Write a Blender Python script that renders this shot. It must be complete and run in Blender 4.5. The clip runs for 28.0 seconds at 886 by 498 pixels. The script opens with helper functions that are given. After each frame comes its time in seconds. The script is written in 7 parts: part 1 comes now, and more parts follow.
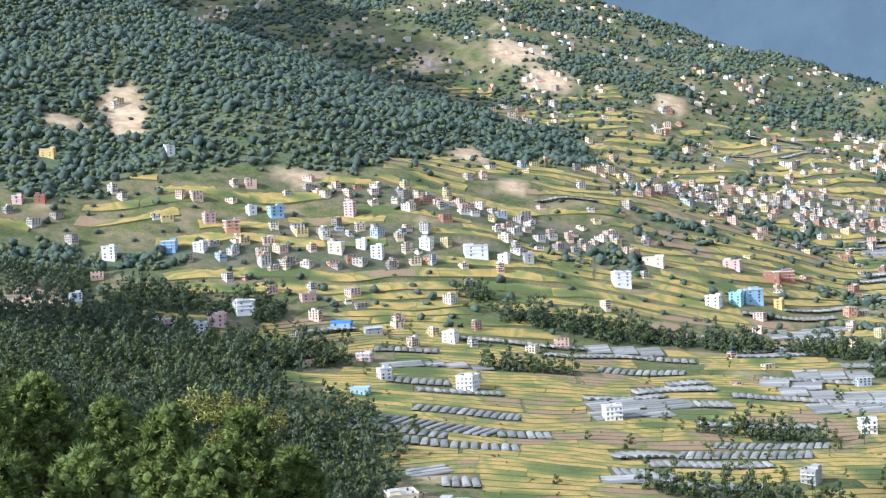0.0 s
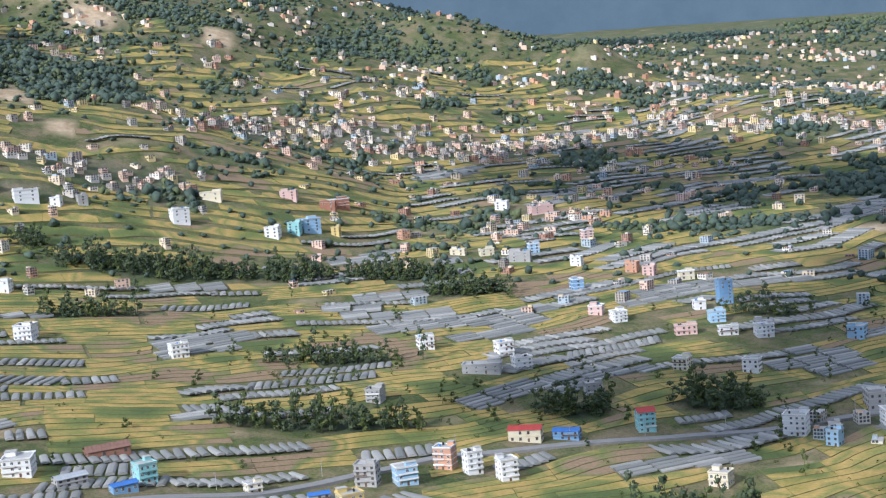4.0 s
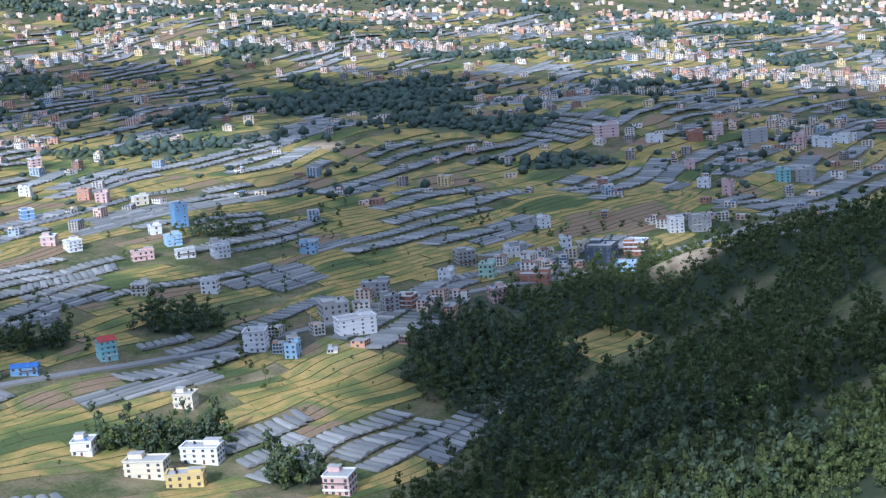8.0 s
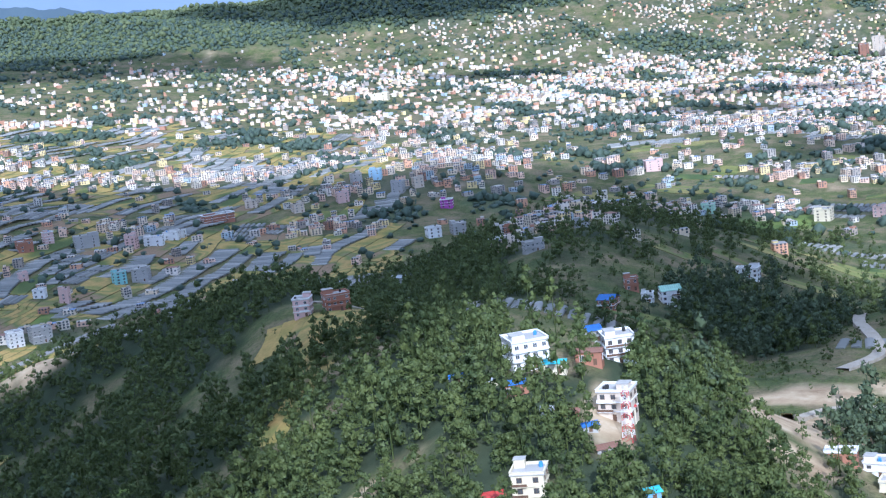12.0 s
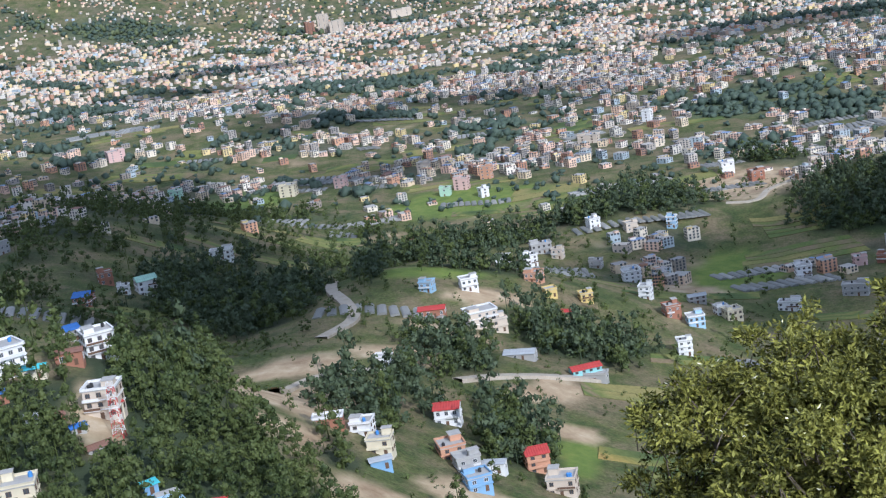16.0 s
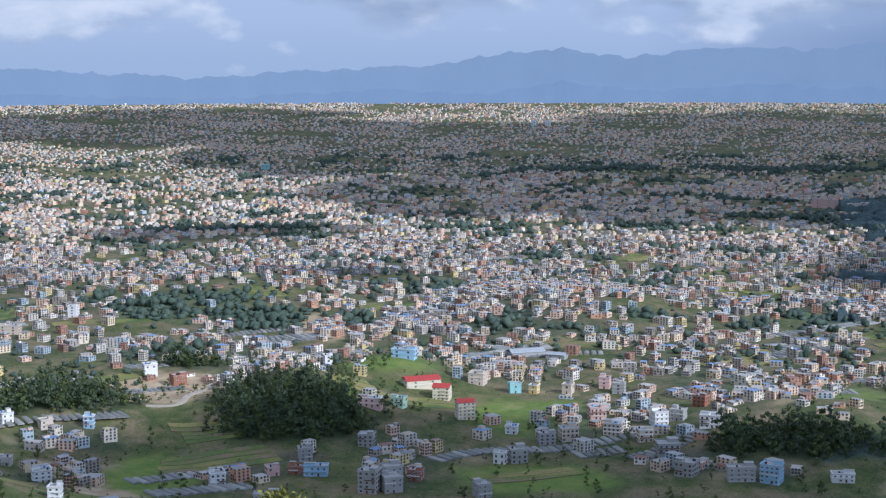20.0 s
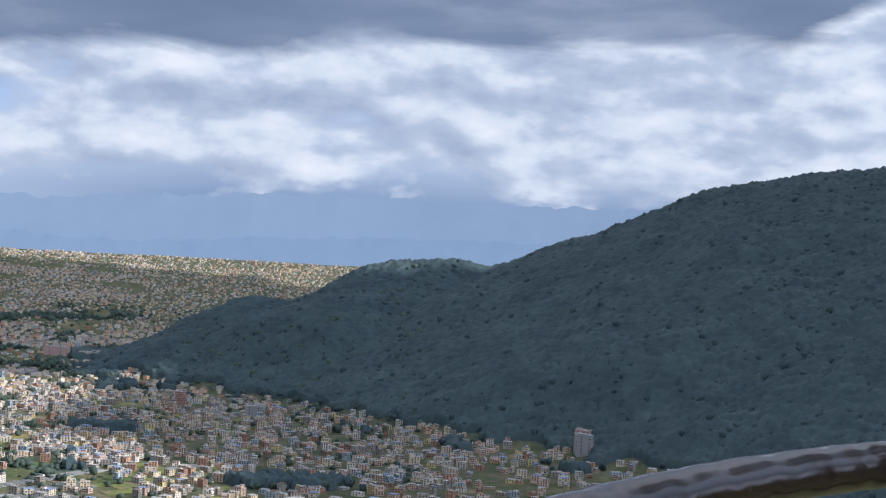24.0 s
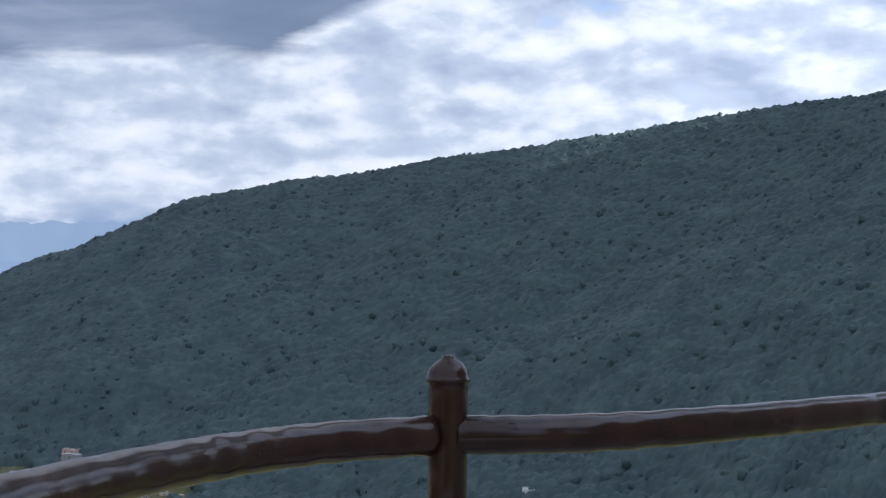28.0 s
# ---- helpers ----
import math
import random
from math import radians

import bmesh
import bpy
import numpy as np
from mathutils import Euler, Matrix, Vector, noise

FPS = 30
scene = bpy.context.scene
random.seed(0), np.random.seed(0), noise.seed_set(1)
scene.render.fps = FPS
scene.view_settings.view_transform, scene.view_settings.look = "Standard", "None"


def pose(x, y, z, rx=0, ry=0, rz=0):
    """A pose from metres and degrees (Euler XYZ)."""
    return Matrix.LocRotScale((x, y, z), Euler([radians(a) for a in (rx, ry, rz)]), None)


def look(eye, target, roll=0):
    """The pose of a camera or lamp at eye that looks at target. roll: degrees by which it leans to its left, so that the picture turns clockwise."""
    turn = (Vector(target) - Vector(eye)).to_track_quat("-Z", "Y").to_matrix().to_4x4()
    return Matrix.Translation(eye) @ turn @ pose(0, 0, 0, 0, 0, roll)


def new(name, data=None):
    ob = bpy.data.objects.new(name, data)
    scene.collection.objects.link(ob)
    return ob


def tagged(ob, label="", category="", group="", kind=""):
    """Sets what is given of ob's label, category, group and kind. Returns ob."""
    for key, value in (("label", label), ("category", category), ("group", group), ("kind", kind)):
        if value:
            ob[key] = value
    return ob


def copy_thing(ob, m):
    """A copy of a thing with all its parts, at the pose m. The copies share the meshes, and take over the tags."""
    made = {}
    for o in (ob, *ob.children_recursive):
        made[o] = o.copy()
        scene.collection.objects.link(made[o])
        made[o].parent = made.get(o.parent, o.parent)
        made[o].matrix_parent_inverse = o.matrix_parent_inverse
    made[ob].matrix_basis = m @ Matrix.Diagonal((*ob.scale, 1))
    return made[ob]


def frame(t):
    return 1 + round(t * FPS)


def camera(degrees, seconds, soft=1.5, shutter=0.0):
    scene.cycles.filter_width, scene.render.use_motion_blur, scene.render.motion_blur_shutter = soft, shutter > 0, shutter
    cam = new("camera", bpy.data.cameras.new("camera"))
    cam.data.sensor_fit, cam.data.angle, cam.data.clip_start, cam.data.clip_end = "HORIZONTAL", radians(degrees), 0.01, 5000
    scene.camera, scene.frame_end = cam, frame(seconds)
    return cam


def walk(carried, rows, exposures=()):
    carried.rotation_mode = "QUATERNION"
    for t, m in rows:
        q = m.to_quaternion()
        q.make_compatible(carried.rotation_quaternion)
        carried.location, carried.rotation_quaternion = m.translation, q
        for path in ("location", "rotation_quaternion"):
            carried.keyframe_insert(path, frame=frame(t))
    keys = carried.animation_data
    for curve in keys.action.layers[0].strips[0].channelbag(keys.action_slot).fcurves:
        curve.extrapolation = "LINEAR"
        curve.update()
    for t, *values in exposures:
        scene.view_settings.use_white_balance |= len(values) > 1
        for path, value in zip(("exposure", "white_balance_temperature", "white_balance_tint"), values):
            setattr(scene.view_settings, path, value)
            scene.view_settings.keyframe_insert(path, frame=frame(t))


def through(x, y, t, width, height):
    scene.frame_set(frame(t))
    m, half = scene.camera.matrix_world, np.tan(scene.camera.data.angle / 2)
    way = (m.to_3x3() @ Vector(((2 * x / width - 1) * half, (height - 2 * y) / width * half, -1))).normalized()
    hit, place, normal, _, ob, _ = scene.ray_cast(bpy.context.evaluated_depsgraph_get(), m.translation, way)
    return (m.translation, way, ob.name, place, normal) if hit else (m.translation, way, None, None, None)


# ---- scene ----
EYE_Z = 265.0
cam = camera(33.32, 28.0, soft=1.25)
# seconds, heading clockwise from +y, tilt above level, lean
VIEWS = (
    (0.0, -0.00, -2.44, -2.83), (0.5, 1.49, -2.89, -2.68), (1.0, 3.27, -3.85, -1.86), (1.5, 5.94, -4.84, -2.32),
    (2.0, 9.73, -4.86, -2.99), (2.5, 12.60, -4.50, -3.03), (4.5, 19.05, -7.13, -5.19), (5.0, 22.47, -8.12, -4.84),
    (5.5, 25.47, -8.83, -5.09), (6.0, 27.85, -9.18, -5.41), (6.5, 29.44, -9.52, -6.79), (7.0, 31.10, -9.95, -7.42),
    (7.5, 33.81, -10.46, -6.10), (8.0, 37.52, -10.87, -4.81), (8.5, 40.88, -10.78, -4.13), (9.0, 44.85, -9.99, -4.04),
    (9.5, 48.53, -9.41, -4.35), (10.0, 49.43, -9.82, -5.24), (10.5, 51.07, -10.44, -6.01), (11.0, 55.32, -11.18, -6.56),
    (11.5, 59.77, -10.89, -6.62), (12.0, 63.32, -9.49, -6.80), (12.5, 66.58, -8.23, -7.20), (14.5, 77.65, -7.95, -7.48),
    (15.0, 79.83, -9.54, -8.24), (15.5, 81.34, -11.06, -8.98), (16.0, 83.62, -12.79, -8.81), (16.5, 86.82, -14.06, -6.19),
    (17.0, 87.70, -14.12, -3.62), (17.5, 85.87, -13.59, -2.80), (18.0, 87.82, -12.83, -2.81), (18.5, 93.65, -12.68, -1.00),
    (19.0, 100.37, -10.53, 1.18), (19.5, 104.04, -8.17, 0.84), (20.0, 106.42, -6.71, -0.19), (20.5, 108.55, -4.57, -0.99),
    (21.0, 112.05, -2.74, -0.44), (21.5, 116.45, -1.95, -0.03), (23.5, 131.31, -0.66, 2.78), (24.0, 135.34, -0.24, 3.20),
    (24.5, 138.43, 0.45, 3.12), (25.0, 140.73, 2.23, 2.99), (25.5, 143.19, 3.60, 2.51), (26.0, 146.66, 3.43, 2.03),
    (26.5, 149.96, 2.87, 2.24), (27.0, 151.86, 2.17, 1.85), (27.5, 153.62, 1.46, 1.29), (28.0, 155.14, 0.81, 0.66),
)


def view_pose(head, tilt, lean):
    """The eye is held at arm's length and swings round with the heading."""
    a, b = radians(head), radians(155.14)
    return (Matrix.Translation((0.48 * (math.sin(a) - math.sin(b)), 0.48 * (math.cos(a) - math.cos(b)), EYE_Z + 0.034 * math.exp(-((head - 144) / 7) ** 2) - 0.0027))
            @ pose(0, 0, 0, 90 + tilt, 0, -head) @ pose(0, 0, 0, 0, 0, lean))


walk(cam, [(t, view_pose(h, e, r)) for t, h, e, r in VIEWS],
     exposures=((0.0, 0.6, 5390, 14), (1.2, 0.6, 5390, 14), (2.5, 0.29, 5390, 14), (5.0, 0.06, 5500, 14), (8.0, 0.09, 4910, 16), (10.0, 0.29, 4810, 16), (11.0, 0.14, 4810, 16), (12.0, 0.38, 4850, 15), (12.8, 0.25, 4950, 15), (14.5, -0.21, 5150, 14), (17.0, -0.04, 5300, 14), (19.0, 0.09, 5000, 14), (20.0, -0.26, 5150, 14), (21.0, -0.48, 5350, 14), (23.5, -0.02, 5700, 13), (25.0, 0.06, 5700, 13), (26.0, 0.08, 5950, 13), (27.0, 0.12, 5900, 13), (28.0, 0.2, 5800, 13)))

# ---- daylight ----
SUN_AZ, SUN_EL = 238.0, 31.0
sun_way = Vector((math.sin(radians(SUN_AZ)) * math.cos(radians(SUN_EL)),
                  math.cos(radians(SUN_AZ)) * math.cos(radians(SUN_EL)), math.sin(radians(SUN_EL))))
sun_data = bpy.data.lights.new("sun", "SUN")
sun_data.energy, sun_data.angle, sun_data.color = 4.5, radians(0.5), (1.0, 0.93, 0.80)
sun = new("sun", sun_data)
sun.matrix_world = look(sun_way * 1000, (0, 0, 0))


def make_world():
    w = bpy.data.worlds.new("sky")
    scene.world = w
    w.use_nodes = True
    nt = w.node_tree
    nt.nodes.clear()
    n = nt.nodes.new
    out, bg = n("ShaderNodeOutputWorld"), n("ShaderNodeBackground")
    sky = n("ShaderNodeTexSky")
    sky.sky_type, sky.sun_disc = "NISHITA", False
    sky.sun_elevation, sky.sun_rotation = radians(SUN_EL), radians(SUN_AZ)
    sky.altitude, sky.air_density, sky.dust_density, sky.ozone_density = 1300, 1.0, 1.2, 1.5
    co = n("ShaderNodeTexCoord")
    sep = n("ShaderNodeSeparateXYZ")
    nt.links.new(co.outputs["Generated"], sep.inputs[0])

    def m(op, a, b=None, c=None):
        node = n("ShaderNodeMath")
        node.operation = op
        for i, v in enumerate((a, b, c)):
            if v is None:
                continue
            if isinstance(v, (int, float)):
                node.inputs[i].default_value = v
            else:
                nt.links.new(v, node.inputs[i])
        return node.outputs[0]
    # heading and height of the way, in degrees
    az = m("MULTIPLY", m("ARCTAN2", sep.outputs[0], sep.outputs[1]), 57.29578)
    el = m("MULTIPLY", m("ARCSINE", sep.outputs[2]), 57.29578)

    def plane(ka, ke, da=0.0, de=0.0, deep=0.0):
        """A point on the sky's unrolled sheet, stretched along the rim."""
        c = n("ShaderNodeCombineXYZ")
        nt.links.new(m("MULTIPLY", m("ADD", az, da), ka), c.inputs[0])
        nt.links.new(m("MULTIPLY", m("ADD", el, de), ke), c.inputs[1])
        c.inputs[2].default_value = deep
        return c.outputs[0]

    def tex(vec, detail, rough, dist):
        t = n("ShaderNodeTexNoise")
        t.inputs["Scale"].default_value, t.inputs["Detail"].default_value = 1.0, detail
        t.inputs["Roughness"].default_value, t.inputs["Distortion"].default_value = rough, dist
        nt.links.new(vec, t.inputs["Vector"])
        return t.outputs["Fac"]

    def ramp(v, stops, lo=0.0, hi=1.0):
        r = n("ShaderNodeValToRGB")
        if (lo, hi) != (0.0, 1.0):
            v = m("DIVIDE", m("SUBTRACT", v, lo), hi - lo)
        nt.links.new(v, r.inputs[0])
        e = r.color_ramp.elements
        while len(e) < len(stops):
            e.new(0.5)
        for q, (p, c) in zip(e, stops):
            q.position, q.color = (p - lo) / (hi - lo), (*(c if isinstance(c, tuple) else (c, c, c)), 1)
        return r.outputs[0]

    def over(fac, a, b):
        mx = n("ShaderNodeMix")
        mx.data_type = "RGBA"
        for socket, v in ((mx.inputs[0], fac), (mx.inputs[6], a), (mx.inputs[7], b)):
            if isinstance(v, tuple):
                socket.default_value = (*v, 1)
            else:
                nt.links.new(v, socket)
        return mx.outputs[2]

    # heaped clouds: lit from the sun's side and from above, grey below
    def heap(da=0.0, de=0.0):
        big = tex(plane(0.12, 0.25, da, de, 4.7), 3, 0.5, 0.0)
        fine = tex(plane(0.26, 0.52, da, de, 1.3), 7, 0.50, 0.08)
        return m("ADD", m("MULTIPLY", big, 0.45), m("MULTIPLY", fine, 0.62))
    thick = heap()
    lit = m("MULTIPLY_ADD", m("SUBTRACT", thick, heap(0.55, 0.75)), 3.6, 0.46)
    tone = ramp(lit, ((0.0, (3.9, 4.5, 5.5)), (0.40, (5.4, 5.9, 6.6)), (0.64, (7.2, 7.5, 7.8)), (1.0, (8.8, 8.7, 8.5))))
    air = ramp(el, ((-3.0, (4.6, 5.4, 6.5)), (0.6, (4.9, 5.7, 6.8)), (2.2, (5.6, 6.3, 7.3)), (6.0, (6.0, 6.7, 7.7)), (12.0, (5.2, 6.2, 7.7))), -3.0, 12.0)
    south = ramp(el, ((-3.0, (2.55, 3.40, 4.75)), (1.3, (2.6, 3.45, 4.8)), (2.9, (4.6, 5.4, 6.5)), (6.0, (5.8, 6.5, 7.4)), (12.0, (4.6, 5.8, 7.6))), -3.0, 12.0)
    air = over(ramp(az, ((114.0, 0.0), (126.0, 1.0)), 100.0, 180.0), air, south)
    clear = over(ramp(tex(plane(0.10, 0.22, deep=8.1), 4, 0.55, 0.3), ((0.40, 1.0), (0.52, 0.0))), air, (3.2, 4.9, 7.6))
    clear = over(ramp(el, ((3.0, 0.0), (6.0, 1.0)), 3.0, 6.0), air, clear)
    amount = m("ADD", thick, ramp(el, ((0.6, 0.30), (1.8, 0.43), (3.4, 0.57), (8.0, 0.59), (14.0, 0.56)), 0.0, 14.0))
    heaped = over(ramp(amount, ((0.93, 0.0), (1.03, 1.0)), 0.8, 1.2), clear, tone)
    # streaky lower cloud sheet, dark underneath, with its near edge sloping up towards the south
    edge = ramp(az, ((90.0, 0.90), (101.5, 0.62), (104.0, 0.34), (113.5, 0.34), (116.0, 0.54), (123.0, 0.59), (131.0, 0.62), (148.0, 0.68), (153.0, 0.92), (165.0, 1.0), (180.0, 0.80)), 90.0, 180.0)
    streak = tex(plane(0.10, 0.42, deep=2.2), 6, 0.55, 0.5)
    inside = m("SUBTRACT", m("ADD", el, m("MULTIPLY", m("SUBTRACT", streak, 0.5), 4.2)), m("MULTIPLY", edge, 11.0))
    sheet = ramp(tex(plane(0.11, 0.42, deep=6.0), 5, 0.48, 0.3), ((0.32, (1.75, 2.25, 3.1)), (0.52, (2.2, 2.7, 3.6)), (0.72, (3.6, 4.1, 4.9))))
    mixed = over(ramp(inside, ((0.0, 0.0), (0.9, 1.0)), -1.0, 2.0), heaped, sheet)
    # higher up the sky is broken cloud with blue between, brighter towards the sun
    dome = over(ramp(tex(co.outputs["Generated"], 5, 0.55, 0.3), ((0.42, 0.25), (0.58, 1.0))), over(m("MULTIPLY", sep.outputs[2], 0.5), (4.5, 5.6, 7.4), sky.outputs[0]), (6.6, 6.8, 7.0))
    mixed = over(ramp(el, ((13.0, 0.0), (24.0, 1.0)), 0.0, 30.0), mixed, dome)
    vd = n("ShaderNodeVectorMath")
    vd.operation = "DOT_PRODUCT"
    nt.links.new(co.outputs["Generated"], vd.inputs[0])
    vd.inputs[1].default_value = sun_way
    near_sun = m("POWER", m("MAXIMUM", vd.outputs["Value"], 0.0), 2.0)
    up = n("ShaderNodeVectorMath")
    up.operation = "SCALE"
    nt.links.new(mixed, up.inputs[0])
    nt.links.new(m("MULTIPLY_ADD", near_sun, 1.5, 1.0), up.inputs["Scale"])
    nt.links.new(up.outputs[0], bg.inputs[0])
    bg.inputs[1].default_value = 0.097
    nt.links.new(bg.outputs[0], out.inputs[0])


make_world()

# ---- the lie of the land ----
def at(az, d):
    """Plan place at a heading in degrees and a distance in metres from the viewpoint."""
    return d * math.sin(radians(az)), d * math.cos(radians(az))


def softplus(v, k):
    return k * np.logaddexp(0.0, v / k)


def wobble(x, y, size, seed=0.0):
    """Smooth uneven value of about -1 to 1, with bumps of that size."""
    u, v = np.asarray(x) / size, np.asarray(y) / size
    s = seed * 1.7
    return (np.sin(u * 2.1 + 1.3 * np.sin(v * 1.7 + s) + s) + np.sin(v * 2.3 + 1.1 * np.sin(u * 1.9 - s) + 2 * s)
            + 0.6 * np.sin(u * 4.3 - v * 3.1 + s * 3) + 0.5 * np.sin(v * 5.1 + u * 4.7 + 1.2 * np.sin(u * 2.7 + s))) / 3.1


def crest(points):
    """A ridge's crest from (heading, distance, height) points."""
    return [(*at(a, d), z) for a, d, z in points]


# crest line, side slope, roundness of the top
SPUR = (crest(((-24, 2300, 640), (-11, 2200, 545), (-8.3, 2150, 487), (-4.5, 2020, 416), (-1.6, 1900, 367), (1.2, 1780, 298), (3.3, 1650, 246))), 0.42, 40)
BACK = (crest(((-14, 3500, 900), (-2, 3300, 790), (4, 3150, 660), (8.1, 3000, 555), (12.5, 2850, 450), (16.9, 2700, 385), (22, 2600, 315))), 0.40, 60)
EAST = (crest(((125.3, 2680, 20), (126.4, 2740, 75), (128.4, 2740, 137), (130.2, 2750, 142), (133.8, 2750, 222), (137.3, 2740, 224), (141, 2710, 285), (146, 2690, 378),
               (149, 2660, 408), (151.8, 2640, 427), (159.8, 2590, 487), (165.4, 2550, 520), (171.8, 2500, 555), (185, 2300, 640))), 0.48, 30)
SPUR_E = (crest(((159.8, 2590, 470), (157, 2250, 250), (154, 2000, 60))), 0.55, 20)
SPUR_F = (crest(((171.8, 2500, 540), (172, 2150, 330), (169, 1980, 60))), 0.55, 20)
NORTH = (crest(((38, 3700, 300), (44, 3750, 322), (50, 3800, 325), (57, 3850, 326), (62, 3850, 322), (68, 3850, 300), (72.5, 3900, 270), (77, 3900, 238), (79.5, 3950, 170))), 0.35, 40)
FOREST = (crest(((60, 100, 185), (64, 250, 138), (66, 370, 135), (66, 480, 146), (62, 600, 126), (57.5, 760, 116), (56, 870, 112), (48, 950, 72), (42, 930, 42))), 0.62, 28)
KNOLL = (crest(((62, 600, 124), (67, 800, 104), (69.3, 1180, 92))), 0.45, 40)
TERRACE = (crest(((72, 420, 92), (77, 640, 84), (81, 800, 70))), 0.35, 40)
LEFT = (crest(((-36, 350, 240), (-25, 640, 232), (-17, 800, 172))), 0.75, 30)
SHOULDER = (crest(((-24, 25, 246), (-16, 70, 240), (-11, 95, 234))), 0.75, 6)
RIDGES = (SPUR, BACK, EAST, SPUR_E, SPUR_F, NORTH, FOREST, KNOLL, TERRACE, LEFT, SHOULDER)
MOUNDS = ((100.5, 1120, 34, 75), (104.5, 1250, 20, 70), (84.5, 1000, 22, 90), (91.5, 1100, 20, 70), (121, 1080, 22, 110), (112, 1600, 26, 120), (98, 1750, 22, 150),
          (45, 1600, 18, 130), (36, 1500, 14, 110), (63, 1750, 30, 160), (76, 1900, 26, 200), (30, 2300, 30, 200))


def ridge_height(ridge, x, y):
    line, slope, top = ridge
    best = np.full(np.shape(x), -1e4)
    for (x0, y0, z0), (x1, y1, z1) in zip(line, line[1:]):
        ux, uy = x1 - x0, y1 - y0
        k = np.clip(((x - x0) * ux + (y - y0) * uy) / (ux * ux + uy * uy), 0, 1)
        off = np.hypot(x - x0 - k * ux, y - y0 - k * uy)
        best = np.maximum(best, z0 + k * (z1 - z0) - slope * (np.sqrt(off * off + top * top) - top))
    return best


def land(x, y):
    """Height of the ground."""
    x, y = np.asarray(x, float), np.asarray(y, float)
    d = np.hypot(x, y)
    yy = softplus(y - 60, 120)
    z = 0.055 * yy + 2.2e-5 * np.minimum(yy, 2750) ** 2 + 0.15 * softplus(250 - x, 110) * np.clip((y + 200) / 600, 0, 1)
    z = z + softplus(160 * (np.clip(d - 2200, 0, None) / 2600) ** 1.6 - z, 8)
    for az, dist, h, r in MOUNDS:
        mx, my = at(az, dist)
        z = z + h * np.exp(-((x - mx) ** 2 + (y - my) ** 2) / (r * r))
    z = z + 2.2 * wobble(x, y, 90, 1) * np.clip(d / 500 - 0.4, 0, 1)
    for i, r in enumerate(RIDGES):
        h = ridge_height(r, x, y)
        h = h + np.clip(d / 2500, 0.15, 1) * (26 * wobble(x, y, 230, 3 + i) + 9 * wobble(x, y, 70, 5 + i)) * np.clip((h - z) / 60, 0, 1) * np.clip(1.15 - (h - z) / 400, 0.25, 1)
        z = softplus(h - z, 6) + z
    hill = 262 * np.exp(-np.clip(d - 3.0, 0, None) / 120.0)
    return softplus(hill - np.maximum(z, 0), 4) + np.maximum(z, 0)


# the same ground on a fine polar table, for quick look-ups
TAB_A = np.arange(-32.0, 186.1, 0.4)
TAB_D = np.concatenate([np.linspace(0.5, 60, 16), np.geomspace(66, 4990, 300)])
_a, _d = np.meshgrid(np.radians(TAB_A), TAB_D, indexing="ij")
TAB_Z = land(_d * np.sin(_a), _d * np.cos(_a))


def ground_z(x, y):
    """Height of the ground by the table; good within the headings that are seen."""
    x, y = np.asarray(x, float), np.asarray(y, float)
    a = np.clip((np.degrees(np.arctan2(x, y)) - TAB_A[0]) / 0.4, 0, len(TAB_A) - 1.001)
    d = np.interp(np.hypot(x, y), TAB_D, np.arange(len(TAB_D)))
    i, j = a.astype(int), np.minimum(d.astype(int), len(TAB_D) - 2)
    u, v = a - i, d - j
    return (TAB_Z[i, j] * (1 - u) * (1 - v) + TAB_Z[i + 1, j] * u * (1 - v) + TAB_Z[i, j + 1] * (1 - u) * v + TAB_Z[i + 1, j + 1] * u * v)

# ---- materials ----
def material(name, rough=0.8, metal=0.0):
    m = bpy.data.materials.new(name)
    m.use_nodes = True
    b = m.node_tree.nodes["Principled BSDF"]
    b.inputs["Roughness"].default_value, b.inputs["Metallic"].default_value = rough, metal
    b.inputs["Specular IOR Level"].default_value = 0.25
    return m, m.node_tree, b


def link(nt, a, b):
    nt.links.new(a, b)


def noise_fac(nt, scale, detail=4, rough=0.6, coord="Object", stretch=(1, 1, 1)):
    co, mp, t = (nt.nodes.new(k) for k in ("ShaderNodeTexCoord", "ShaderNodeMapping", "ShaderNodeTexNoise"))
    mp.inputs["Scale"].default_value = stretch
    t.inputs["Scale"].default_value, t.inputs["Detail"].default_value, t.inputs["Roughness"].default_value = scale, detail, rough
    link(nt, co.outputs[coord], mp.inputs[0])
    link(nt, mp.outputs[0], t.inputs["Vector"])
    return t.outputs["Fac"]


def ramp(nt, fac, stops, hard=False):
    r = nt.nodes.new("ShaderNodeValToRGB")
    if hard:
        r.color_ramp.interpolation = "CONSTANT"
    e = r.color_ramp.elements
    while len(e) < len(stops):
        e.new(0.5)
    for s, (p, c) in zip(e, stops):
        s.position, s.color = p, (*c, 1)
    link(nt, fac, r.inputs[0])
    return r.outputs[0]


def blend(nt, fac, a, b, kind="MIX"):
    m = nt.nodes.new("ShaderNodeMix")
    m.data_type, m.blend_type = "RGBA", kind
    for socket, v in ((m.inputs[0], fac), (m.inputs[6], a), (m.inputs[7], b)):
        if isinstance(v, (int, float)):
            socket.default_value = v
        elif isinstance(v, tuple):
            socket.default_value = (*v, 1)
        else:
            link(nt, v, socket)
    return m.outputs[2]


def bump(nt, b, fac, strength=0.4, dist=0.05):
    n = nt.nodes.new("ShaderNodeBump")
    n.inputs["Strength"].default_value, n.inputs["Distance"].default_value = strength, dist
    link(nt, fac, n.inputs["Height"])
    link(nt, n.outputs[0], b.inputs["Normal"])


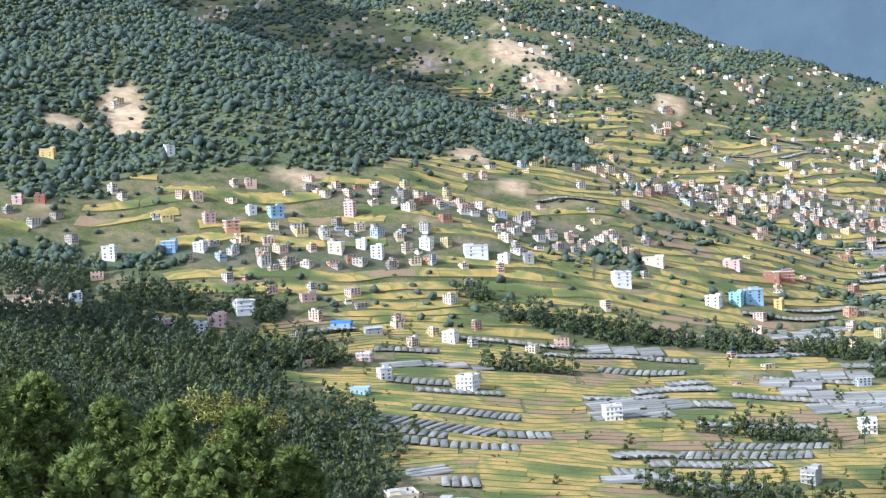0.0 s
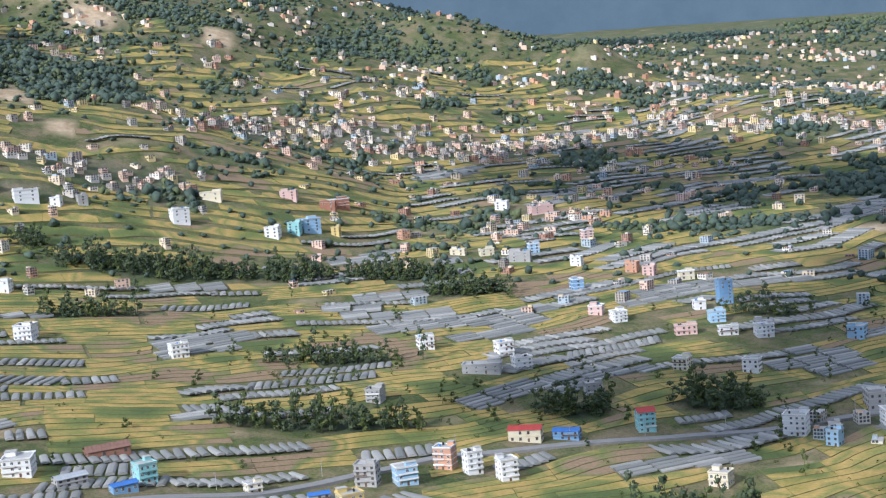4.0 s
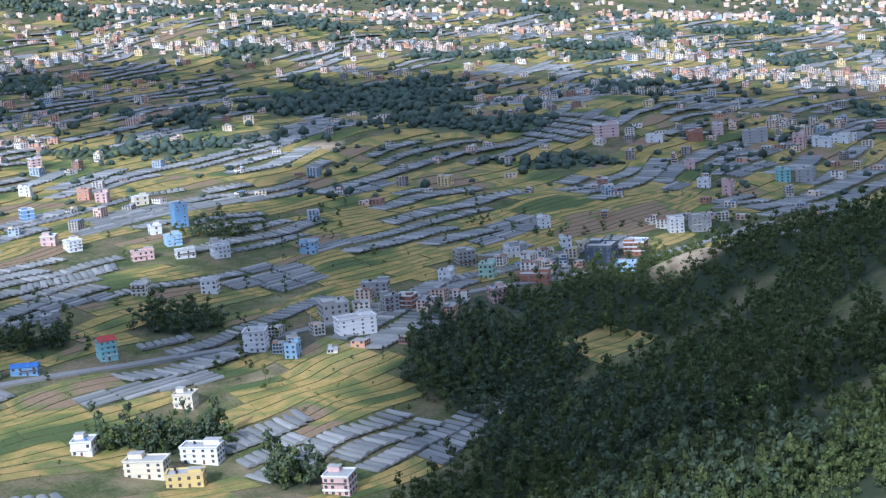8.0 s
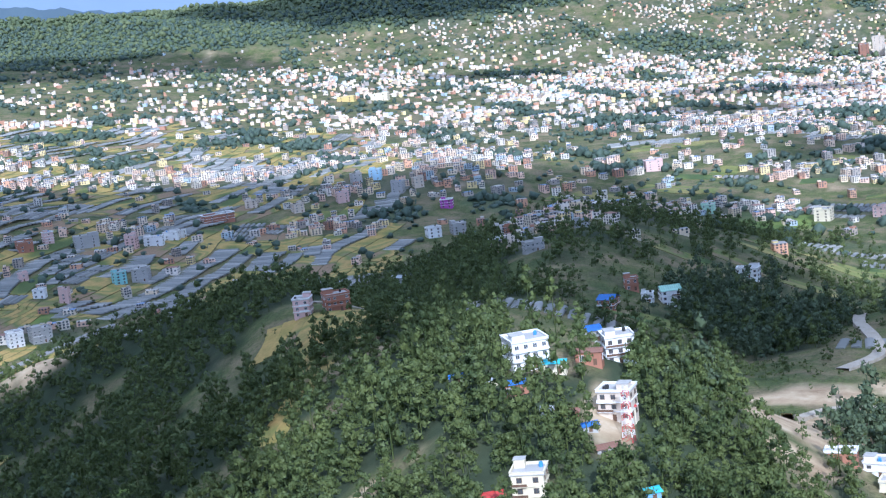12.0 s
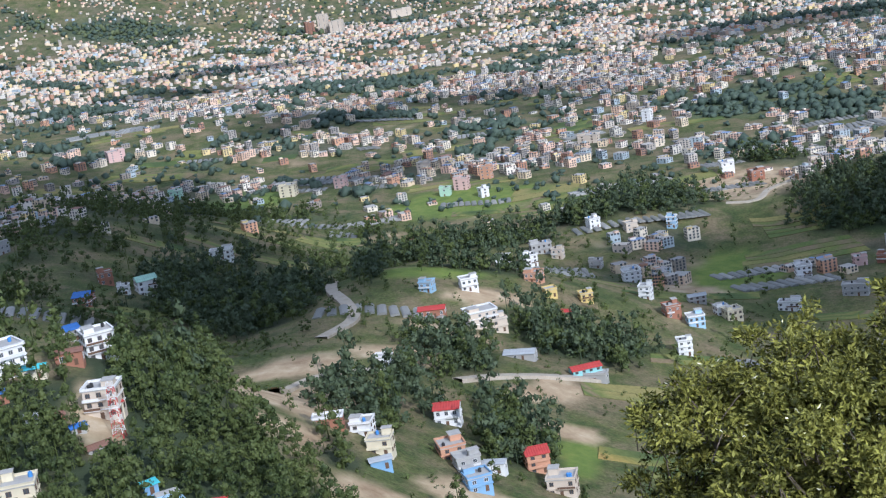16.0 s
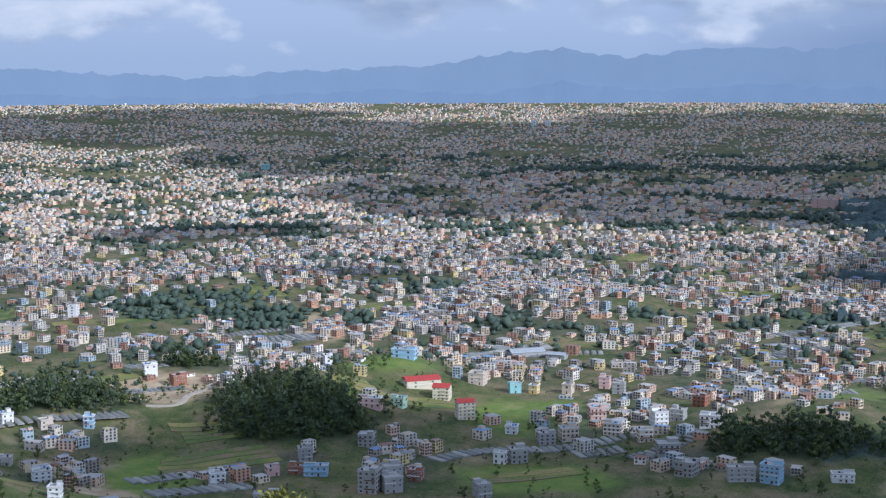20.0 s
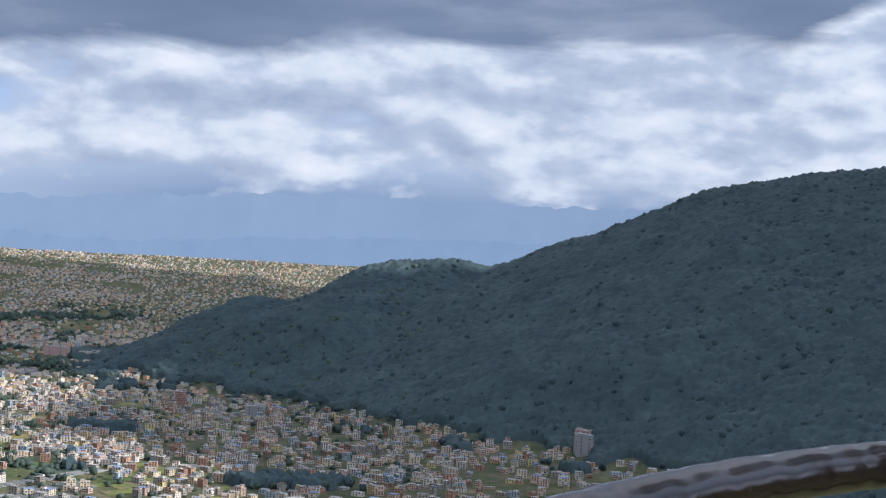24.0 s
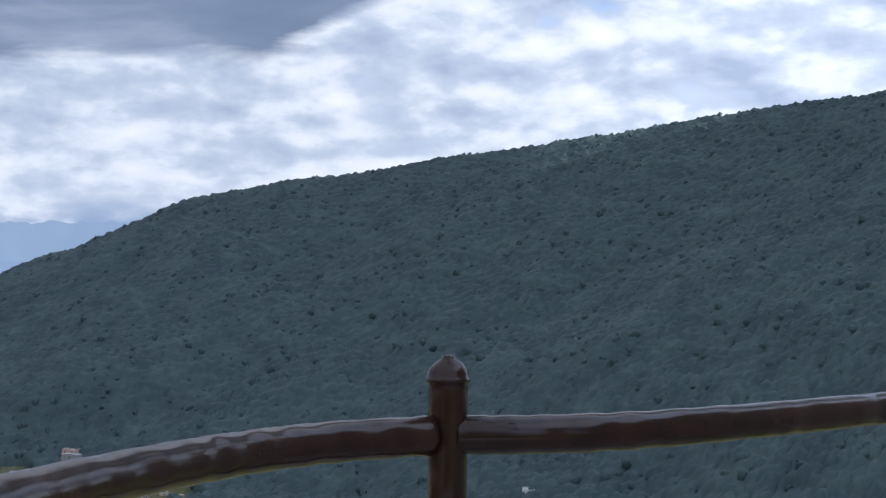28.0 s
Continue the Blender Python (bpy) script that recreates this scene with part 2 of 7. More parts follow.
def island(nt):
    return nt.nodes.new("ShaderNodeNewGeometry").outputs["Random Per Island"]


def chance(nt):
    return nt.nodes.new("ShaderNodeObjectInfo").outputs["Random"]


def mottled(name, a, b, scale=1.0, rough=0.85, fine=8.0, relief=0.3, dist=0.03, metal=0.0):
    """Two tones mixed at two scales, with fine relief."""
    m, nt, s = material(name, rough, metal)
    big, small = noise_fac(nt, scale), noise_fac(nt, scale * fine, 3)
    c = blend(nt, 0.45, ramp(nt, big, ((0.3, a), (0.7, b))), ramp(nt, small, ((0.3, a), (0.7, b))))
    link(nt, c, s.inputs["Base Color"])
    bump(nt, s, small, relief, dist)
    return m


def picked(name, colours, by=chance, rough=0.8, scale=0.6, soil=0.25, relief=0.25):
    """One of several colours for each piece, with weathering over it."""
    m, nt, s = material(name, rough)
    stops = [(i / len(colours), c) for i, c in enumerate(colours)]
    base = ramp(nt, by(nt), stops, hard=True)
    dirt = noise_fac(nt, scale, 6, 0.65)
    dull = blend(nt, soil, base, (0.16, 0.15, 0.13))
    c = blend(nt, ramp(nt, dirt, ((0.42, (0, 0, 0)), (0.72, (1, 1, 1)))), base, dull)
    link(nt, c, s.inputs["Base Color"])
    bump(nt, s, noise_fac(nt, scale * 12, 3), relief, 0.02)
    return m


def dulled(c, k):
    return tuple(v * k for v in c)


def make_ground():
    m, nt, s = material("ground_cover", 0.95)
    att = nt.nodes.new("ShaderNodeAttribute")
    att.attribute_name = "cover"
    sep = nt.nodes.new("ShaderNodeSeparateColor")
    link(nt, att.outputs["Color"], sep.inputs[0])
    n1, n2, n3 = noise_fac(nt, 0.012, 6), noise_fac(nt, 0.07, 6, 0.7), noise_fac(nt, 0.6, 5, 0.7)
    grass = ramp(nt, n2, ((0.30, (0.034, 0.056, 0.018)), (0.48, (0.078, 0.104, 0.030)), (0.60, (0.140, 0.140, 0.050)), (0.74, (0.215, 0.172, 0.090))))
    grass = blend(nt, 0.35, grass, ramp(nt, n1, ((0.35, (0.04, 0.07, 0.02)), (0.65, (0.17, 0.17, 0.055)))))
    grass = blend(nt, 0.8, grass, ramp(nt, n3, ((0.3, (0.4, 0.4, 0.4)), (0.7, (1.35, 1.35, 1.35)))), "MULTIPLY")
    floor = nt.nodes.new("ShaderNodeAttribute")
    floor.attribute_name = "under_tree_tint"
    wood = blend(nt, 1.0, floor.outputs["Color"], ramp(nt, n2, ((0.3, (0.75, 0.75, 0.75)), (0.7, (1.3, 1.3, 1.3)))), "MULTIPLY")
    town = ramp(nt, n2, ((0.3, (0.035, 0.052, 0.030)), (0.5, (0.07, 0.082, 0.055)), (0.7, (0.13, 0.125, 0.10))))
    dry = ramp(nt, noise_fac(nt, 0.03, 5, 0.7), ((0.44, (0, 0, 0)), (0.64, (0.75, 0.75, 0.75))))
    grass = blend(nt, dry, grass, ramp(nt, n3, ((0.3, (0.15, 0.11, 0.065)), (0.7, (0.32, 0.235, 0.15)))))
    bare = ramp(nt, n2, ((0.3, (0.28, 0.19, 0.11)), (0.55, (0.46, 0.35, 0.22)), (0.75, (0.58, 0.48, 0.34))))
    meadow = ramp(nt, n2, ((0.3, (0.10, 0.155, 0.032)), (0.55, (0.165, 0.215, 0.045)), (0.75, (0.24, 0.235, 0.065))))
    grass = blend(nt, att.outputs["Alpha"], grass, meadow)
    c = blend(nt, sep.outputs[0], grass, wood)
    c = blend(nt, sep.outputs[1], c, town)
    c = blend(nt, sep.outputs[2], c, bare)
    link(nt, c, s.inputs["Base Color"])
    bump(nt, s, n3, 0.5, 0.5)
    return m


def make_leaf(name, dark, light, by=island, rough=0.6, through=0.16, patch=0.075, own=0.35):
    """Foliage: tone drifts from tree to tree, and a little from spray to spray."""
    m, nt, s = material(name, rough)
    c = ramp(nt, noise_fac(nt, patch, 3, 0.6), ((0.34, dark), (0.52, tuple((p + q) / 2 for p, q in zip(dark, light))), (0.70, light)))
    c = blend(nt, own, c, ramp(nt, by(nt), ((0.0, dulled(dark, 0.8)), (1.0, dulled(light, 1.15)))))
    link(nt, c, s.inputs["Base Color"])
    tr = nt.nodes.new("ShaderNodeBsdfTranslucent")
    mx = nt.nodes.new("ShaderNodeMixShader")
    link(nt, c, tr.inputs[0])
    mx.inputs[0].default_value = through
    link(nt, s.outputs[0], mx.inputs[1])
    link(nt, tr.outputs[0], mx.inputs[2])
    link(nt, mx.outputs[0], nt.nodes["Material Output"].inputs[0])
    return m


GROUND = make_ground()
# far woods: the blue of haze is mixed into these two leaf colours
LEAF_DARK = make_leaf("leaf_dark", (0.058, 0.086, 0.068), (0.105, 0.142, 0.100), patch=0.03, own=0.22)
LEAF_HILL_HAZED = make_leaf("leaf_hill_hazed", (0.044, 0.073, 0.082), (0.084, 0.124, 0.124), patch=0.018, own=0.12)
LEAF_SPUR = make_leaf("leaf_spur", (0.075, 0.105, 0.050), (0.160, 0.185, 0.085), patch=0.02, own=0.3)
LEAF_GROVE = make_leaf("leaf_grove", (0.050, 0.074, 0.042), (0.110, 0.140, 0.070), own=0.25)
LEAF_MID = make_leaf("leaf_mid", (0.044, 0.068, 0.024), (0.138, 0.166, 0.050), own=0.25)
LEAF_NEAR = make_leaf("leaf_near", (0.013, 0.020, 0.005), (0.36, 0.35, 0.075), rough=0.24, through=0.06, patch=1.2, own=0.6)
BARK = mottled("bark", (0.06, 0.045, 0.032), (0.20, 0.16, 0.12), 1.5)
WALLS = ((0.75, 0.67, 0.54), (0.69, 0.52, 0.38), (0.57, 0.53, 0.46), (0.61, 0.34, 0.21), (0.73, 0.58, 0.39), (0.37, 0.33, 0.29), (0.69, 0.47, 0.34), (0.81, 0.73, 0.63),
         (0.41, 0.22, 0.14), (0.71, 0.56, 0.27), (0.41, 0.48, 0.52), (0.69, 0.59, 0.46), (0.46, 0.40, 0.33), (0.73, 0.50, 0.38), (0.54, 0.48, 0.41), (0.75, 0.61, 0.43), (0.34, 0.29, 0.24), (0.77, 0.54, 0.40))
PAINT_FAR = picked("town_plaster", WALLS, island)
ROOF = mottled("roof_concrete", (0.30, 0.29, 0.27), (0.52, 0.50, 0.47), 0.25)
TOWN_ROOF = picked("town_roof", ((0.42, 0.40, 0.37), (0.34, 0.32, 0.30), (0.50, 0.46, 0.41), (0.28, 0.16, 0.12), (0.40, 0.38, 0.36), (0.22, 0.30, 0.46), (0.46, 0.43, 0.39), (0.30, 0.29, 0.28)), island, 0.8, 0.3)
GLASS = mottled("window_glass", (0.05, 0.055, 0.06), (0.11, 0.12, 0.13), 0.3, 0.15, relief=0.02)
PLASTIC = picked("tunnel_film", ((0.215, 0.217, 0.20), (0.26, 0.257, 0.238), (0.185, 0.19, 0.18), (0.34, 0.332, 0.305), (0.235, 0.235, 0.22)), island, 0.62, 0.12, 0.3, 0.1)
PLASTIC_ONE = picked("tunnel_film_single", ((0.215, 0.217, 0.20), (0.26, 0.257, 0.238), (0.185, 0.19, 0.18), (0.34, 0.332, 0.305), (0.235, 0.235, 0.22)), chance, 0.62, 0.12, 0.3, 0.1)


def make_crop(name, by, stops, spread=0.12):
    """Rice and vegetables: one colour over a farm's patch of terraces, a little different on each terrace."""
    mt, nt, s = material(name, 0.9)
    pos = nt.nodes.new("ShaderNodeNewGeometry").outputs["Position"]

    def tex(scale, detail):
        t = nt.nodes.new("ShaderNodeTexNoise")
        t.inputs["Scale"].default_value, t.inputs["Detail"].default_value = scale, detail
        link(nt, pos, t.inputs["Vector"])
        return t.outputs["Fac"]
    farm = tex(0.013, 2)
    k = nt.nodes.new("ShaderNodeMath")
    k.operation = "MULTIPLY_ADD"
    link(nt, by(nt), k.inputs[0])
    k.inputs[1].default_value = spread
    link(nt, farm, k.inputs[2])
    c = ramp(nt, k.outputs[0], stops)
    grain = tex(0.5, 5)
    c = blend(nt, 0.45, c, ramp(nt, grain, ((0.3, (0.55, 0.6, 0.5)), (0.7, (1.3, 1.25, 1.2)))), "MULTIPLY")
    link(nt, c, s.inputs["Base Color"])
    bump(nt, s, grain, 0.5, 0.3)
    return mt


RIPE = ((0.394, (0.090, 0.120, 0.038)), (0.443, (0.150, 0.172, 0.050)), (0.487, (0.290, 0.235, 0.066)), (0.524, (0.420, 0.290, 0.095)), (0.561, (0.205, 0.208, 0.060)), (0.598, (0.400, 0.272, 0.095)), (0.642, (0.145, 0.172, 0.050)), (0.691, (0.260, 0.180, 0.110)))
PLOTS = ((0.406, (0.070, 0.105, 0.036)), (0.468, (0.128, 0.165, 0.048)), (0.505, (0.216, 0.210, 0.065)), (0.536, (0.115, 0.158, 0.042)), (0.573, (0.232, 0.172, 0.105)), (0.617, (0.150, 0.180, 0.050)), (0.679, (0.264, 0.230, 0.085)))
CROP, CROP_ONE, PLOT = make_crop("paddy", island, RIPE), make_crop("paddy_single", chance, RIPE), make_crop("vegetable_plots", island, PLOTS)
BUND = mottled("grass_bund", (0.10, 0.115, 0.042), (0.19, 0.17, 0.07), 0.15)


def plain_stuff(name, verts, faces, mats, idx=None, smooth=False):
    """One mesh object from arrays of points and of equal-sided faces (or a list of such arrays)."""
    me = bpy.data.meshes.new(name)
    groups = faces if isinstance(faces, list) else [faces]
    verts = np.asarray(verts, np.float32).reshape(-1, 3)
    me.vertices.add(len(verts))
    me.vertices.foreach_set("co", verts.ravel())
    flat = np.concatenate([np.asarray(g, np.int32).ravel() for g in groups])
    sizes = np.concatenate([np.full(len(g), np.asarray(g).shape[1], np.int32) for g in groups])
    me.loops.add(len(flat))
    me.loops.foreach_set("vertex_index", flat)
    me.polygons.add(len(sizes))
    me.polygons.foreach_set("loop_start", np.concatenate([[0], np.cumsum(sizes)[:-1]]).astype(np.int32))
    for mt in mats:
        me.materials.append(mt)
    if idx is not None:
        me.polygons.foreach_set("material_index", np.asarray(idx, np.int32))
    me.polygons.foreach_set("use_smooth", np.full(len(sizes), smooth, bool))
    me.update(calc_edges=True)
    me.validate()
    return me


def stamp(verts, faces, places, turns, scales, zscales=None):
    """Copies of one shape joined: verts (n,3), faces (m,k), a place, a turn about z and a size for each."""
    verts, faces = np.asarray(verts, float), np.asarray(faces, int)
    places, turns, scales = np.asarray(places, float), np.asarray(turns, float), np.asarray(scales, float)
    if scales.ndim == 1:
        scales = np.stack([scales, scales, scales if zscales is None else zscales], 1)
    c, s = np.cos(turns)[:, None], np.sin(turns)[:, None]
    v = verts[None] * scales[:, None, :]
    out = np.stack([v[..., 0] * c - v[..., 1] * s, v[..., 0] * s + v[..., 1] * c, v[..., 2]], -1) + places[:, None, :]
    f = faces[None] + (np.arange(len(places)) * len(verts))[:, None, None]
    return out.reshape(-1, 3), f.reshape(-1, faces.shape[1])

# ---- where woods, fields and houses lie ----
# heading, distance, half width across, half depth
GROVES = ((5.8, 1294, 84, 20), (10.8, 1298, 40, 16), (14.8, 1302, 50, 18), (17.5, 1230, 32, 16), (-14.7, 1180, 90, 60), (-9.6, 1120, 80, 50), (-13, 900, 150, 130), (-8, 780, 70, 100),
          (19.0, 1694, 25, 16), (22.8, 1858, 18, 16), (35.1, 1742, 130, 70), (27.3, 1502, 112, 22), (26.8, 918, 30, 16), (21.1, 894, 24, 12), (34.0, 1694, 110, 50),
          (38.8, 1526, 90, 40), (42.3, 1378, 57, 24), (11.4, 858, 63, 10), (8.3, 620, 40, 16), (25.6, 706, 34, 16), (30.8, 650, 14, 10), (84.0, 1050, 72, 34), (91.0, 1110, 63, 34),
          (100.4, 1060, 60, 45), (95.6, 1590, 42, 24), (100.8, 1518, 75, 26), (96.5, 1330, 32, 14), (80.8, 2258, 122, 26),
          (81.7, 1862, 67, 24), (88.1, 2346, 84, 26), (70.8, 2266, 82, 34), (81.5, 1866, 68, 22), (73.0, 3362, 126, 40), (66.9, 3130, 75, 40), (98.1, 2498, 175, 30),
          (107.3, 2470, 90, 26), (114.4, 2518, 66, 22), (112.0, 3422, 142, 34), (119.6, 3450, 211, 40), (91.1, 3066, 76, 30), (99.3, 1566, 60, 24), (91.6, 1214, 40, 20), (120.2, 998, 60, 24),
          (114.5, 1522, 32, 16), (129.9, 1534, 60, 30), (120.8, 1594, 40, 14), (56.0, 2194, 67, 30), (58.8, 2126, 56, 30), (49.6, 2318, 70, 34), (71.1, 2314, 64, 34), (70.8, 1742, 52, 30), (44, 2150, 60, 30), (33, 2250, 70, 40),
          (28, 2350, 70, 34), (23, 2400, 60, 34), (38, 2050, 50, 22), (105, 2050, 60, 16), (85, 820, 26, 14), (39.0, 810, 45, 80), (42, 680, 40, 80), (45, 560, 32, 80), (47.5, 470, 44, 60), (75.1, 830, 50, 90), (12.5, 1010, 50, 8), (3, 1150, 40, 8), (29, 1150, 30, 8), (16, 1420, 40, 9), (9, 1650, 40, 10),
          (72.0, 430, 26, 50), (75.8, 390, 20, 26), (95.6, 1390, 38, 24), (80.7, 1400, 14, 20), (86.2, 1720, 40, 26),
          (95.1, 1630, 50, 26), (98.6, 1580, 42, 26), (102.2, 1545, 34, 26), (97.8, 1650, 44, 26), (79.9, 2350, 90, 34), (82.9, 2310, 52, 30), (-15.1, 1350, 40, 60), (-11.0, 1280, 40, 30), (-7.6, 1260, 30, 26), (-5.5, 1130, 28, 30),
          (-11.8, 1100, 44, 44), (-8.8, 1030, 40, 40), (-15.4, 1085, 30, 40), (-11.8, 1370, 46, 20), (-14.7, 1530, 50, 40), (-8.2, 960, 40, 40), (1.2, 1330, 14, 12),
          (83.3, 644, 21, 34), (88.5, 708, 31, 40), (85.3, 535, 15, 36), (79.2, 532, 15, 42), (75.3, 384, 12, 11), (81.1, 592, 8, 19), (78.1, 453, 7, 14), (72.4, 388, 7, 8), (82.2, 546, 5, 17), (76.0, 991, 5, 30), (80.7, 937, 11, 131))
SCARS = ((70.7, 352, 12, 4), (83.3, 451, 19, 12), (76.3, 460, 11, 11), (96.6, 1191, 50, 76), (85.3, 765, 20, 12), (87.3, 619, 11, 18), (79.2, 420, 10, 14), (76.9, 525, 18, 46), (83.3, 448, 15, 13), (77.7, 622, 19, 14), (95.8, 1247, 52, 46), (101.9, 1492, 23, 55),
         (-11.9, 1732, 27, 78), (-14.1, 1690, 24, 20), (3.4, 2480, 55, 70), (4.3, 2362, 40, 44), (-0.4, 2458, 34, 50), (8.9, 2318, 24, 36), (-5.4, 1562, 29, 14), (1.2, 1756, 20, 40), (2.8, 1638, 15, 20), (0.1, 1538, 60, 8), (-15.5, 1250, 30, 100),
         (-10.9, 1132, 20, 26), (32.8, 1448, 29, 22), (77.6, 542, 26, 34), (79.5, 422, 14, 13), (86.0, 602, 10, 13), (84.4, 754, 14, 10), (101.4, 1514, 20, 50), (47.3, 960, 26, 40), (52, 1020, 40, 30), (69.0, 430, 6, 26), (59.8, 602, 10, 6), (58.9, 434, 8, 5), (12, 1290, 8, 8),
         (81, 640, 22, 10), (76.5, 610, 24, 10), (74, 520, 20, 12), (80.5, 415, 22, 14), (77.0, 500, 26, 20), (78.5, 560, 24, 14), (83.5, 690, 16, 10), (87.5, 560, 14, 12), (84, 900, 22, 10), (82, 640, 12, 16), (86, 900, 26, 14), (93, 900, 24, 20), (91, 980, 20, 8), (81.5, 1180, 14, 30))
# bright meadows and young crops
MEADOWS = ((84.9, 1304, 75, 61), (76.1, 1446, 44, 70), (82.7, 803, 34, 15), (87.6, 537, 9, 33), (75.1, 417, 10, 11), (103.5, 781, 21, 19), (104.1, 1227, 33, 19), (93.9, 919, 21, 24), (94.8, 981, 22, 20), (110.1, 1101, 55, 59), (104.1, 1234, 45, 26), (120.7, 1191, 59, 69), (120.6, 1624, 56, 37), (95.0, 957, 33, 35), (110.1, 930, 53, 34), (94.5, 1621, 31, 21), (102.3, 1098, 25, 14), (41.2, 835, 19, 24), (49.0, 608, 14, 18), (44.8, 1208, 69, 41))
# open grassy ground in the woods
OPEN = ((59.0, 715, 66, 56), (63.5, 690, 40, 30), (59.8, 602, 30, 14), (53.3, 558, 17, 9), (48.5, 614, 40, 14), (56.8, 552, 24, 10), (41.5, 760, 24, 26), (58.9, 434, 18, 10), (66.6, 480, 18, 20), (69.0, 430, 8, 24), (65.7, 378, 9, 12), (70.3, 362, 11, 10), (64.5, 545, 30, 20),
        (50.5, 505, 12, 8), (80, 460, 46, 50), (85, 530, 40, 60), (78, 560, 50, 40), (83, 700, 60, 40), (72.5, 760, 34, 40), (88, 470, 40, 50))


def spot(patches, x, y, edge=0.35):
    """How far a place lies inside any of the patches, 0 to 1."""
    shape = np.shape(x)
    x, y = np.ravel(x), np.ravel(y)
    best = np.zeros(len(x))
    for az, d, w, h in patches:
        a = radians(az)
        px, py = at(az, d)
        reach = 1.5 * max(w, h)
        k = np.nonzero((np.abs(x - px) < reach) & (np.abs(y - py) < reach))[0]
        if not len(k):
            continue
        gx, gy = x[k] - px, y[k] - py
        u, v = gx * math.cos(a) - gy * math.sin(a), gx * math.sin(a) + gy * math.cos(a)
        r = np.sqrt((u / w) ** 2 + (v / h) ** 2) + 0.22 * wobble(x[k], y[k], 22, az) + 0.16 * wobble(x[k], y[k], 9, az + 1)
        best[k] = np.maximum(best[k], np.clip((1 - r) / edge + 0.5, 0, 1))
    return best.reshape(shape)


def wooded(x, y):
    """Density of trees, 0 to 1."""
    d = np.hypot(x, y)
    az = np.degrees(np.arctan2(x, y))
    z = ground_z(x, y)
    out = spot(GROVES, x, y)
    for r, need, lo in ((SPUR, 30, 285), (EAST, 60, 8), (SPUR_E, 60, 8), (SPUR_F, 60, 8), (NORTH, 60, 215)):
        h = ridge_height(r, x, y)
        out = np.maximum(out, np.clip((h - z + need) / 30, 0, 1) * np.clip((z - lo - 12 * wobble(x, y, 60, 9)) / 10, 0, 1))
    out = np.maximum(out, np.clip((z - 300 + 40 * wobble(x, y, 130, 2.9)) / 60, 0, 1) * (d > 1900) * (az < 40) * np.clip(0.26 + 0.75 * wobble(x, y, 130, 6.6) + 0.35 * wobble(x, y, 45, 3.6), 0.06, 0.95))
    for r in (FOREST, KNOLL, LEFT):
        h = ridge_height(r, x, y)
        out = np.maximum(out, np.clip((h - z + 26) / 14, 0, 1) * (d > 90))
    out = np.where((az > 65.5) & (az < 110) & (d > 560) & (d < 1300), out * np.clip(0.15 + 1.2 * wobble(x, y, 55, 3.7), 0, 1), out)
    out = np.maximum(out, 0.8 * (d < 420) * (d > 60) * ((az > 30) | (az < -8)))
    out = np.where((az > 74.5) & (d < 700) & (spot(GROVES, x, y) < 0.3), 0.10 * out + 0.02, out)
    out = np.maximum(out, ((az > 146) & (d > 800)) * 1.0)
    out = out * (1 - spot(OPEN, x, y, 0.5))
    clumps = np.clip(2.6 * (wobble(x, y * 1.0, 105, 7.3) + 0.45 * wobble(x, y, 38, 2.1)) - 1.15, 0, 1)
    out = np.maximum(out, 0.85 * clumps * (d > 1450) * (d < 3700) * (az > 4) * (az < 124))
    clear = np.clip(wobble(x, y, 70, 2.2) * 2.4 - 0.75 + 0.4 * wobble(x, y, 24, 5.5), 0, 1) * (d < 1300) * (d > 250) + np.clip(wobble(x, y, 200, 4.2) * 2.2 - 1.0, 0, 1) * ((az < 30) & (d > 1500))
    return np.maximum(np.clip(out - clear, 0, 1), 0.9 * spot(GROVES, x, y)) * (1 - spot(SCARS, x, y))


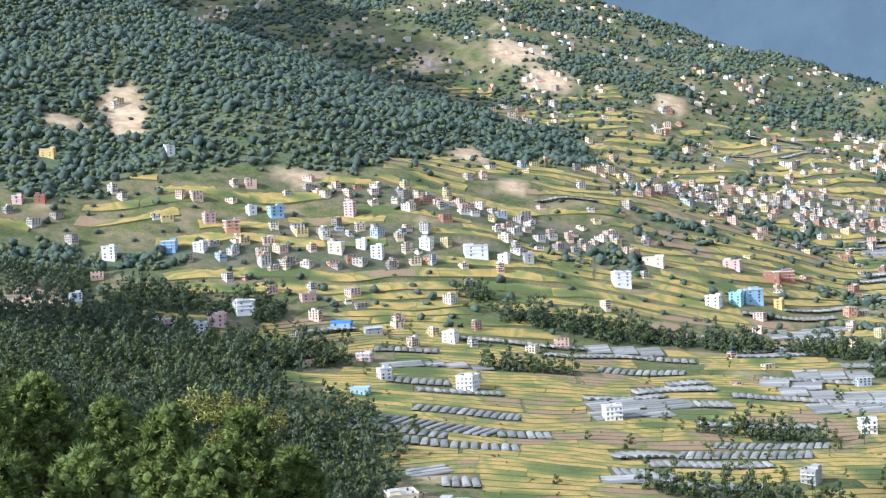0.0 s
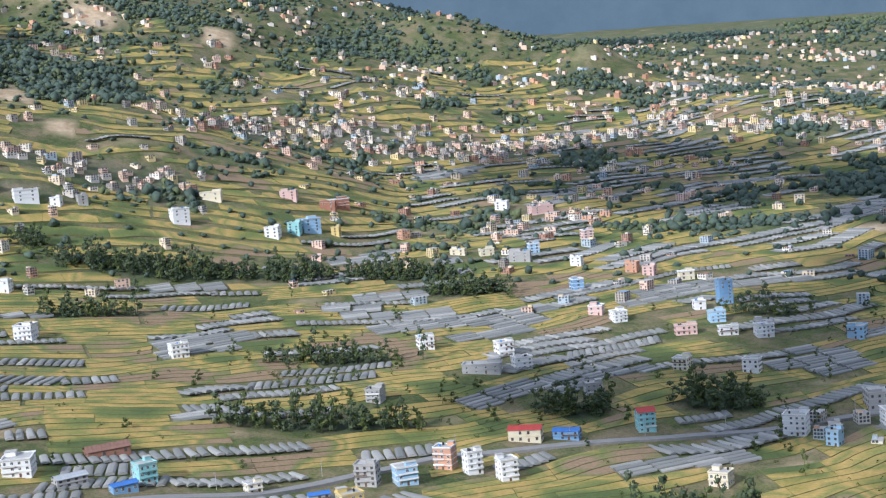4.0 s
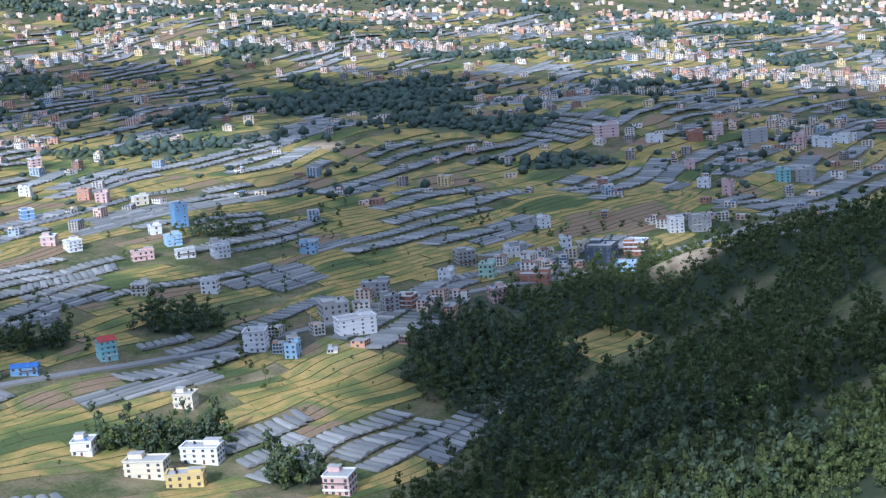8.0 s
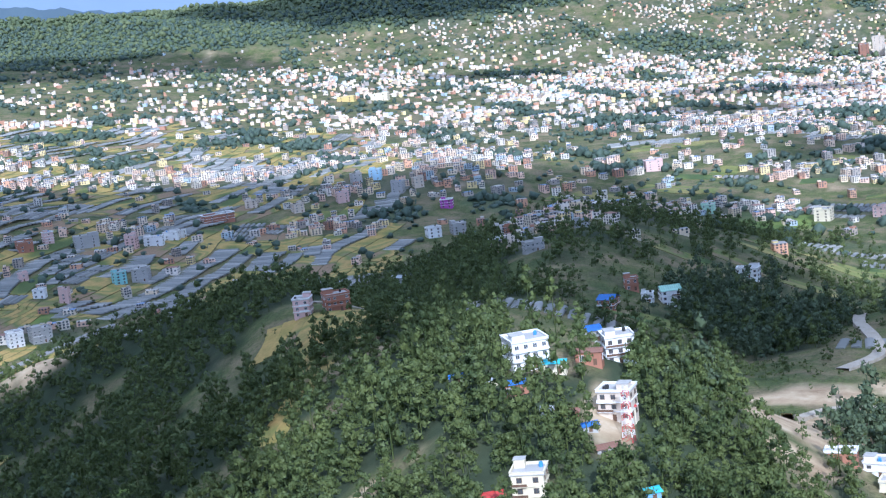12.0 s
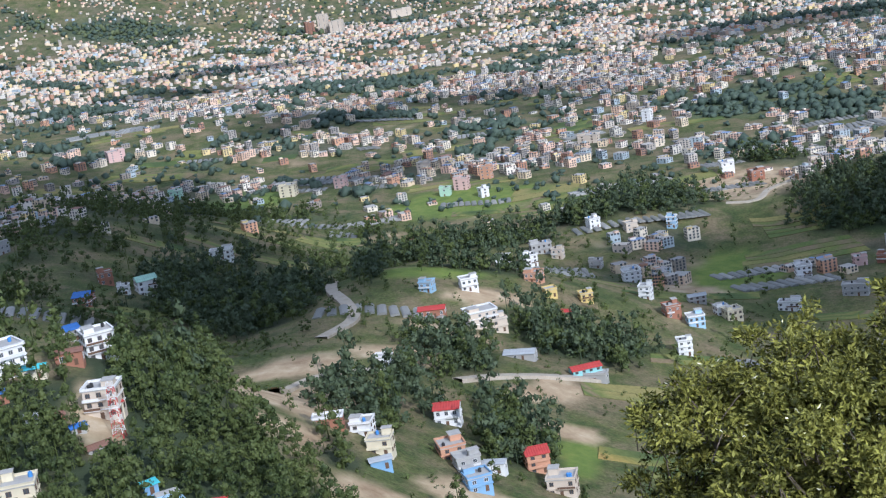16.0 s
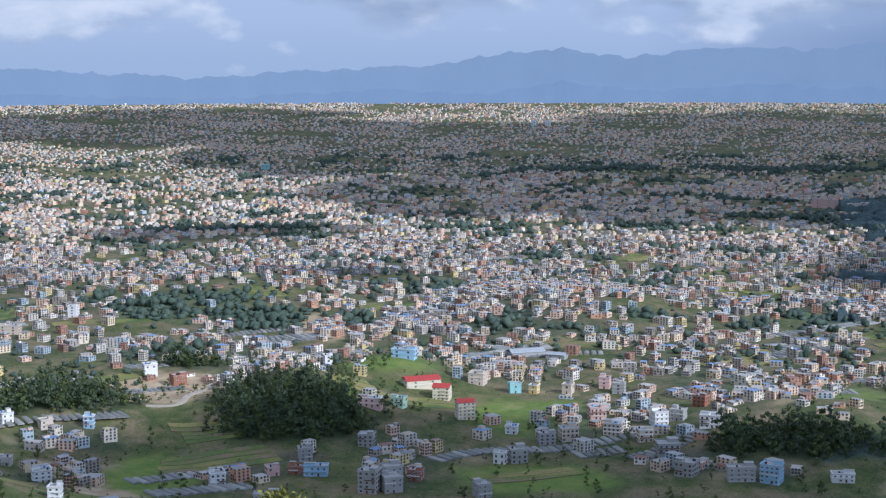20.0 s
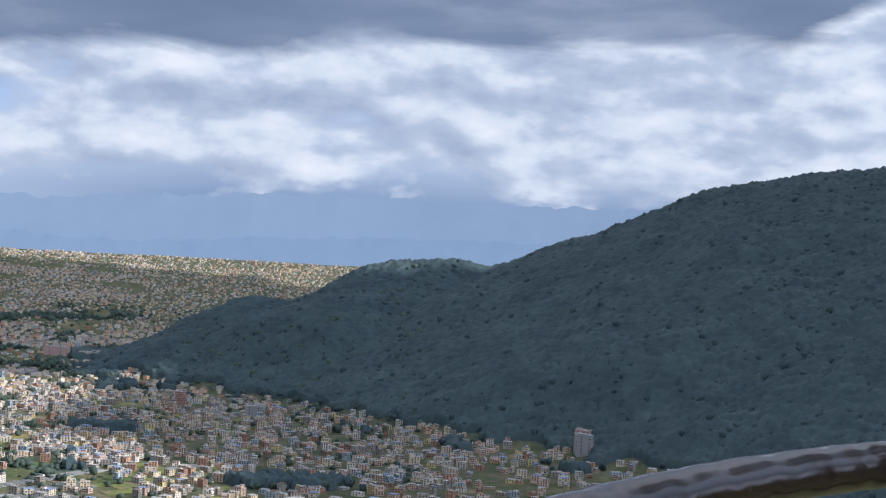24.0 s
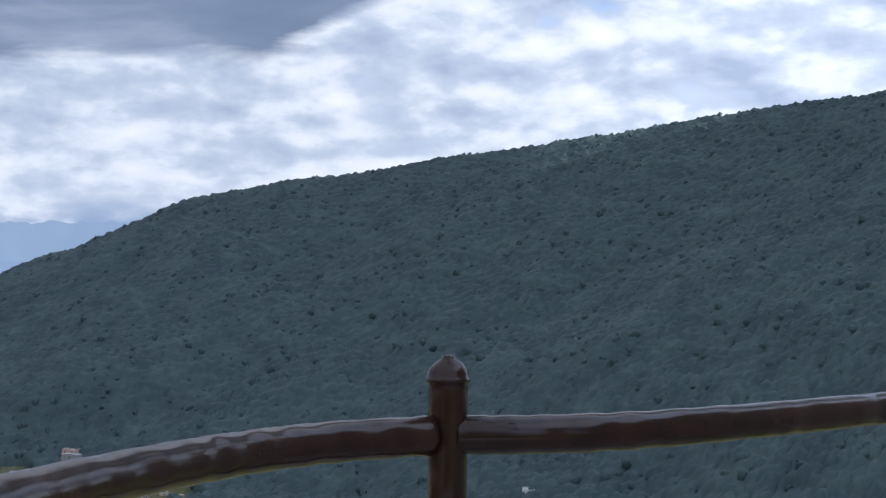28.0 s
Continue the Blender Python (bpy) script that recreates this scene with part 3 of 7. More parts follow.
def urban(x, y):
    """Share of the ground under houses, 0 to 1."""
    d = np.hypot(x, y)
    az = np.degrees(np.arctan2(x, y))
    east = np.clip((az - 74) / 30, 0, 1)
    t = np.clip((d - (1750 - 780 * east)) / 600, 0, 1) * np.clip((az - 48) / 26, 0.0, 1) * (0.52 + 0.70 * wobble(x, y, 190, 6.1) + 0.45 * wobble(x, y, 65, 2.6))
    t = t * np.where(az > 96, 1.15, 1)
    t = np.where((az > 124) & (d > 1250), 0.5 * np.clip((150 - az) / 16, 0, 1), t)
    band = np.clip(wobble(x, y, 170, 7.7) * 1.6 - 0.35, 0, 1)
    t = np.maximum(t, 0.5 * band * np.clip((d - 1300) / 300, 0, 1) * (az > 2))
    town = spot(((14, 1960, 170, 60), (10, 1800, 110, 30), (19, 2000, 110, 50), (23, 2080, 90, 26), (1, 1530, 200, 24), (-2, 1440, 120, 20), (-6, 1380, 130, 30), (6, 1500, 80, 26), (30, 2100, 160, 30), (37, 2120, 120, 26), (24, 2400, 200, 50), (33, 2450, 180, 50),
                  (46, 2050, 160, 26), (50, 1900, 170, 40), (56, 1850, 150, 50), (62, 1650, 130, 60), (44, 1720, 120, 30), (40, 2300, 150, 30), (49, 2480, 220, 40), (33.5, 870, 60, 24), (38.5, 930, 70, 22), (43, 1040, 60, 26), (47.5, 1150, 40, 30), (59, 1500, 70, 40), (104.5, 951, 22, 47), (116.3, 966, 33, 29), (118.7, 951, 22, 22), (100.7, 987, 17, 17), (98.5, 950, 25, 20), (91.2, 940, 25, 41), (91.7, 1023, 43, 16), (111.2, 1046, 24, 25),
                  (86.1, 1481, 136, 88), (96.0, 1404, 70, 66), (78.6, 1702, 104, 61), (98.8, 1348, 57, 52), (91.5, 1040, 24, 16), (113.0, 1091, 46, 53), (108.5, 1287, 59, 66), (118.8, 1191, 41, 101), (105.0, 996, 23, 42), (99.7, 1258, 48, 134), (116.0, 1309, 60, 63), (64.5, 1815, 76, 201), (65.9, 1071, 53, 109), (69.9, 1316, 70, 262), (74.9, 1500, 69, 47)), x, y, 0.6)
    lone = 0.035 * (d > 1150) + 0.10 * np.clip(wobble(x, y, 80, 2.7), 0, 1) * (d > 1250)
    lone = lone + 0.10 * np.clip((ridge_height(BACK, x, y) - ground_z(x, y) + 60) / 60, 0, 1) * np.clip(wobble(x, y, 120, 1.9) + 0.2, 0, 1)
    return np.clip(np.maximum(np.maximum(t * 0.82, 0.62 * town), lone * (1 - east)), 0, 1)


def cover_colours(x, y):
    w, u, s = wooded(x, y), urban(x, y), spot(SCARS, x, y)
    d = np.hypot(x, y)
    s = np.maximum(s, np.clip(wobble(x, y, 45, 8.3) * 1.8 - 1.05, 0, 0.8) * (d > 350) * (1 - w))
    return np.stack([w, np.clip(u, 0, 1), s, spot(MEADOWS, x, y)], -1)


# ---- ground: one sheet out to the far rim ----
def make_land():
    az = np.concatenate([np.arange(-26, 180, 0.36), np.arange(180, 334.1, 4.0)])
    d = np.concatenate([np.linspace(0.5, 60, 16), np.geomspace(66, 420, 34)[:-1], np.geomspace(420, 4980, 200)])
    A, Dm = np.meshgrid(np.radians(az), d, indexing="ij")
    X, Y = Dm * np.sin(A), Dm * np.cos(A)
    Z = land(X, Y)
    n, m = X.shape
    v = np.stack([X, Y, Z], -1).reshape(-1, 3)
    i, j = np.meshgrid(np.arange(n), np.arange(m - 1), indexing="ij")
    i2 = (i + 1) % n
    f = np.stack([i * m + j, i * m + j + 1, i2 * m + j + 1, i2 * m + j], -1).reshape(-1, 4)
    me = plain_stuff("ground", v, f, [GROUND], smooth=True)
    col = me.color_attributes.new("cover", "FLOAT_COLOR", "POINT")
    col.data.foreach_set("color", cover_colours(X, Y).astype(np.float32).ravel())
    # under trees: dark litter plus painted gap shade close by, leaf tone far off
    # the blue in south is haze put into the hill ground's colour
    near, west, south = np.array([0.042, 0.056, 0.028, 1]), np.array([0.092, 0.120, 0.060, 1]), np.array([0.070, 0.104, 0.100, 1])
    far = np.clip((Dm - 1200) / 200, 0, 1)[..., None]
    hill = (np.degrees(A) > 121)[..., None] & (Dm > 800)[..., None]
    low = me.color_attributes.new("under_tree_tint", "FLOAT_COLOR", "POINT")
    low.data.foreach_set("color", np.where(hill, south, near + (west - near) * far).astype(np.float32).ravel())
    return tagged(new("ground", me), "green and ochre valley land with terraces and bare cuts", "ground", kind="structure")


make_land()


# ---- far mountains, glowing in the pale blue of haze ----
def make_far_range():
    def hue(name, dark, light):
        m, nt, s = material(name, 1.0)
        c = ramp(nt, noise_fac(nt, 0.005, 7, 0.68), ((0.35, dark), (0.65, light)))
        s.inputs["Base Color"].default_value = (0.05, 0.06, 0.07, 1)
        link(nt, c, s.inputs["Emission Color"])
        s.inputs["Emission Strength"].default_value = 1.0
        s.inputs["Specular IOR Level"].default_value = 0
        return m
    # haze is painted into the glow; the west also holds cloud shade
    west, east = hue("west_range_haze", (0.055, 0.095, 0.130), (0.080, 0.128, 0.162)), hue("far_range_haze", (0.235, 0.312, 0.430), (0.258, 0.338, 0.458))
    near = hue("foothills_haze", (0.205, 0.288, 0.418), (0.228, 0.315, 0.446))
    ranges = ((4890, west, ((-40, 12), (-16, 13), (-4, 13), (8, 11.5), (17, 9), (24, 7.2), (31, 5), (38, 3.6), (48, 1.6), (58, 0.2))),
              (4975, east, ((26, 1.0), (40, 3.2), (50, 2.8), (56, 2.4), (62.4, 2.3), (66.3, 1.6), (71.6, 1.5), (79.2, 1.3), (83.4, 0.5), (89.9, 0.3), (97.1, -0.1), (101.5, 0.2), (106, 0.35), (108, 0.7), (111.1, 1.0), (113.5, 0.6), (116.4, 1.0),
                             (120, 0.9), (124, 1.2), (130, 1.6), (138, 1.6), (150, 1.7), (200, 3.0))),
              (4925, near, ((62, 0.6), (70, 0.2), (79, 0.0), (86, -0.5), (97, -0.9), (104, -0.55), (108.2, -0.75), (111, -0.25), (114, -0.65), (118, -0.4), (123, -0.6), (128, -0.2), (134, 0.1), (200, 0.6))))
    for dist, m, tops in ranges:
        a = np.arange(tops[0][0], tops[-1][0], 0.2)
        e = np.interp(a, [t[0] for t in tops], [t[1] for t in tops]) + 0.10 * wobble(a * 40, a * 13, 22, 3) + 0.05 * wobble(a * 40, a * 7, 7, 1)
        rows = []
        for q in range(6):
            r = dist - 45 + 9 * q
            top = EYE_Z + dist * np.tan(np.radians(e))
            z = 20 + (top - 20) * (q / 5) ** 0.8
            rows.append(np.stack([r * np.sin(np.radians(a)), r * np.cos(np.radians(a)), z], -1))
        v = np.stack(rows, 1)
        n, mm = v.shape[:2]
        i, j = np.meshgrid(np.arange(n - 1), np.arange(mm - 1), indexing="ij")
        f = np.stack([i * mm + j, (i + 1) * mm + j, (i + 1) * mm + j + 1, i * mm + j + 1], -1).reshape(-1, 4)
        tagged(new("backdrop", plain_stuff("backdrop", v, f, [m], smooth=True)), "far mountain range along the horizon, its haze blue a painted glow", "mountains", kind="structure")


make_far_range()


# ---- clouds overhead: their shade falls on the valley ----
# shaded ground: heading, distance, half width across, half depth
SHADES = ((94.6, 970, 122, 72), (104.5, 952, 109, 64), (115.6, 957, 121, 61), (112.0, 928, 89, 72), (114.8, 801, 55, 52), (23.8, 1885, 194, 171), (26.3, 1632, 93, 81), (25.6, 959, 70, 76), (20.3, 973, 45, 48), (121.9, 3521, 443, 468), (131.8, 1693, 129, 249), (127.0, 1921, 147, 212), (47, 650, 100, 100), (41, 680, 80, 120), (38, 760, 60, 130), (56, 730, 90, 90), (126, 3700, 420, 800), (118, 4400, 500, 300), (110, 3600, 520, 300), (96, 4500, 600, 300), (31, 1735, 330, 150), (38, 1640, 200, 200), (43, 1350, 260, 330), (36, 1060, 150, 110), (27, 880, 110, 60), (50, 1520, 300, 330), (47, 800, 150, 170), (57, 900, 150, 260), (66, 1150, 170, 330), (60, 1450, 230, 300),
          (74, 900, 120, 210), (81, 1500, 90, 60), (103, 1010, 150, 105), (112, 930, 120, 130), (121, 960, 120, 90), (98, 2460, 260, 60), (108, 3050, 320, 500), (118, 3050, 420, 560), (101, 3700, 300, 420), (112, 4000, 420, 420),
          (122, 3700, 300, 620), (127, 2150, 210, 420), (134, 1800, 260, 330), (145, 1960, 520, 370), (143, 2350, 260, 170), (149.5, 2330, 150, 190), (161.2, 2420, 34, 90), (154, 2250, 120, 150), (164, 2250, 200, 120), (159, 1740, 560, 400), (174, 2100, 420, 640), (-8.5, 2780, 150, 250), (-5.5, 2700, 150, 300), (-3.2, 2520, 130, 260), (-1.0, 2330, 90, 170), (0.9, 2180, 60, 110), (94, 4300, 420, 420), (84, 4200, 380, 300), (-12, 1200, 110, 70), (88, 1850, 120, 30), (80, 1870, 120, 34), (66, 3100, 180, 60), (76, 2700, 220, 50), (50, 3300, 420, 200), (62, 3700, 420, 240),
          (127.5, 2590, 150, 110), (131, 2600, 170, 115), (134.5, 2610, 170, 115), (138, 2600, 170, 110), (141.5, 2580, 170, 110), (144.5, 2560, 130, 100), (150, 2540, 130, 100), (171, 1500, 330, 420), (160, 1250, 300, 330), (172, 1050, 300, 250), (74.7, 2418, 131, 60), (85.7, 1980, 163, 60), (79.3, 1800, 122, 40), (96.7, 2380, 163, 60), (101, 1900, 130, 60), (154, 2480, 95, 110), (168.5, 2400, 200, 130), (97, 880, 90, 80), (107, 930, 110, 80), (117, 900, 150, 90), (92, 930, 60, 60), (-16, 830, 60, 60), (8, 3500, 500, 240), (22, 3300, 400, 160),
          (26.6, 1921, 183, 123), (38.3, 1699, 214, 271), (42.4, 1379, 79, 86), (35.9, 1220, 158, 95), (38.0, 1071, 135, 79), (32.4, 973, 93, 51), (40.0, 921, 98, 74), (19.4, 915, 70, 42), (27.9, 945, 72, 50), (69.2, 1324, 162, 429), (71.8, 812, 81, 82), (76.0, 768, 44, 102), (113.5, 4035, 1232, 435), (114.6, 2871, 394, 333), (125.9, 2085, 119, 381), (98.1, 985, 105, 66), (74.4, 840, 64, 85))
CLOUD_Z = 2500.0


def make_clouds():
    m, nt, s = material("cloud", 1.0)
    link(nt, ramp(nt, noise_fac(nt, 0.004, 5), ((0.3, (0.72, 0.73, 0.75)), (0.7, (0.9, 0.9, 0.9)))), s.inputs["Base Color"])
    rng = np.random.default_rng(8)
    flat = sun_way / sun_way.z
    na, nr = 56, 5
    for az, d, w, h in SHADES:
        px, py = at(az, d)
        rise = CLOUD_Z - float(ground_z(px, py))
        cx, cy = px + flat.x * rise, py + flat.y * rise
        a = radians(az)
        ph = rng.uniform(0, 6.28, 6)
        t = np.arange(na) * 2 * math.pi / na
        edge = 1 + 0.10 * np.sin(3 * t + ph[0]) + 0.08 * np.sin(5 * t + ph[1]) + 0.06 * np.sin(9 * t + ph[2]) + 0.04 * np.sin(14 * t + ph[3])
        rows = []
        for q in range(nr + 1):
            k = q / nr
            r = edge * (0.02 + 0.98 * math.sin(k * math.pi / 2))
            u, v = w * r * np.cos(t), h * r * np.sin(t)
            lump = 1 + 0.25 * np.sin(4 * t + ph[4] + 5 * k) + 0.2 * np.sin(7 * t + ph[5] - 4 * k)
            z = CLOUD_Z + 0.22 * min(w, h) * (1 - k * k) * lump
            rows.append(np.stack([cx + u * math.cos(a) + v * math.sin(a), cy - u * math.sin(a) + v * math.cos(a), z + 0 * u], -1))
        # flat underside
        rows.append(np.stack([cx + 0 * t, cy + 0 * t, CLOUD_Z - 6 + 0 * t], -1))
        vv = np.stack(rows, 0)
        i, j = np.meshgrid(np.arange(len(rows) - 1), np.arange(na), indexing="ij")
        f = np.stack([i * na + j, i * na + (j + 1) % na, (i + 1) * na + (j + 1) % na, (i + 1) * na + j], -1).reshape(-1, 4)
        ob = new("cloud", plain_stuff("cloud", vv, f, [m], smooth=True))
        tagged(ob, "white flat-based cumulus cloud drifting overhead", "cloud", "clouds", "structure")


make_clouds()


# ---- parts of things ----
def mesh_of(name, bm, mats, smooth=False):
    me = bpy.data.meshes.new(name)
    bm.to_mesh(me)
    bm.free()
    for m in mats if isinstance(mats, (list, tuple)) else [mats]:
        me.materials.append(m)
    if smooth:
        for p in me.polygons:
            p.use_smooth = True
    return me


def part(name, bm, mats, parent, label="", smooth=False):
    ob = new(name, bm if isinstance(bm, bpy.types.Mesh) else mesh_of(name, bm, mats, smooth))
    ob.parent = parent
    if label:
        ob["label"] = label
    return ob


def tube(bm, points, radii, sides=10, mat=0):
    """A round bar along points."""
    pts = [Vector(p) for p in points]
    rings = []
    for i, p in enumerate(pts):
        way = (pts[min(i + 1, len(pts) - 1)] - pts[max(i - 1, 0)]).normalized()
        a = way.orthogonal().normalized() if abs(way.z) > 0.95 else way.cross(Vector((0, 0, 1))).normalized()
        b = way.cross(a)
        r = radii[i] if hasattr(radii, "__len__") else radii
        rings.append([bm.verts.new(p + r * (math.cos(t) * a + math.sin(t) * b)) for t in (2 * math.pi * k / sides for k in range(sides))])
    for r0, r1 in zip(rings, rings[1:]):
        for k in range(sides):
            bm.faces.new((r0[k], r0[(k + 1) % sides], r1[(k + 1) % sides], r1[k])).material_index = mat
    bm.faces.new(rings[0][::-1])
    bm.faces.new(rings[-1])
    return rings


def lathe(bm, profile, sides=28, centre=(0, 0)):
    """A turned shape from (radius, height) points."""
    rings = [[bm.verts.new((centre[0] + r * math.cos(2 * math.pi * k / sides), centre[1] + r * math.sin(2 * math.pi * k / sides), z)) for k in range(sides)] for r, z in profile]
    for r0, r1 in zip(rings, rings[1:]):
        for k in range(sides):
            bm.faces.new((r0[k], r0[(k + 1) % sides], r1[(k + 1) % sides], r1[k]))
    bm.faces.new(rings[0][::-1])
    bm.faces.new(rings[-1])


# ---- viewing platform and its rail ----
def make_platform():
    m = mottled("platform_concrete", (0.25, 0.24, 0.22), (0.42, 0.40, 0.37), 2.0)
    bm = bmesh.new()
    lathe(bm, ((3.2, -2.4), (3.2, -0.02), (3.16, 0.0)), 48)
    ob = tagged(new("floor", mesh_of("floor", bm, m)), "grey concrete viewing platform floor", "floor", kind="structure")
    ob.location = (0, 0, EYE_Z - 1.55)


make_platform()


def make_rail():
    m, nt, s = material("brown_gloss_paint", 0.45)
    n1, n2 = noise_fac(nt, 9, 5), noise_fac(nt, 60, 4)
    c = ramp(nt, n1, ((0.35, (0.020, 0.009, 0.007)), (0.6, (0.038, 0.016, 0.012)), (0.8, (0.062, 0.030, 0.023))))
    link(nt, c, s.inputs["Base Color"])
    link(nt, ramp(nt, n2, ((0.3, (0.10,) * 3), (0.75, (0.28,) * 3))), s.inputs["Roughness"])
    s.inputs["Specular IOR Level"].default_value = 0.42
    bump(nt, s, noise_fac(nt, 19, 0), 0.32, 0.014)
    root = tagged(new("railing"), "dark brown painted metal railing with a capped post", "railing")
    root.location = (0, 0, EYE_Z - 1.55)
    px, py = at(155.4, 2.0)
    h = 1.55 - 0.115
    bm = bmesh.new()
    lathe(bm, ((0.0265, 0.0), (0.0265, h - 0.046), (0.0262, h - 0.038), (0.0290, h - 0.036), (0.0305, h - 0.033), (0.0295, h - 0.030), (0.0280, h - 0.0285), (0.0278, h - 0.024), (0.0255, h - 0.018), (0.0215, h - 0.013), (0.0150, h - 0.008), (0.0105, h - 0.005), (0.0085, h - 0.003), (0.0080, h), (0.002, h)), 36, (px, py))
    part("post", bm, m, root, smooth=True)
    drop = 1.55 - 0.222
    sway = np.random.default_rng(2)

    def bar(line, name):
        """A bent pipe with slight dents along a plan line."""
        pts, rad = [], []
        p = [Vector((*q, drop)) for q in (line[0], *line, line[-1])]
        for i in range(len(line) - 1):
            a, b, c, d = p[i:i + 4]
            for k in range(12):
                t = k / 12
                pts.append(0.5 * (2 * b + (c - a) * t + (2 * a - 5 * b + 4 * c - d) * t * t + (3 * b - a - 3 * c + d) * t ** 3))
                rad.append(0.0268 + 0.0005 * math.sin(len(pts) * 1.3) + sway.uniform(-0.0003, 0.0003))
        bm2 = bmesh.new()
        tube(bm2, pts, rad, 20)
        part(name, bm2, m, root, smooth=True)
    bar(((0.70, -0.46), (0.82, -0.62), (0.90, -0.82), (0.945, -1.05), (0.968, -1.28), (0.962, -1.50), (0.925, -1.66), (0.845, -1.80)), "handrail")
    bar(((0.822, -1.825), (0.745, -1.87), (0.640, -1.985), (0.529, -2.19), (0.371, -2.55), (0.20, -2.96)), "handrail")
    for qx, qy in ((0.70, -0.46), (0.20, -2.96)):
        bm3 = bmesh.new()
        lathe(bm3, ((0.0265, 0.0), (0.0265, drop + 0.02)), 20, (qx, qy))
        part("post", bm3, m, root, smooth=True)


make_rail()


def make_sun_block():
    """An unseen wall added behind the viewpoint; it keeps the late sun off the railing."""
    m = mottled("sun_block_plaster", (0.36, 0.33, 0.29), (0.48, 0.45, 0.40), 1.2)
    a, b = Vector((-2.7, -0.6, 0)), Vector((-0.85, -4.3, 0))
    side = (b - a).cross(Vector((0, 0, 1))).normalized() * 0.12
    bm = bmesh.new()
    low = [bm.verts.new(p + Vector((0, 0, -2.4))) for p in (a - side, b - side, b + side, a + side)]
    top = [bm.verts.new(p + Vector((0, 0, 3.7))) for p in (a - side, b - side, b + side, a + side)]
    bm.faces.new(top)
    bm.faces.new(low[::-1])
    for k in range(4):
        bm.faces.new((low[k], low[(k + 1) % 4], top[(k + 1) % 4], top[k]))
    bmesh.ops.recalc_face_normals(bm, faces=bm.faces)
    ob = tagged(new("sun_block_wall", mesh_of("sun_block_wall", bm, m)), "unseen plain wall added behind the viewing platform to shade the railing", "wall", kind="structure")
    ob.location = (0, 0, EYE_Z - 1.55)


make_sun_block()


# ---- houses near enough to tell apart ----
HUES = {"white": (0.82, 0.81, 0.79), "cream": (0.74, 0.66, 0.48), "grey": (0.42, 0.41, 0.39), "orange": (0.60, 0.33, 0.21), "sky": (0.38, 0.56, 0.72), "blue": (0.24, 0.41, 0.62), "ochre": (0.68, 0.52, 0.20), "teal": (0.34, 0.62, 0.62), "pink": (0.68, 0.47, 0.42),
        "brick": (0.36, 0.17, 0.11), "beige": (0.66, 0.56, 0.45), "mint": (0.48, 0.68, 0.52), "green": (0.16, 0.50, 0.34), "rust": (0.30, 0.16, 0.11), "glass": (0.10, 0.12, 0.15), "purple": (0.42, 0.10, 0.40)}
TIN = {"red": (0.52, 0.07, 0.06), "blue": (0.07, 0.20, 0.55), "rust": (0.26, 0.14, 0.10), "tin": (0.46, 0.48, 0.50), "cyan": (0.12, 0.55, 0.60), "mint": (0.40, 0.62, 0.50)}
WORD = {"sky": "light blue", "glass": "dark glazed", "brick": "bare brick", "grey": "unpainted grey cement", "mint": "mint green"}


PLASTER = {k: mottled("plaster_" + k, dulled(c, 0.80), c, 0.22, 0.85, 9, 0.2, 0.02) for k, c in HUES.items()}
SHEET = {k: mottled("sheet_" + k, dulled(c, 0.62), c, 0.35, 0.45, 9, 0.2, 0.02) for k, c in TIN.items()}
TANK_BLACK = mottled("tank_black", (0.02, 0.02, 0.02), (0.05, 0.05, 0.05), 1.0, 0.5)
TANK_BLUE = mottled("tank_blue", (0.06, 0.20, 0.50), (0.10, 0.28, 0.60), 1.0, 0.4)
FRAME_WHITE = mottled("frame_white", (0.55, 0.54, 0.52), (0.70, 0.69, 0.67), 1.0)
FRAME_BROWN = mottled("frame_brown", (0.10, 0.06, 0.04), (0.18, 0.11, 0.07), 1.0)
MESHES = {}


def box_bm(x0, x1, y0, y1, z0, z1, bm=None, mat=0):
    bm = bm or bmesh.new()
    v = [bm.verts.new((x, y, z)) for z in (z0, z1) for x, y in ((x0, y0), (x1, y0), (x1, y1), (x0, y1))]
    for f in ((3, 2, 1, 0), (4, 5, 6, 7), (0, 1, 5, 4), (1, 2, 6, 5), (2, 3, 7, 6), (3, 0, 4, 7)):
        bm.faces.new([v[i] for i in f]).material_index = mat
    return bm


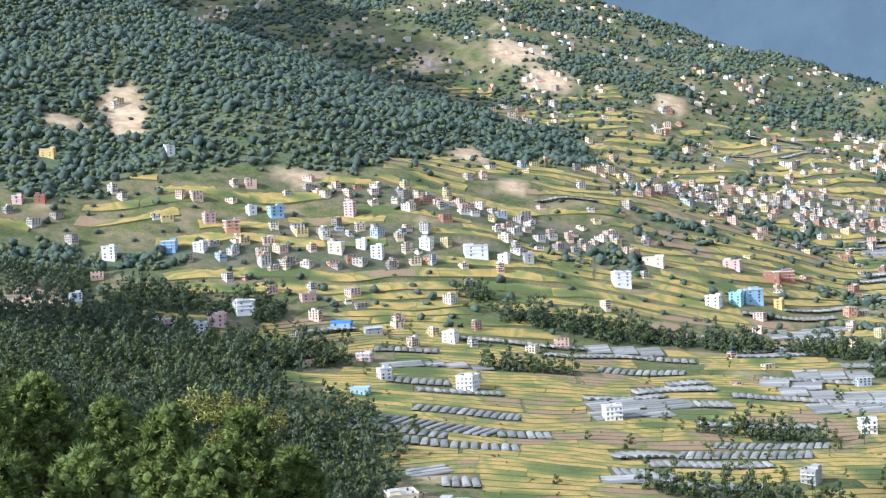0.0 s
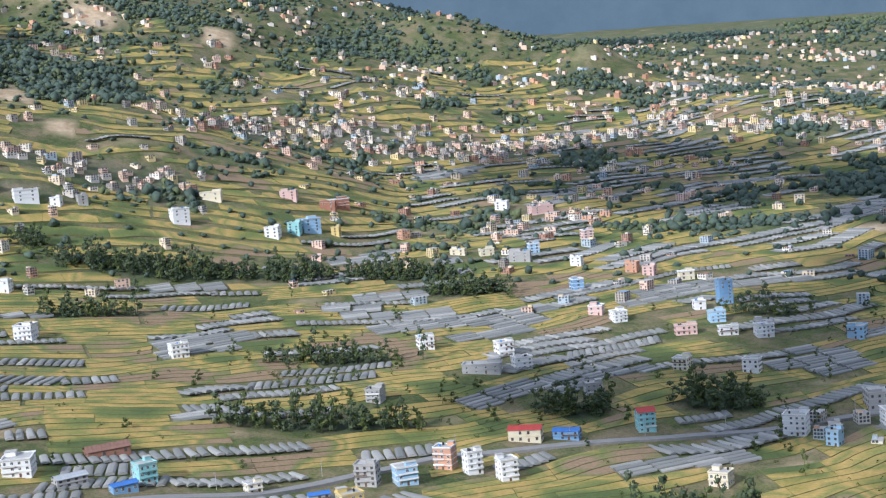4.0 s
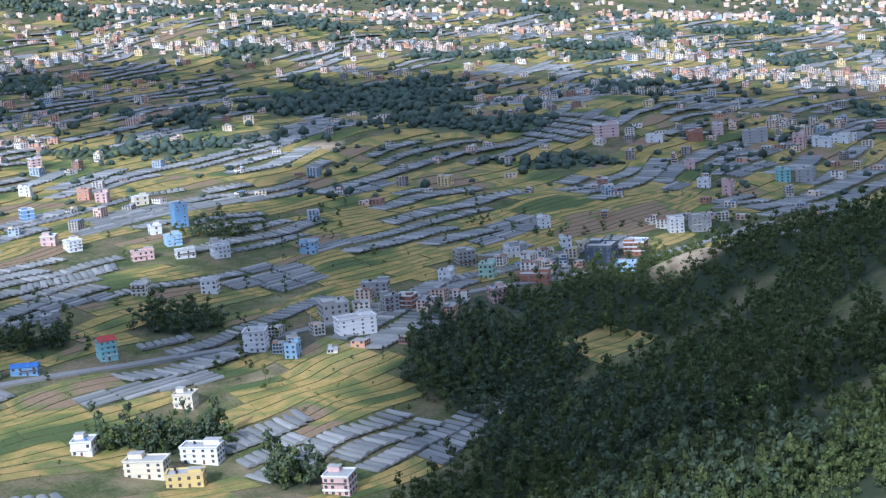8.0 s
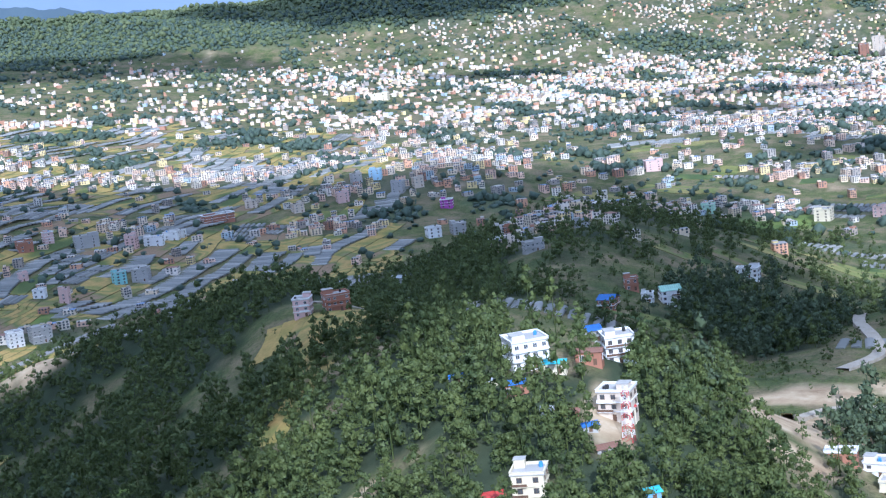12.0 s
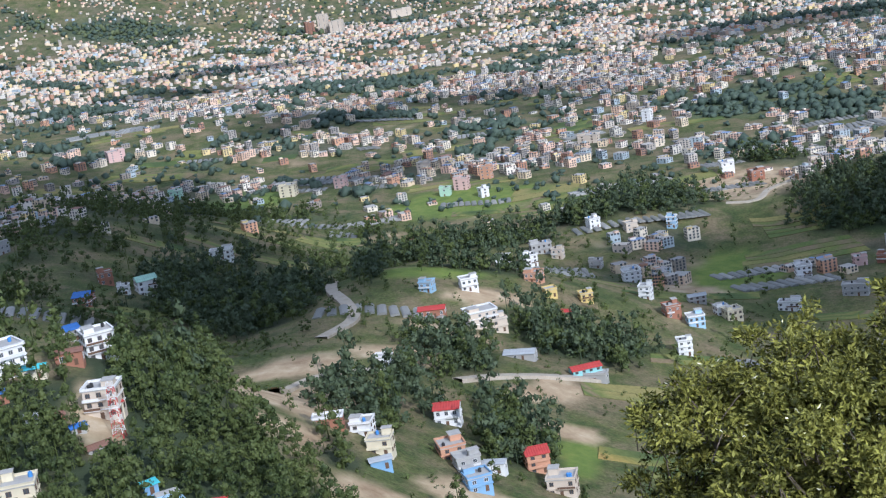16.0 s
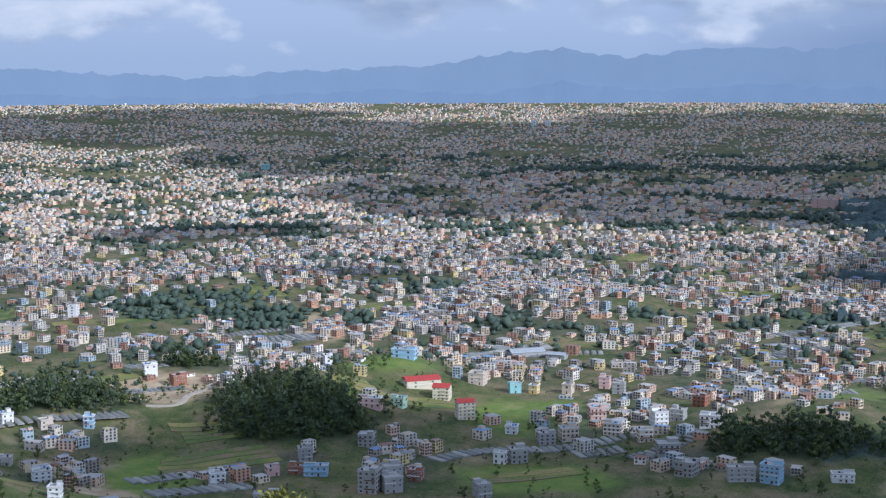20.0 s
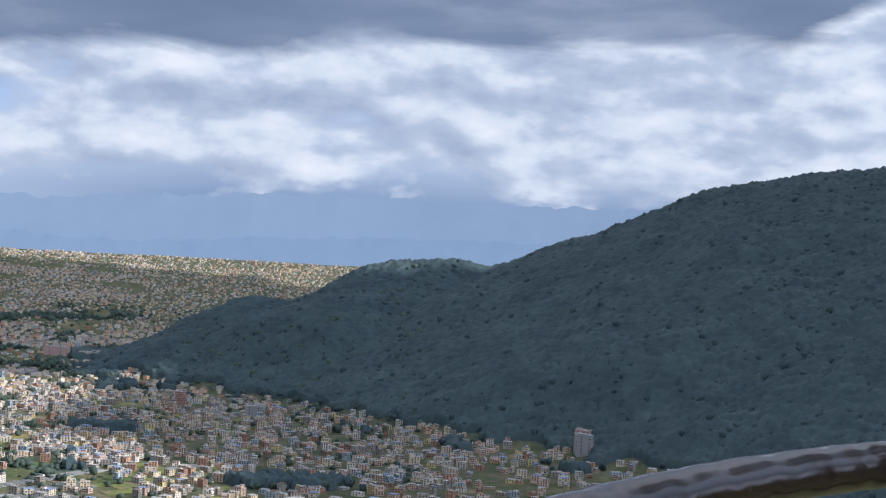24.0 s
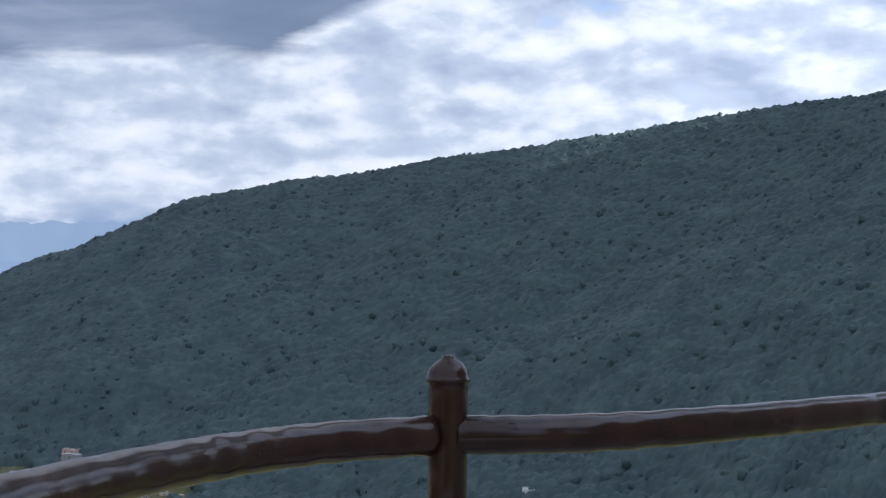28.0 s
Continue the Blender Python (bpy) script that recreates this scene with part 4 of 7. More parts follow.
def unit(kind, mat):
    """Shared unit-size meshes by kind and material."""
    key = (kind, mat.name)
    if key in MESHES:
        return MESHES[key]
    mats = [mat]
    if kind == "wall":
        bm = box_bm(-0.5, 0.5, -0.5, 0.5, 0, 1)
        bmesh.ops.bevel(bm, geom=[e for e in bm.edges if abs(e.verts[0].co.z - e.verts[1].co.z) > 0.5], offset=0.012, segments=1, affect="EDGES")
    elif kind == "slab":
        bm = box_bm(-0.5, 0.5, -0.5, 0.5, 0, 1)
    elif kind == "parapet":
        bm = bmesh.new()
        ring = lambda r, z: [bm.verts.new((x * r, y * r, z)) for x, y in ((-1, -1), (1, -1), (1, 1), (-1, 1))]
        loops = [ring(0.5, 0), ring(0.5, 0.88), ring(0.515, 0.88), ring(0.515, 1), ring(0.465, 1), ring(0.465, 0.88), ring(0.475, 0.88), ring(0.475, 0)]
        for r0, r1 in zip(loops, loops[1:] + loops[:1]):
            for k in range(4):
                bm.faces.new((r0[k], r0[(k + 1) % 4], r1[(k + 1) % 4], r1[k]))
    elif kind == "window":
        bm = bmesh.new()
        xs, zs = (-0.5, -0.43, -0.03, 0.03, 0.43, 0.5), (0, 0.07, 0.93, 1)
        g = [[bm.verts.new((x, -0.05, z)) for x in xs] for z in zs]
        panes = []
        for r in range(3):
            for c in range(5):
                f = bm.faces.new((g[r][c], g[r][c + 1], g[r + 1][c + 1], g[r + 1][c]))
                if r == 1 and c in (1, 3):
                    panes.append(f)
        rim = [e for e in bm.edges if e.is_boundary]
        out = bmesh.ops.extrude_edge_only(bm, edges=rim)
        bmesh.ops.translate(bm, verts=[v for v in out["geom"] if isinstance(v, bmesh.types.BMVert)], vec=(0, 0.08, 0))
        out = bmesh.ops.extrude_discrete_faces(bm, faces=panes)
        for f in out["faces"]:
            f.material_index = 1
            bmesh.ops.translate(bm, verts=f.verts, vec=(0, 0.045, 0))
        bmesh.ops.remove_doubles(bm, verts=bm.verts, dist=0.0001)
        mats = [mat, GLASS]
    elif kind == "door":
        bm = box_bm(-0.5, 0.5, -0.05, 0.06, 0, 1)
        box_bm(-0.4, 0.4, -0.07, -0.04, 0.1, 0.55, bm)
    elif kind == "tank":
        bm = bmesh.new()
        lathe(bm, ((0.46, 0.0), (0.5, 0.06), (0.5, 0.3), (0.47, 0.34), (0.5, 0.38), (0.5, 0.74), (0.36, 0.9), (0.16, 0.94), (0.16, 1.0)), 14)
    elif kind == "gable":
        bm = bmesh.new()
        cols = []
        for i in range(41):
            x, up = -0.5 + i / 40, (0.0, 0.05, 0.05, 0.0)[i % 4]
            cols.append([bm.verts.new(p) for p in ((x, -0.5, -0.06), (x, -0.5, up), (x, 0, 1 + up), (x, 0.5, up), (x, 0.5, -0.06), (x, 0, 0.92))])
        for c0, c1 in zip(cols, cols[1:]):
            for k in range(6):
                bm.faces.new((c0[k], c1[k], c1[(k + 1) % 6], c0[(k + 1) % 6]))
        bm.faces.new(cols[0])
        bm.faces.new(cols[-1][::-1])
    elif kind == "ridge_cap":
        bm = box_bm(-0.5, 0.5, -0.5, 0.5, 0, 1)
    MESHES[key] = mesh_of(kind, bm, mats)
    return MESHES[key]


def piece(name, kind, mat, parent, loc, size, turn=0.0, label=""):
    ob = new(name, unit(kind, mat))
    ob.parent = parent
    ob.location, ob.scale, ob.rotation_euler = loc, size, (0, 0, turn)
    if label:
        ob["label"] = label
    return ob


rng_h = random.Random(4)
HOUSES = []


def house(x, y, w, d, h, floors, hue, roof, turn):
    """A house on its plot: walls, floor slabs, roof, windows and what stands on the roof."""
    t = radians(turn)
    h *= 0.80
    floors = max(1, round(h / 2.9))
    ex, ey = max(w, d) * 0.5, max(w, d) * 0.5
    z = float(np.median(ground_z(np.array([x, x - ex, x + ex, x, x]), np.array([y, y, y, y - ey, y + ey]))))
    kind = {"flat": "flat concrete roof", "red": "red sheet roof", "blue": "blue sheet roof", "rust": "rusty sheet roof", "tin": "grey sheet roof", "cyan": "turquoise sheet roof", "mint": "pale green sheet roof"}[roof]
    root = tagged(new("house"), "%s %s house with a %s" % (("one-storey", "two-storey", "three-storey", "four-storey", "five-storey", "tall")[min(floors, 6) - 1], WORD.get(hue, hue), kind), "house", "houses of the valley")
    root.location, root.rotation_euler = (x, y, z), (0, 0, t)
    HOUSES.append((x, y, max(w, d)))
    wall, trim = PLASTER[hue], FRAME_WHITE if rng_h.random() < 0.5 else FRAME_BROWN
    slab = PLASTER["white"] if rng_h.random() < 0.35 and hue != "grey" else wall
    fh = h / floors
    low = 2.0 + 0.12 * max(w, d)
    piece("wall", "wall", wall, root, (0, 0, -low), (w, d, h + low))
    for i in range(1, floors):
        piece("floor_slab", "slab", slab, root, (0, -0.1, i * fh - 0.12), (w + 0.5, d + 0.6, 0.24))
    if roof == "flat":
        piece("roof", "slab", ROOF, root, (0, -0.05, h - 0.02), (w + 0.6, d + 0.7, 0.26))
        piece("parapet", "parapet", slab, root, (0, -0.05, h + 0.22), (w + 0.45, d + 0.5, 0.75))
        if floors > 1:
            sx, sy = rng_h.choice((-1, 1)), rng_h.choice((-1, 1))
            cw, cd = w * rng_h.uniform(0.32, 0.5), d * rng_h.uniform(0.32, 0.5)
            st = piece("stair_room", "wall", wall, root, (sx * (w - cw) * 0.46, sy * (d - cd) * 0.46, h + 0.2), (cw, cd, 2.3))
            piece("stair_roof", "slab", ROOF, root, (sx * (w - cw) * 0.46, sy * (d - cd) * 0.46, h + 2.5), (cw + 0.5, cd + 0.5, 0.16))
            for _ in range(rng_h.choice((0, 1, 1, 2))):
                piece("water_tank", "tank", TANK_BLUE if rng_h.random() < 0.3 else TANK_BLACK, root, (-sx * w * rng_h.uniform(0.1, 0.35), sy * d * rng_h.uniform(-0.3, 0.35), h + 0.24), (1.2, 1.2, 1.5), 0, "plastic roof water tank")
    else:
        piece("roof", "gable", SHEET[roof], root, (0, 0, h - 0.02), (w + 1.0, d + 1.2, min(max(0.9, 0.2 * d), 2.6)))
        piece("ridge_cap", "ridge_cap", SHEET[roof], root, (0, 0, h - 0.02 + min(max(0.9, 0.2 * d), 2.6) * 0.97), (w + 1.1, 0.5, 0.14))
    # windows on the two sides that face the viewpoint
    wx, wy = -x * math.cos(t) - y * math.sin(t), x * math.sin(t) - y * math.cos(t)
    sides = ((0 if wy < 0 else 2), (1 if wx > 0 else 3))
    far = math.hypot(x, y) > 1150
    for s in sides:
        span, off = (w, d) if s in (0, 2) else (d, w)
        n = max(1, min(2 if far else 4, int(span / (5.0 if far else 3.0))))
        for i in range(floors):
            for k in range(n):
                u = (k + 0.5) / n - 0.5
                a = s * math.pi / 2
                out = off / 2 + 0.02
                lx, ly = math.cos(a) * u * span + math.sin(a) * out, math.sin(a) * u * span - math.cos(a) * out
                if i == 0 and k == n // 2 and s == sides[0]:
                    piece("door", "door", FRAME_BROWN, root, (lx, ly, 0.0), (1.2, 1.0, min(2.1, fh * 0.8)), a)
                elif rng_h.random() < 0.86:
                    piece("window", "window", trim, root, (lx, ly, i * fh + 0.28 * fh), (1.45 if not far else 1.8, 1.3, 0.5 * fh), a)
        # balconies along the upper floors of the broader face
        if not far and floors > 1 and s == sides[0] and max(w, d) < 16:
            a = s * math.pi / 2
            wide = span * rng_h.choice((0.5, 0.62, 0.95))
            shift = (span - wide) * 0.5 * rng_h.choice((-1, 1))
            for i in range(1, floors):
                ax, ay = math.cos(a), math.sin(a)
                out = off / 2 + 0.55
                piece("balcony", "slab", slab, root, (ax * shift + ay * out, ay * shift - ax * out, i * fh - 0.1), (wide, 1.1, 0.2), a)
                out = off / 2 + 1.06
                piece("balcony_wall", "slab", trim if rng_h.random() < 0.4 else slab, root, (ax * shift + ay * out, ay * shift - ax * out, i * fh + 0.1), (wide, 0.1, 0.75), a)
    return root


house(217.2, 751.2, 10.3, 8.7, 15.0, 5, "orange", "flat", -39)
house(228.6, 739.5, 8.7, 7.7, 14.8, 5, "white", "flat", 6)
house(241.9, 722.6, 9.5, 8.8, 14.0, 5, "white", "flat", 3)
house(169.8, 734.6, 11.5, 9.3, 13.9, 4, "grey", "flat", -30)
house(188.5, 730.0, 11.3, 10.1, 11.6, 4, "sky", "flat", 2)
house(148.7, 686.1, 11.2, 9.9, 14.1, 5, "ochre", "flat", 8)
house(276.6, 786.8, 18.9, 9.5, 8.9, 3, "cream", "red", -30)
house(300.1, 782.4, 15.1, 7.5, 6.4, 2, "blue", "blue", -35)
house(350.0, 783.4, 10.2, 10.4, 14.7, 5, "teal", "red", -12)
house(428.7, 747.8, 13.2, 12.5, 14.8, 5, "white", "flat", -42)
house(434.4, 716.6, 7.5, 7.6, 10.9, 4, "sky", "flat", -55)
house(490.3, 733.2, 23.9, 12.0, 12.8, 4, "white", "flat", -17)
house(352.0, 865.1, 10.5, 11.4, 9.9, 3, "grey", "flat", -12)
house(469.5, 871.6, 11.0, 9.2, 11.2, 4, "white", "flat", -45)
house(430.5, 896.0, 10.3, 10.1, 9.8, 3, "cream", "flat", -46)
house(546.5, 1052.6, 11.1, 9.0, 22.2, 7, "blue", "flat", -5)
house(512.7, 1002.5, 11.8, 9.7, 9.3, 3, "sky", "flat", -12)
house(460.2, 1149.3, 9.7, 10.2, 11.1, 4, "blue", "flat", -4)
house(575.7, 911.4, 11.9, 12.5, 10.6, 3, "sky", "flat", -44)
house(519.5, 1043.9, 8.8, 8.4, 7.9, 3, "white", "flat", -10)
house(284.9, 1010.6, 11.1, 11.6, 11.1, 4, "white", "flat", -5)
house(333.1, 978.9, 11.3, 11.7, 11.7, 4, "white", "flat", 0)
house(331.0, 937.3, 11.8, 10.2, 9.7, 3, "white", "flat", 1)
house(302.9, 938.3, 25.9, 12.9, 7.4, 2, "grey", "flat", -27)
house(215.2, 888.3, 9.7, 10.3, 9.7, 3, "grey", "flat", -35)
house(111.7, 1023.9, 12.0, 10.5, 11.6, 4, "white", "flat", 9)
house(550.1, 1337.3, 10.5, 10.7, 12.9, 4, "pink", "flat", -4)
house(345.9, 683.5, 10.7, 9.4, 8.8, 3, "cream", "flat", -48)
house(271.7, 647.3, 10.1, 10.5, 8.2, 3, "white", "flat", -41)
house(314.0, 609.9, 18.7, 9.4, 9.6, 3, "white", "flat", -51)
house(171.0, 656.1, 9.1, 9.7, 9.4, 3, "cream", "red", 1)
house(159.3, 667.3, 13.5, 13.2, 12.7, 4, "cream", "rust", -28)
house(183.2, 652.8, 10.5, 11.3, 10.5, 3, "grey", "tin", 3)
house(200.1, 656.2, 11.6, 12.4, 9.6, 3, "grey", "tin", -38)
house(205.8, 646.0, 13.5, 6.8, 6.8, 2, "white", "red", -30)
house(109.8, 733.8, 8.0, 6.9, 6.2, 2, "cream", "flat", 12)
house(138.8, 712.6, 10.8, 5.4, 5.6, 2, "grey", "blue", -2)
house(559.5, 1484.0, 25.1, 12.6, 9.4, 3, "pink", "flat", 1)
house(531.8, 1528.1, 13.6, 12.2, 10.8, 3, "white", "flat", -33)
house(415.6, 1330.6, 14.5, 7.2, 6.2, 2, "cream", "flat", -36)
house(438.3, 1314.9, 13.6, 6.8, 7.2, 2, "cream", "flat", -4)
house(457.0, 1274.6, 19.6, 9.8, 11.1, 4, "grey", "flat", -28)
house(481.3, 1304.0, 10.0, 8.3, 10.4, 3, "sky", "flat", -6)
house(528.3, 1185.6, 10.5, 9.6, 10.7, 3, "orange", "flat", -42)
house(536.7, 1168.7, 10.4, 9.6, 9.6, 3, "pink", "flat", -43)
house(447.6, 1037.6, 10.8, 10.7, 9.3, 3, "white", "flat", -1)
house(440.3, 1062.4, 11.1, 10.7, 8.6, 3, "pink", "flat", -36)
house(475.7, 980.7, 15.7, 7.8, 8.2, 3, "pink", "flat", -15)
house(501.2, 963.4, 14.0, 7.0, 7.4, 2, "white", "flat", -16)
house(527.9, 958.2, 12.5, 10.3, 10.7, 3, "grey", "flat", -17)
house(557.5, 1141.1, 13.2, 6.6, 8.5, 3, "cream", "flat", -6)
house(497.6, 1237.7, 10.1, 8.5, 10.0, 3, "white", "flat", -41)
house(253.5, 1399.2, 13.4, 13.4, 11.6, 4, "white", "flat", -25)
house(278.1, 1414.9, 11.8, 11.5, 12.9, 4, "teal", "flat", -26)
house(320.4, 1422.4, 8.1, 7.3, 9.8, 3, "ochre", "flat", -32)
house(168.4, 1412.0, 16.3, 14.8, 15.8, 5, "white", "flat", 8)
house(209.1, 1475.3, 21.1, 10.6, 8.8, 3, "cream", "flat", -19)
house(293.8, 1509.7, 17.4, 8.7, 10.3, 3, "pink", "flat", -24)
house(331.5, 1497.8, 16.2, 8.1, 10.3, 3, "brick", "flat", -25)
house(630.6, 773.6, 9.8, 10.6, 12.1, 4, "mint", "flat", -56)
house(596.5, 723.9, 10.2, 10.5, 11.4, 4, "pink", "flat", -19)
house(754.5, 852.0, 8.3, 8.9, 10.3, 3, "white", "flat", -24)
house(728.4, 800.1, 7.8, 6.4, 8.2, 3, "white", "flat", -26)
house(729.3, 783.0, 7.7, 6.6, 8.1, 3, "cream", "flat", -27)
house(720.1, 753.2, 19.5, 20.2, 15.0, 5, "glass", "flat", -60)
house(751.6, 750.3, 15.1, 15.6, 11.2, 4, "brick", "flat", -58)
house(818.4, 773.3, 11.1, 12.1, 13.6, 4, "white", "flat", -36)
house(833.9, 762.6, 14.8, 13.1, 12.8, 4, "grey", "flat", -33)
house(1027.0, 1057.3, 24.3, 12.2, 14.3, 5, "pink", "flat", -34)
house(534.0, 756.5, 10.0, 8.6, 12.7, 4, "grey", "flat", -15)
house(499.5, 770.2, 16.9, 17.8, 12.6, 4, "grey", "flat", -21)
house(550.1, 794.0, 18.0, 9.0, 11.0, 4, "grey", "flat", -49)
house(641.0, 811.3, 12.8, 12.9, 13.3, 4, "grey", "flat", -20)
house(688.4, 808.6, 12.3, 11.0, 10.4, 3, "grey", "flat", -24)
house(283.7, 607.0, 19.3, 9.6, 9.9, 3, "cream", "flat", -48)
house(291.7, 585.4, 17.1, 8.6, 7.7, 2, "ochre", "flat", -38)
house(341.0, 534.5, 12.3, 11.2, 11.0, 4, "pink", "flat", -53)
house(521.8, 947.9, 12.2, 11.2, 10.6, 3, "white", "flat", -11)
house(949.5, 861.3, 10.1, 8.1, 8.7, 3, "white", "flat", -64)
house(941.7, 828.1, 7.7, 8.4, 15.1, 5, "pink", "flat", -65)
house(1014.8, 828.5, 10.5, 9.8, 12.8, 4, "teal", "flat", -31)
house(1029.9, 816.0, 14.5, 15.5, 12.8, 4, "grey", "flat", -63)
house(646.8, 744.2, 21.3, 10.6, 7.5, 2, "brick", "flat", -54)
house(545.2, 753.4, 11.5, 10.1, 10.6, 3, "brick", "flat", -60)
house(605.8, 788.0, 9.2, 9.6, 7.5, 2, "white", "flat", -55)
house(682.6, 808.3, 10.0, 9.1, 8.8, 3, "white", "flat", -22)
house(991.9, 915.7, 8.3, 7.8, 8.1, 3, "pink", "flat", -39)
house(1084.0, 992.9, 14.2, 13.4, 12.1, 4, "brick", "flat", -34)
house(1125.5, 951.8, 23.1, 11.6, 14.3, 5, "grey", "flat", -38)
house(1159.6, 897.0, 18.4, 9.2, 11.0, 4, "white", "flat", -69)
house(1133.9, 903.7, 10.5, 10.3, 14.1, 5, "pink", "flat", -72)
house(1201.5, 894.6, 7.9, 8.1, 9.0, 3, "white", "flat", -75)
house(612.7, 389.4, 8.5, 8.8, 11.0, 4, "pink", "flat", -70)
house(621.4, 375.4, 12.3, 10.1, 9.9, 3, "brick", "flat", -47)
house(809.6, 441.2, 10.3, 10.7, 11.9, 4, "green", "flat", -45)
house(429.5, 190.9, 12.3, 12.1, 11.1, 4, "white", "flat", -50)
house(459.4, 170.3, 9.9, 9.9, 11.2, 4, "white", "flat", -59)
house(406.4, 152.4, 10.0, 8.5, 11.1, 4, "beige", "flat", -87)
house(337.0, 152.7, 8.6, 8.1, 11.0, 4, "cream", "flat", -76)
house(337.3, 119.9, 15.3, 7.6, 5.7, 2, "sky", "flat", -60)
house(335.9, 164.4, 7.0, 3.5, 4.4, 1, "cream", "red", -52)
house(405.6, 185.5, 8.2, 4.1, 4.5, 1, "brick", "blue", -55)
house(425.6, 179.8, 7.8, 3.9, 4.2, 1, "cream", "cyan", -78)
house(441.1, 173.6, 8.7, 4.3, 5.4, 2, "brick", "rust", -80)
house(624.2, 243.5, 8.4, 9.2, 6.6, 2, "grey", "blue", -53)
house(406.9, 150.9, 5.2, 5.4, 5.0, 2, "cream", "red", -46)
house(725.0, 270.9, 9.1, 9.9, 7.6, 2, "brick", "blue", -91)
house(786.0, 279.0, 7.6, 6.4, 8.8, 3, "brick", "flat", -62)
house(785.2, 256.4, 11.3, 11.0, 11.3, 4, "white", "mint", -62)
house(769.9, 264.3, 6.0, 5.3, 5.6, 2, "white", "flat", -83)
house(1043.2, 651.6, 15.2, 7.6, 7.4, 2, "grey", "flat", -48)
house(1063.7, 576.7, 15.2, 7.6, 6.4, 2, "grey", "tin", -81)
house(1263.5, 643.7, 13.7, 11.1, 11.7, 4, "white", "flat", -45)
house(1281.5, 625.5, 13.5, 13.6, 12.8, 4, "grey", "flat", -49)
house(609.6, 101.6, 7.2, 5.8, 5.3, 2, "white", "flat", -95)
house(537.7, 68.4, 9.7, 8.4, 8.5, 3, "white", "red", -92)
house(477.5, 90.7, 7.2, 7.7, 5.7, 2, "white", "flat", -95)
house(462.6, 82.9, 8.3, 6.7, 7.0, 2, "cream", "flat", -93)
house(446.7, 81.2, 7.0, 3.5, 4.0, 1, "blue", "tin", -71)
house(486.0, 62.9, 8.9, 9.7, 6.6, 2, "orange", "flat", -73)
house(474.6, 56.7, 8.4, 7.0, 7.2, 2, "grey", "flat", -70)
house(459.0, 52.3, 8.3, 7.5, 6.6, 2, "blue", "flat", -69)
house(483.6, 48.6, 8.7, 4.4, 4.6, 1, "white", "tin", -99)
house(500.8, 34.7, 8.2, 8.8, 9.2, 3, "orange", "red", -77)
house(481.3, 25.5, 9.9, 8.3, 7.7, 2, "beige", "flat", -97)
house(706.9, 66.3, 14.8, 12.2, 10.4, 3, "beige", "flat", -69)
house(703.6, 57.8, 8.0, 6.4, 8.2, 3, "beige", "flat", -67)
house(968.6, 51.7, 8.2, 8.5, 9.6, 3, "white", "flat", -66)
house(967.5, 69.4, 8.4, 8.5, 8.9, 3, "white", "flat", -105)
house(766.3, 75.5, 9.1, 7.4, 8.2, 3, "white", "flat", -74)
house(751.9, 95.8, 6.8, 6.8, 6.4, 2, "sky", "flat", -106)
house(804.9, 42.0, 9.0, 8.1, 6.8, 2, "orange", "flat", -110)
house(917.9, -13.4, 11.0, 9.4, 9.2, 3, "white", "flat", -82)
house(789.9, 14.8, 6.9, 6.6, 6.1, 2, "ochre", "flat", -76)
house(833.8, -19.2, 7.1, 6.6, 9.6, 3, "white", "flat", -107)
house(797.4, -31.1, 8.5, 9.2, 8.6, 3, "brick", "flat", -75)
house(753.7, 22.7, 9.7, 4.8, 5.2, 2, "cream", "red", -110)
house(712.3, 90.3, 13.3, 6.7, 5.0, 2, "brick", "red", -92)
house(649.8, 16.8, 13.8, 6.9, 5.6, 2, "teal", "red", -72)
house(1326.8, 138.4, 9.3, 8.2, 9.0, 3, "mint", "flat", -102)
house(1306.0, 102.4, 7.8, 7.7, 9.9, 3, "white", "flat", -62)
house(948.4, 254.6, 15.3, 7.6, 7.4, 2, "white", "flat", -92)
house(471.3, 100.9, 10.2, 5.1, 3.8, 1, "brick", "flat", -87)
house(353.5, 109.3, 7.9, 6.7, 6.8, 2, "pink", "red", -84)
house(725.3, -32.6, 7.3, 6.6, 10.2, 3, "white", "flat", -85)
house(922.1, -120.9, 9.7, 9.6, 9.3, 3, "white", "flat", -89)
house(927.5, -186.2, 15.4, 7.7, 8.0, 3, "sky", "flat", -110)
house(726.2, -187.3, 13.4, 11.8, 10.0, 3, "orange", "flat", -114)
house(697.5, -170.3, 11.7, 10.3, 10.2, 3, "cream", "blue", -83)
house(1001.0, 45.0, 14.5, 7.3, 8.4, 3, "grey", "flat", -75)
house(989.4, 33.1, 7.6, 6.4, 8.3, 3, "beige", "flat", -108)
house(1066.0, 7.3, 8.3, 8.7, 8.1, 3, "white", "flat", -69)
house(1049.8, -19.2, 8.8, 7.6, 7.2, 2, "beige", "flat", -73)
house(1048.9, -49.0, 7.0, 6.6, 9.6, 3, "sky", "flat", -105)
house(970.0, 8.1, 8.1, 7.8, 5.9, 2, "grey", "flat", -105)
house(848.6, -48.5, 10.6, 5.3, 5.9, 2, "grey", "tin", -82)
house(843.9, -101.2, 12.5, 6.2, 6.6, 2, "white", "flat", -109)
house(815.4, -65.5, 9.1, 8.7, 7.6, 2, "cream", "flat", -72)
house(788.8, -43.0, 9.2, 8.7, 7.3, 2, "sky", "flat", -82)
house(986.5, -234.5, 10.6, 10.4, 10.1, 3, "grey", "flat", -117)
house(964.2, -186.1, 8.8, 9.2, 9.8, 3, "grey", "flat", -92)
house(866.2, -143.2, 15.1, 7.5, 8.1, 3, "grey", "flat", -108)
